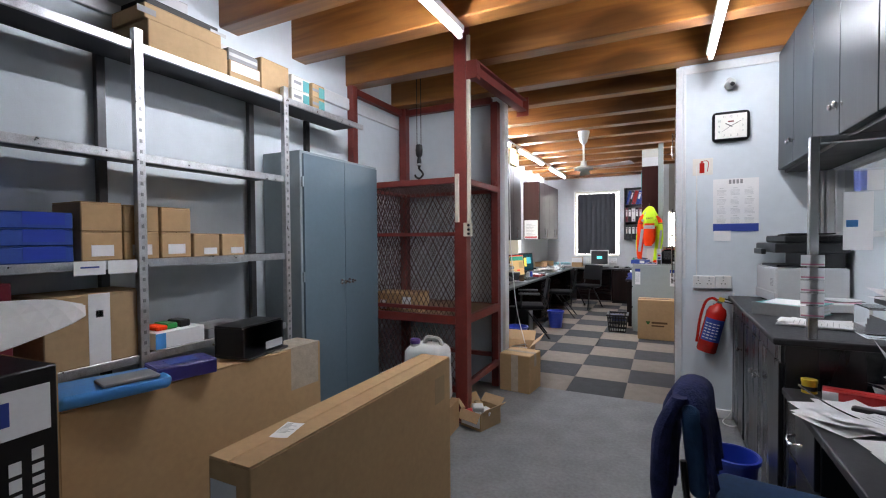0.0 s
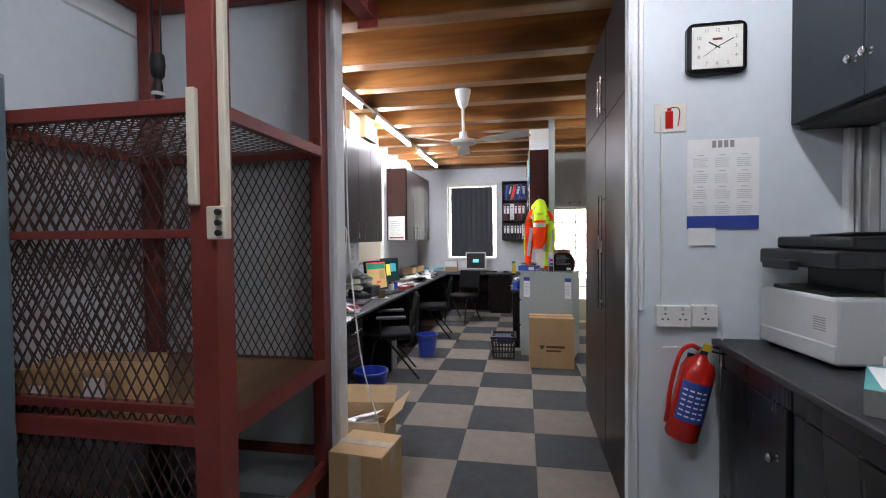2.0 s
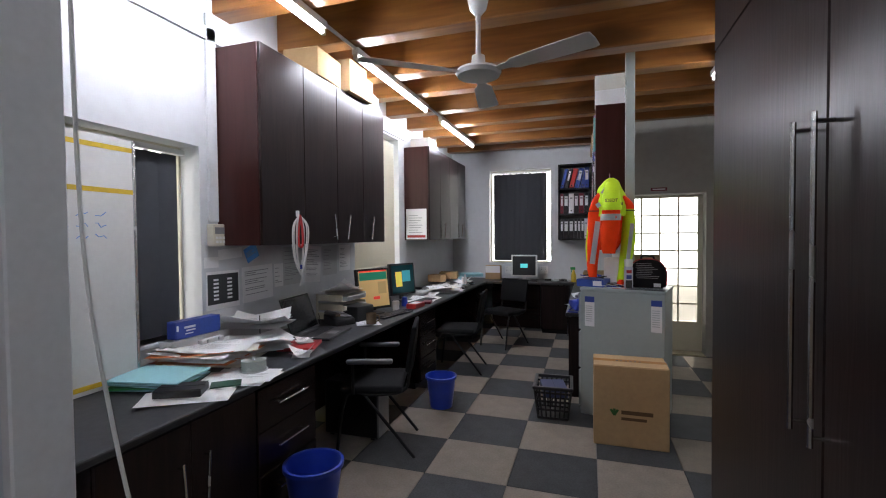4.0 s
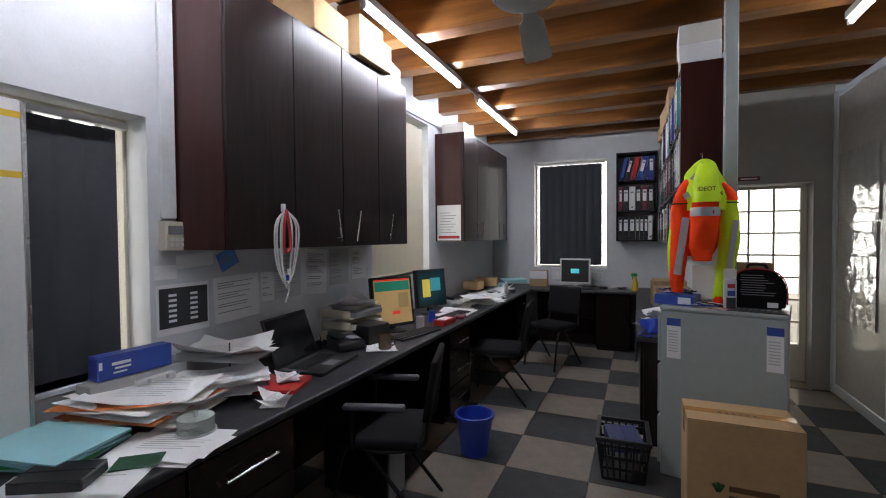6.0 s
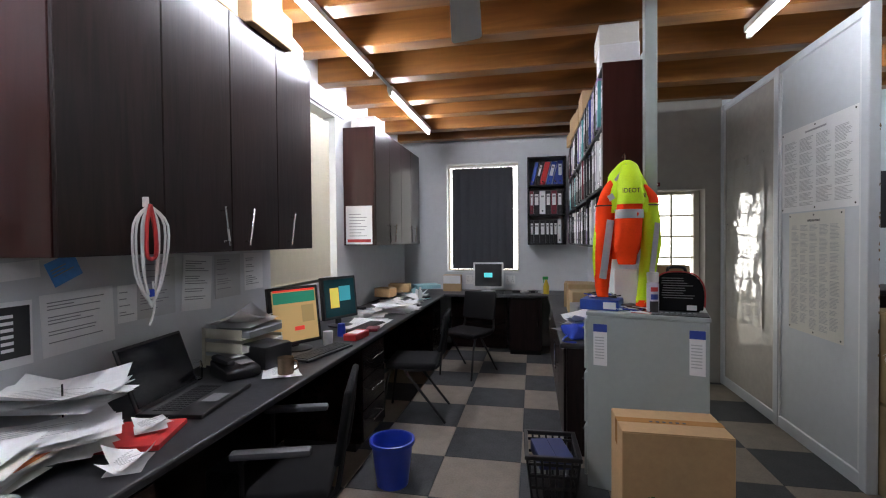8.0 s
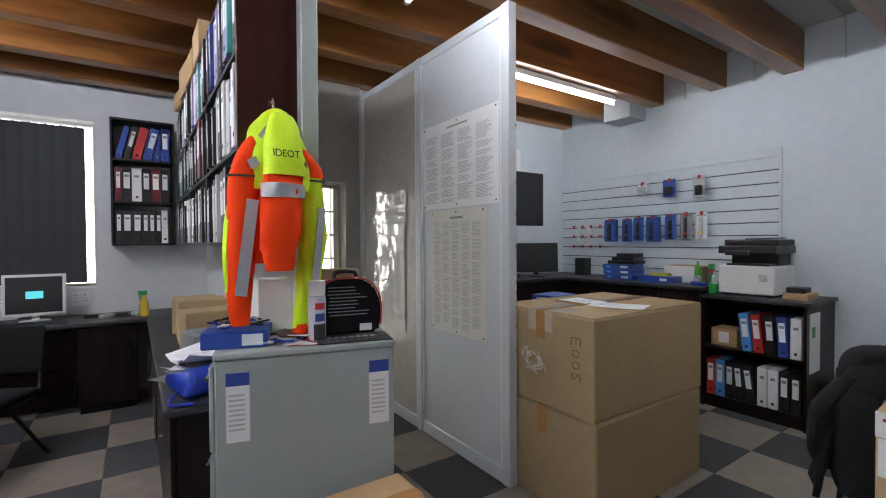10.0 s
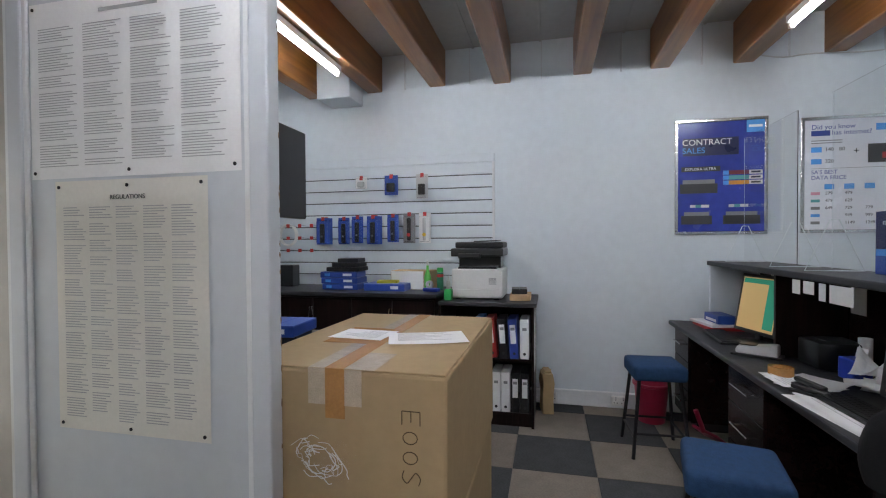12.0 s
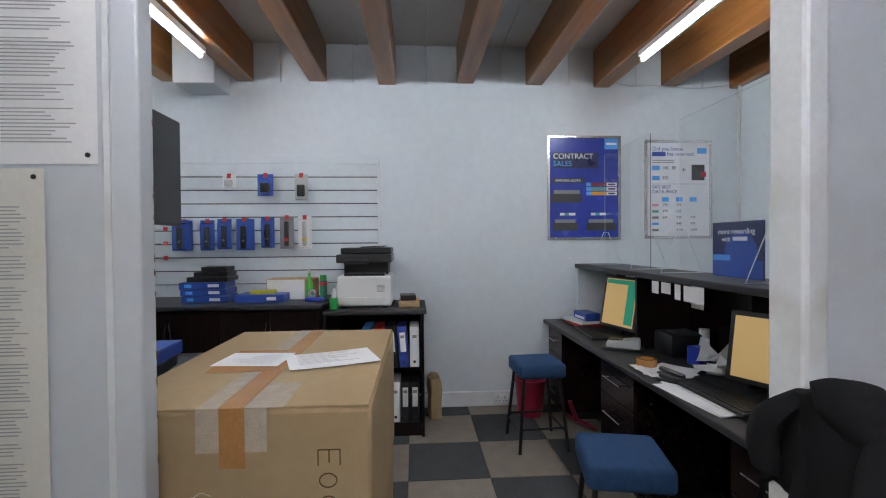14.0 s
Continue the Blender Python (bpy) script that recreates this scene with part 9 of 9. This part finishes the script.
t, W, H = poster("framed navy sales poster on the wall", 5.19, 5.86, 1.455, 2.38)
part("sheet", B(-0.006, 0, -W / 2 + 0.02, W / 2 - 0.02, -H / 2 + 0.02, H / 2 - 0.02), mat("royal_blue_print", (0.035, 0.055, 0.33), 0.25, var=0.2, scale=2), t)
on_poster(t, -W / 2 + 0.025, -W / 2 + 0.15, H / 2 - 0.12, H / 2 - 0.025, M_SKY, "logo_block")
on_poster(t, -W / 2 + 0.04, -W / 2 + 0.135, H / 2 - 0.082, H / 2 - 0.062, M_PAPER, "logo_bars", 0.0012)
on_poster(t, -0.13, W / 2 - 0.06, H / 2 - 0.29, H / 2 - 0.15, mat("deep_navy_print", (0.01, 0.015, 0.07), 0.3), "heading_pill")
poster_text(t, "CONTRACT", 0.066, M_PAPER, W / 2 - 0.055, H / 2 - 0.185)
poster_text(t, "SALES", 0.066, M_SKY, W / 2 - 0.055, H / 2 - 0.25)
on_poster(t, 0.0, W / 2 - 0.05, 0.045, 0.085, M_INK, "caption_bar")
poster_text(t, "EXPLORA ULTRA", 0.03, M_PAPER, W / 2 - 0.075, 0.064)
for (a, b, c, e) in ((0.02, W / 2 - 0.04, -0.13, -0.02), (0.06, W / 2 - 0.05, -0.38, -0.28), (-W / 2 + 0.05, -0.02, -0.38, -0.28)):
    on_poster(t, a, b, c, c + (e - c) * 0.7, M_INK, "device_picture")
    on_poster(t, a + 0.02, b - 0.02, c + (e - c) * 0.7, e, M_GREY, "device_picture")
for k, m in enumerate((M_MAROON, M_TEAL, mat("amber_print", (0.7, 0.3, 0.04), 0.4))):
    z = 0.03 - k * 0.04
    on_poster(t, -W / 2 + 0.035, 0.0 - 0.02, z - 0.016, z + 0.016, M_PAPER, "price_pill")
    on_poster(t, -W / 2 + 0.13, -0.06, z - 0.016, z + 0.016, m, "price_pill", 0.0012)
    on_poster(t, -0.06, -0.02, z - 0.016, z + 0.016, M_SKY, "price_pill", 0.0012)
    on_poster(t, -W / 2 + 0.05, -W / 2 + 0.115, z - 0.007, z + 0.007, M_INK, "price_bars", 0.0012)
for a in (0.08, -0.20):
    on_poster(t, a, a + 0.14, -0.245, -0.222, M_PAPER, "price_pill")
    on_poster(t, a + 0.06, a + 0.10, -0.245, -0.222, M_TEAL, "price_pill", 0.0012)
t, W, H = poster("framed white price poster with blue print", 4.342, 4.971, 1.46, 2.345)
part("sheet", B(-0.006, 0, -W / 2 + 0.02, W / 2 - 0.02, -H / 2 + 0.02, H / 2 - 0.02), mat("pale_blue_poster", (0.78, 0.80, 0.85), 0.25, var=0.04), t)
poster_text(t, "Did you know", 0.05, M_NAVY, W / 2 - 0.07, H / 2 - 0.08)
on_poster(t, 0.12, W / 2 - 0.07, H / 2 - 0.145, H / 2 - 0.105, M_NAVY, "brand_bar")
poster_text(t, "has internet?", 0.05, M_NAVY, 0.11, H / 2 - 0.125)
on_poster(t, -W / 2 + 0.05, -W / 2 + 0.14, H / 2 - 0.12, H / 2 - 0.07, M_SKY, "logo_block")
for k in range(2):
    on_poster(t, 0.04, W / 2 - 0.07, H / 2 - 0.185 - k * 0.018, H / 2 - 0.178 - k * 0.018, M_PRINT, "text_bar")
for k, s in enumerate(("140   80", "320")):
    on_poster(t, W / 2 - 0.14, W / 2 - 0.07, H / 2 - 0.27 - k * 0.09, H / 2 - 0.23 - k * 0.09, M_SKY, "plan_pill")
    poster_text(t, s, 0.04, M_INK, W / 2 - 0.16, H / 2 - 0.25 - k * 0.09)
poster_text(t, "+", 0.07, M_INK, -0.03, H / 2 - 0.27)
on_poster(t, -W / 2 + 0.07, -W / 2 + 0.19, H / 2 - 0.36, H / 2 - 0.22, M_INK, "router_picture")
on_poster(t, -W / 2 + 0.055, -W / 2 + 0.10, H / 2 - 0.33, H / 2 - 0.285, M_REDC, "red_spot", 0.0012)
on_poster(t, -W / 2 + 0.05, W / 2 - 0.07, H / 2 - 0.395, H / 2 - 0.392, M_PRINT, "rule")
poster_text(t, "SA'S BEST", 0.042, M_NAVY, W / 2 - 0.07, 0.02)
poster_text(t, "DATA PRICE", 0.042, M_NAVY, W / 2 - 0.07, -0.022)
for c in range(3):
    on_poster(t, 0.09 - c * 0.13, 0.155 - c * 0.13, -0.11, -0.07, M_SKY, "plan_pill")
for r, row in enumerate((("279", "479", ""), ("479", "629", ""), ("649", "729", "779"), ("", "949", "999"), ("", "1149", "1249"))):
    on_poster(t, W / 2 - 0.13, W / 2 - 0.07, -0.152 - r * 0.056, -0.130 - r * 0.056, (M_PINK, M_TEAL, M_GREY, M_SKY, M_GREY)[r], "row_pill")
    for c, s in enumerate(row):
        if s:
            poster_text(t, s, 0.032, M_INK, 0.15 - c * 0.13, -0.14 - r * 0.056)

# reception counter
ct = thing("reception_counter", "charcoal and wenge reception counter with a raised ledge", "counter", 0, 0, 0)
part("desk_top", B(1.17, XR - 0.03, 5.30, 5.91, 0.726, 0.76, 0.010, 2), M_TOP, ct)
part("ledge", B(1.17, 3.80, 5.28, 5.66, 1.215, 1.25, 0.008, 2), M_TOP, ct)
part("front_panel", B(1.17, 3.80, 5.275, 5.298, 0, 1.214), M_WENGE_X, ct)
part("divider", B(2.74, 2.765, 5.30, 5.64, 0.762, 1.214), M_WENGE, ct)
part("divider", B(3.775, 3.80, 5.30, 5.64, 0.762, 1.214), M_WALL, ct)
part("divider", B(1.95, 1.97, 5.30, 5.50, 0.762, 1.214), M_WENGE, ct)
part("pinned_sheet", B(3.2, 3.6, 5.2985, 5.3, 0.98, 1.2), M_PAPER, ct)
part("pinned_sheet", B(2.60, 2.72, 5.2985, 5.3, 1.02, 1.2), M_PAPER, ct)
for k, (a, w, h) in enumerate(((2.45, 0.07, 0.07), (2.33, 0.09, 0.06), (2.05, 0.16, 0.08), (2.24, 0.05, 0.08))):
    part("sticky_note", B(a, a + w, 5.661, 5.663, 1.212 - h, 1.212), M_PAPER, ct, "white hanging note").matrix_local = pose(0, 0, 0, 0, 0, 0)
drawer_block("dark wenge drawer pedestal under the counter", 3.90, 5.86, 0.36, 0.5, 3, 180)
drawer_block("dark wenge drawer pedestal under the counter", 2.78, 5.86, 0.44, 0.5, 3, 180)
drawer_block("dark wenge drawer pedestal under the counter", 1.60, 5.86, 0.40, 0.5, 3, 180)
monitor("black monitor with an amber screen at the counter", 3.14, 5.58, 0.761, 195, 0.36, 0.38, M_SCREEN_O, [(0.11, 0.19, 0.08, 0.30, M_SCREEN_G), (0, 0.335, 0.30, 0.03, M_SCREEN_G)], None, -10, 0.05)
monitor("black monitor with an amber screen at the counter", 1.76, 5.56, 0.761, 206, 0.36, 0.31, M_SCREEN_O, [(0.09, 0.21, 0.11, 0.12, M_SCREEN_G)], None, -10, 0.06)
keyboard("black keyboard on the counter desk", 3.22, 5.74, 0.761, 176)
keyboard("black keyboard on the counter desk", 1.83, 5.74, 0.770, 182)
paper_sheets("paper_pile", "printed forms under the counter keyboard", 1.86, 5.80, 0.761, 6, 0.42, 0.16, 182, 91, None, 5, 0.0014)
paper_sheets("paper_pile", "printed slips on the counter desk", 2.22, 5.72, 0.761, 6, 0.21, 0.2, 30, 92, None, 30, 0.0016, "papers", 0.01, 0.06)
paper_sheets("paper_pile", "crumpled till slips on the counter desk", 2.16, 5.50, 0.761, 8, 0.12, 0.15, 10, 93, None, 60, 0.008, "papers", 0.05, 0.10)
cmx = thing("card_machine", "grey and silver card payment terminal", "card terminal", 2.76, 5.72, 0.761, 150)
bm = B(-0.05, 0.05, -0.10, 0.10, 0, 0.06, 0.016, 2)
for v in bm.verts:
    if v.co.z > 0.03:
        v.co.z += 0.15 * v.co.y
part("body", bm, M_LGREY, cmx, "", True)
part("key_pad", B(-0.035, 0.035, -0.085, 0.0, 0.056, 0.062, 0.002), M_BLACK, cmx)
part("cradle", B(-0.07, 0.07, -0.12, 0.12, 0, 0.012, 0.004), M_BLACK, cmx)
rp = thing("receipt_printer", "black receipt printer on the counter desk", "printer", 2.58, 5.46, 0.761, 180)
part("body", B(-0.10, 0.10, -0.11, 0.11, 0, 0.14, 0.022, 2), M_BLACK, rp, "", True)
part("paper_slot", B(-0.045, 0.045, -0.06, -0.05, 0.1405, 0.143), M_GREY, rp)
rt = thing("tape_roll", "roll of brown packing tape on the desk", "tape roll", 2.34, 5.79, 0.761)
part("roll", turned(bmesh.new(), [(0.036, 0), (0.052, 0), (0.052, 0.048), (0.036, 0.048), (0.036, 0)], 24), M_TAPE, rt, "", True)
for k in range(2):
    t = thing("stapler", "black stapler on the desk", "stapler", 2.14 - 0.10 * k, 5.77 + 0.05 * k, 0.768, 25 + 20 * k)
    part("base", B(-0.07, 0.07, -0.018, 0.018, 0, 0.012, 0.004), M_BLACK, t)
    part("arm", B(-0.068, 0.065, -0.016, 0.016, 0.013, 0.035, 0.010, 2), M_BLACK, t, "", True).matrix_local = pose(0, 0, 0.0, 0, -6, 0)
bcp = thing("pen_cup", "square blue plastic cup with papers", "cup", 2.36, 5.48, 0.761, 10)
part("cup", B(-0.045, 0.045, -0.045, 0.045, 0, 0.10, 0.008, 2), M_BLUE, bcp)
part("slip", B(-0.03, 0.03, -0.002, 0.002, 0.05, 0.15), M_PAPER, bcp).matrix_local = pose(0, 0, 0, 14, 0, 0)
rl = thing("roll_stack", "stack of white till rolls", "till rolls", 2.50, 5.36, 0.761)
for k in range(3):
    part("till_roll", turned(bmesh.new(), [(0.006, 0), (0.028, 0), (0.028, 0.055), (0.006, 0.055), (0.006, 0)], 16, pose(0.0, 0, k * 0.056)), M_PAPER, rl, "", True)
rtry = thing("red_letter_tray", "red letter tray holding forms and a blue box", "letter tray", 3.62, 5.64, 0.761, 4)
part("tray", B(-0.15, 0.15, -0.12, 0.12, 0, 0.025, 0.004), M_REDC, rtry)
part("paper_block", B(-0.16, 0.15, -0.11, 0.13, 0.0255, 0.045, 0.002), M_PAPER, rtry).matrix_local = pose(0, 0, 0, 0, 0, 8)
carton("blue and white glove box on the letter tray", 3.58, 5.64, 0.808, 0.22, 0.12, 0.06, 6, M_BLUEBOX, None, "", "glove_box", [("+y", 0.0, 0.02, 0.16, 0.02, M_PAPER)])
solid("router", B(-0.04, 0.04, -0.03, 0.03, 0, 0.16, 0.012, 2), M_WHITE, "white network device standing on the desk", "router", 2.86, 5.40, 0.761, 20, "", True)


def stool(label, x, y, rz, s=0.33, h=0.60):
    t = thing("padded_stool", label, "stool", x, y, 0, rz, "blue stools")
    part("seat", B(-s / 2, s / 2, -s / 2, s / 2, h - 0.10, h, 0.025, 3), M_FABRIC, t, "blue padded seat", True)
    for a in (-1, 1):
        for b in (-1, 1):
            part("leg", rod(bmesh.new(), (a * s * 0.38, b * s * 0.38, h - 0.10), (a * s * 0.52, b * s * 0.52, 0), 0.012, 8), M_BLACKM, t, "", True)
    for a in (-1, 1):
        part("stretcher", rod(bmesh.new(), (a * s * 0.48, -s * 0.48, 0.16), (a * s * 0.48, s * 0.48, 0.16), 0.008, 8), M_BLACKM, t, "", True)
        part("stretcher", rod(bmesh.new(), (-s * 0.485, a * s * 0.485, 0.13), (s * 0.485, a * s * 0.485, 0.13), 0.008, 8), M_BLACKM, t, "", True)
    return t


stool("blue padded metal stool at the counter", 3.17, 6.17, 3)
stool("blue padded metal stool at the counter", 1.76, 6.20, -12)
bin_pail("dark red plastic bin under the stool", 3.70, 6.08, 0.10, 0.13, 0.30, M_MAGENTA)
hd = thing("hand_brush_pan", "crimson plastic dustpan leaning under the desk", "dustpan", 3.34, 5.78, 0, 30)
part("pan", B(-0.10, 0.10, -0.07, 0.07, 0, 0.02, 0.006, 2), M_MAGENTA, hd).matrix_local = pose(0, 0, 0.05, 35, 0, 0)
part("handle", rod(bmesh.new(), (0.0, 0.05, 0.09), (0.02, 0.10, 0.24), 0.016, 10), M_MAGENTA, hd, "", True)


# pale opaque colour for the light that clear acrylic catches along its edges
M_EDGE = mat("acrylic_edge_glint", (0.72, 0.78, 0.80), 0.15, var=0.05)


def desk_shield(label, x, y, z, w, h):
    t = thing("acrylic_shield", label, "screen", x, y, z, 0, "acrylic shields")
    part("sheet", B(-w / 2, w / 2, -0.002, 0.002, 0.012, h), M_ACRYL, t).visible_shadow = False
    for a in (-w / 2 + 0.02, w / 2 - 0.02):
        part("foot", tube(bmesh.new(), [(a, -0.13, 0.003), (a, 0.13, 0.003), (a, 0.02, 0.26), (a, -0.02, 0.26), (a, -0.13, 0.003)], 0.0028, 6), M_EDGE, t, "clear acrylic foot edge with its glint painted pale")
    return t


desk_shield("clear acrylic shield standing on the counter ledge", 3.25, 5.47, 1.251, 0.72, 0.90)
desk_shield("clear acrylic shield standing on the counter ledge", 2.20, 5.47, 1.251, 0.72, 0.90)
ps = thing("counter_stand", "blue promotional stand card on the counter", "display card", 2.0, 5.36, 1.251, 170)
part("card", B(-0.18, 0.18, -0.004, 0.004, 0, 0.285), mat("dark_navy_card", (0.012, 0.018, 0.085), 0.3), ps)
part("picture", turned(bmesh.new(), [(0, 0), (0.115, 0), (0.115, 0.002), (0, 0.002)], 28, pose(0.03, -0.004, 0.118, 90, 0, 0)), M_BLUEBOX, ps)
part("picture_foot", B(-0.178, 0.178, -0.0055, -0.0042, 0.002, 0.09), M_BLUEBOX, ps)
words("more rewarding", 0.040, M_PAPER, ps, Matrix.Translation((0, -0.0075, 0.235)) @ pose(0, 0, 0, 90, 0, 0))
words("with", 0.036, M_PAPER, ps, Matrix.Translation((-0.07, -0.0075, 0.195)) @ pose(0, 0, 0, 90, 0, 0))
part("brand_bar", B(-0.02, 0.08, -0.0082, -0.0065, 0.188, 0.208), M_PAPER, ps)
part("logo_bars", B(-0.17, -0.04, -0.0082, -0.0065, 0.085, 0.115), M_SKY, ps)
ps.matrix_world = pose(2.18, 5.40, 1.251, 0, 0, 180)

# ducts and fittings under the reception ceiling
solid("wall_duct", B(-0.30, 0.0, -0.16, 0.16, 0, 0.42, 0.006), M_PANEL, "pale grey boxed duct at the wall head", "duct", XR - 0.001, 8.74, 2.70)
bm = tube(bmesh.new(), smooth_path([(XR - 0.02, 5.30, 2.86), (XR - 0.015, 5.1, 2.82), (XR - 0.012, 4.9, 2.83), (XR - 0.012, 4.5, 2.81), (XR - 0.02, 4.2, 2.84)], 5), 0.005)
solid("ceiling_cable", bm, M_LGREY, "thin grey cable along the wall head", "cable", smooth=True)
structure("conduit_reception", rod(bmesh.new(), (3.86, 4.13, 1.25), (3.86, 4.13, 2.9), 0.012), M_LGREY, "pale conduit in the corner", "conduit")
bm = bmesh.new()
for k, y in enumerate((4.43, 5.05, 5.66, 6.27, 6.92, 7.55, 8.16)):
    box(bm, XR - 0.014, XR - 0.0006, y - 0.005, y + 0.005, ZB, ZC - 0.01)
structure("trim_wall_head", bm, M_PANEL, "cover strips between the beams", "trim")

# chair with the black coat by the doorway, and a printed carton beside it
CX, CY = 0.895, 6.285
ch = thing("coat_chair", "black chair by the doorway", "chair", CX, CY, 0, 180)
part("seat", B(-0.19, 0.19, -0.20, 0.20, 0.42, 0.47, 0.02, 2), M_FABRICK, ch, "", True)
part("backrest", B(-0.17, 0.17, 0.185, 0.225, 0.62, 1.05, 0.015, 2), M_FABRICK, ch, "", True)
for a in (-0.15, 0.15):
    part("leg", rod(bmesh.new(), (a, -0.18, 0.42), (a, -0.2, 0), 0.011), M_BLACKM, ch)
    part("leg", rod(bmesh.new(), (a, 0.20, 0.93), (a, 0.22, 0), 0.011), M_BLACKM, ch)
M_WOOL = mat("black_wool", (0.006, 0.006, 0.007), 0.85, var=0.3, scale=40, bump=0.4, bump_scale=300)
co = thing("black_coat", "black coat draped over the chair back", "coat", CX, CY - 0.205, 0, -4)
part("body", drape(0.34, 0.064, 1.115, 0.20, 0.34, 2.0, 0.10, 0.14, 24, 34, 0.014, 0.012), M_WOOL, co, "", True)
part("sleeve", sleeve([(-0.10, 0.03, 1.07), (-0.13, 0.075, 0.99), (-0.13, 0.085, 0.90), (-0.10, 0.085, 0.83)], [0.035, 0.05, 0.048, 0.042], 16, 0.7, 1), M_WOOL, co, "", True)
part("sleeve", sleeve([(0.10, 0.03, 1.08), (0.14, 0.08, 1.02), (0.155, 0.10, 0.95), (0.14, 0.10, 0.88)], [0.035, 0.048, 0.045, 0.038], 16, 0.7, 4), M_WOOL, co, "", True)
part("lining", sleeve([(0.0, 0.0, 1.09), (-0.02, 0.01, 1.02), (-0.03, 0.015, 0.92), (-0.03, 0.015, 0.80)], [0.09, 0.145, 0.155, 0.15], 20, 0.52, 3), M_WOOL, co, "", True)
part("collar", sleeve([(-0.06, 0.02, 1.02), (-0.02, 0.03, 1.07), (0.0, 0.02, 1.118), (0.0, 0.0, 1.13)], [0.07, 0.085, 0.08, 0.04], 18, 0.7, 6), M_WOOL, co, "", True)
kb = carton("brown carton with a red printed white label", 0.755, 5.915, 0.0, 0.22, 0.28, 1.04, 2, M_CARD_L, M_TAPE_C, "", "cardboard_box")
part("printed_tape", B(-0.1125, -0.1108, -0.14, 0.14, 0.985, 1.039), M_PAPER, kb, "white and red printed tape")
bm = bmesh.new()
for k in range(9):
    box(bm, -0.1134, -0.1126, -0.13 + k * 0.03, -0.112 + k * 0.03, 0.995 + 0.012 * (k % 3), 1.002 + 0.012 * (k % 3))
part("tape_print", bm, M_REDC, kb)
part("label_sheet", B(-0.1128, -0.1110, 0.06, 0.135, 0.90, 0.982), M_PAPER, kb, "white label")
words("KNR", 0.034, M_REDC, kb, Matrix.Translation((-0.1138, 0.098, 0.942)) @ pose(0, 0, 0, 90, 0, -90) @ pose(0, 0, 0, 0, 0, -90))

# lanyards, slips and odds on the filing cabinet, and more desk clutter
ly = thing("lanyard_heap", "blue and black lanyards with plastic tags on the cabinet", "lanyard", *on_cab(-0.10, -0.12), 1.031, FCR)
rnd = random.Random(91)
for k in range(4):
    pts = [(0.10 * math.cos(a * 0.8 + k * 1.3) * rnd.uniform(0.5, 1), 0.06 * math.sin(a * 0.9 + k) * rnd.uniform(0.5, 1), 0.006 + 0.012 * rnd.random()) for a in range(8)]
    part("strap", tube(bmesh.new(), smooth_path(pts, 3), 0.005, 5), (M_BLUE, M_BLACK, M_BLUE, M_GREY)[k], ly, smooth=True)
for k in range(3):
    part("tag", B(-0.028, 0.028, -0.04, 0.04, 0, 0.003, 0.001), (M_PAPER, M_LGREY, M_PAPER)[k], ly).matrix_local = pose(-0.05 + 0.06 * k, -0.03 + 0.01 * k, 0.016 + 0.003 * k, 4, 6, 40 * k)
solid("red_mat", B(-0.13, 0.05, -0.06, 0.06, 0, 0.003, 0.001), M_REDC, "flat red printed folder on the cabinet", "folder", *on_cab(0.06, -0.16), 1.0305, FCR - 6)
cap2 = thing("router_cable", "white cable running down beside the hoist wall end", "cable")
part("cable", tube(bmesh.new(), smooth_path([(-1.392, 4.318, 2.3), (-1.388, 4.325, 1.5), (-1.375, 4.36, 1.1), (-1.35, 4.42, 0.7), (-1.28, 4.50, 0.30), (-1.26, 4.55, 0.01)], 6), 0.0045, 6), M_WHITE, cap2, smooth=True)
ex = thing("exit_sign", "small dark sign over the yard door", "sign", 0.42, 9.679, 2.0)
part("plate", B(-0.09, 0.09, -0.004, 0, -0.02, 0.02), M_MAROON, ex)
part("lettering_bars", B(-0.07, 0.07, -0.005, -0.0041, -0.006, 0.006), M_PAPER, ex)
# ---- carpet tiles ----
def tile_mesh(name, w, h, material):
    return mesh_of(name, B(-w / 2 + 0.0012, w / 2 - 0.0012, -h / 2 + 0.0012, h / 2 - 0.0012, -0.0118, 0.0, 0.002), material)


def lay_tiles(x0, y0, nx, ny, px, py, first):
    dark, light = tile_mesh("carpet_tile_dark", px, py, M_TILE_D), tile_mesh("carpet_tile_light", px, py, M_TILE_L)
    for i in range(nx):
        for j in range(ny):
            cx, cy = x0 + (i + 0.5) * px, y0 + (j + 0.5) * py
            if cx < XL - 0.2 or cx > XR + 0.2 or cy > YB + 0.2 or (cy > 9.9 and cx > 0.0):
                continue
            shared("carpet_tile", dark if (i + j + first) % 2 else light, floor, pose(cx, cy, 0, 0, 0, 0))


lay_tiles(-0.337 - 5 * 0.506, 4.29, 8, 14, 0.506, 0.485, 1)
lay_tiles(-0.337 + 3 * 0.506 + 0.005, 4.06, 6, 12, 0.506, 0.504, 1)
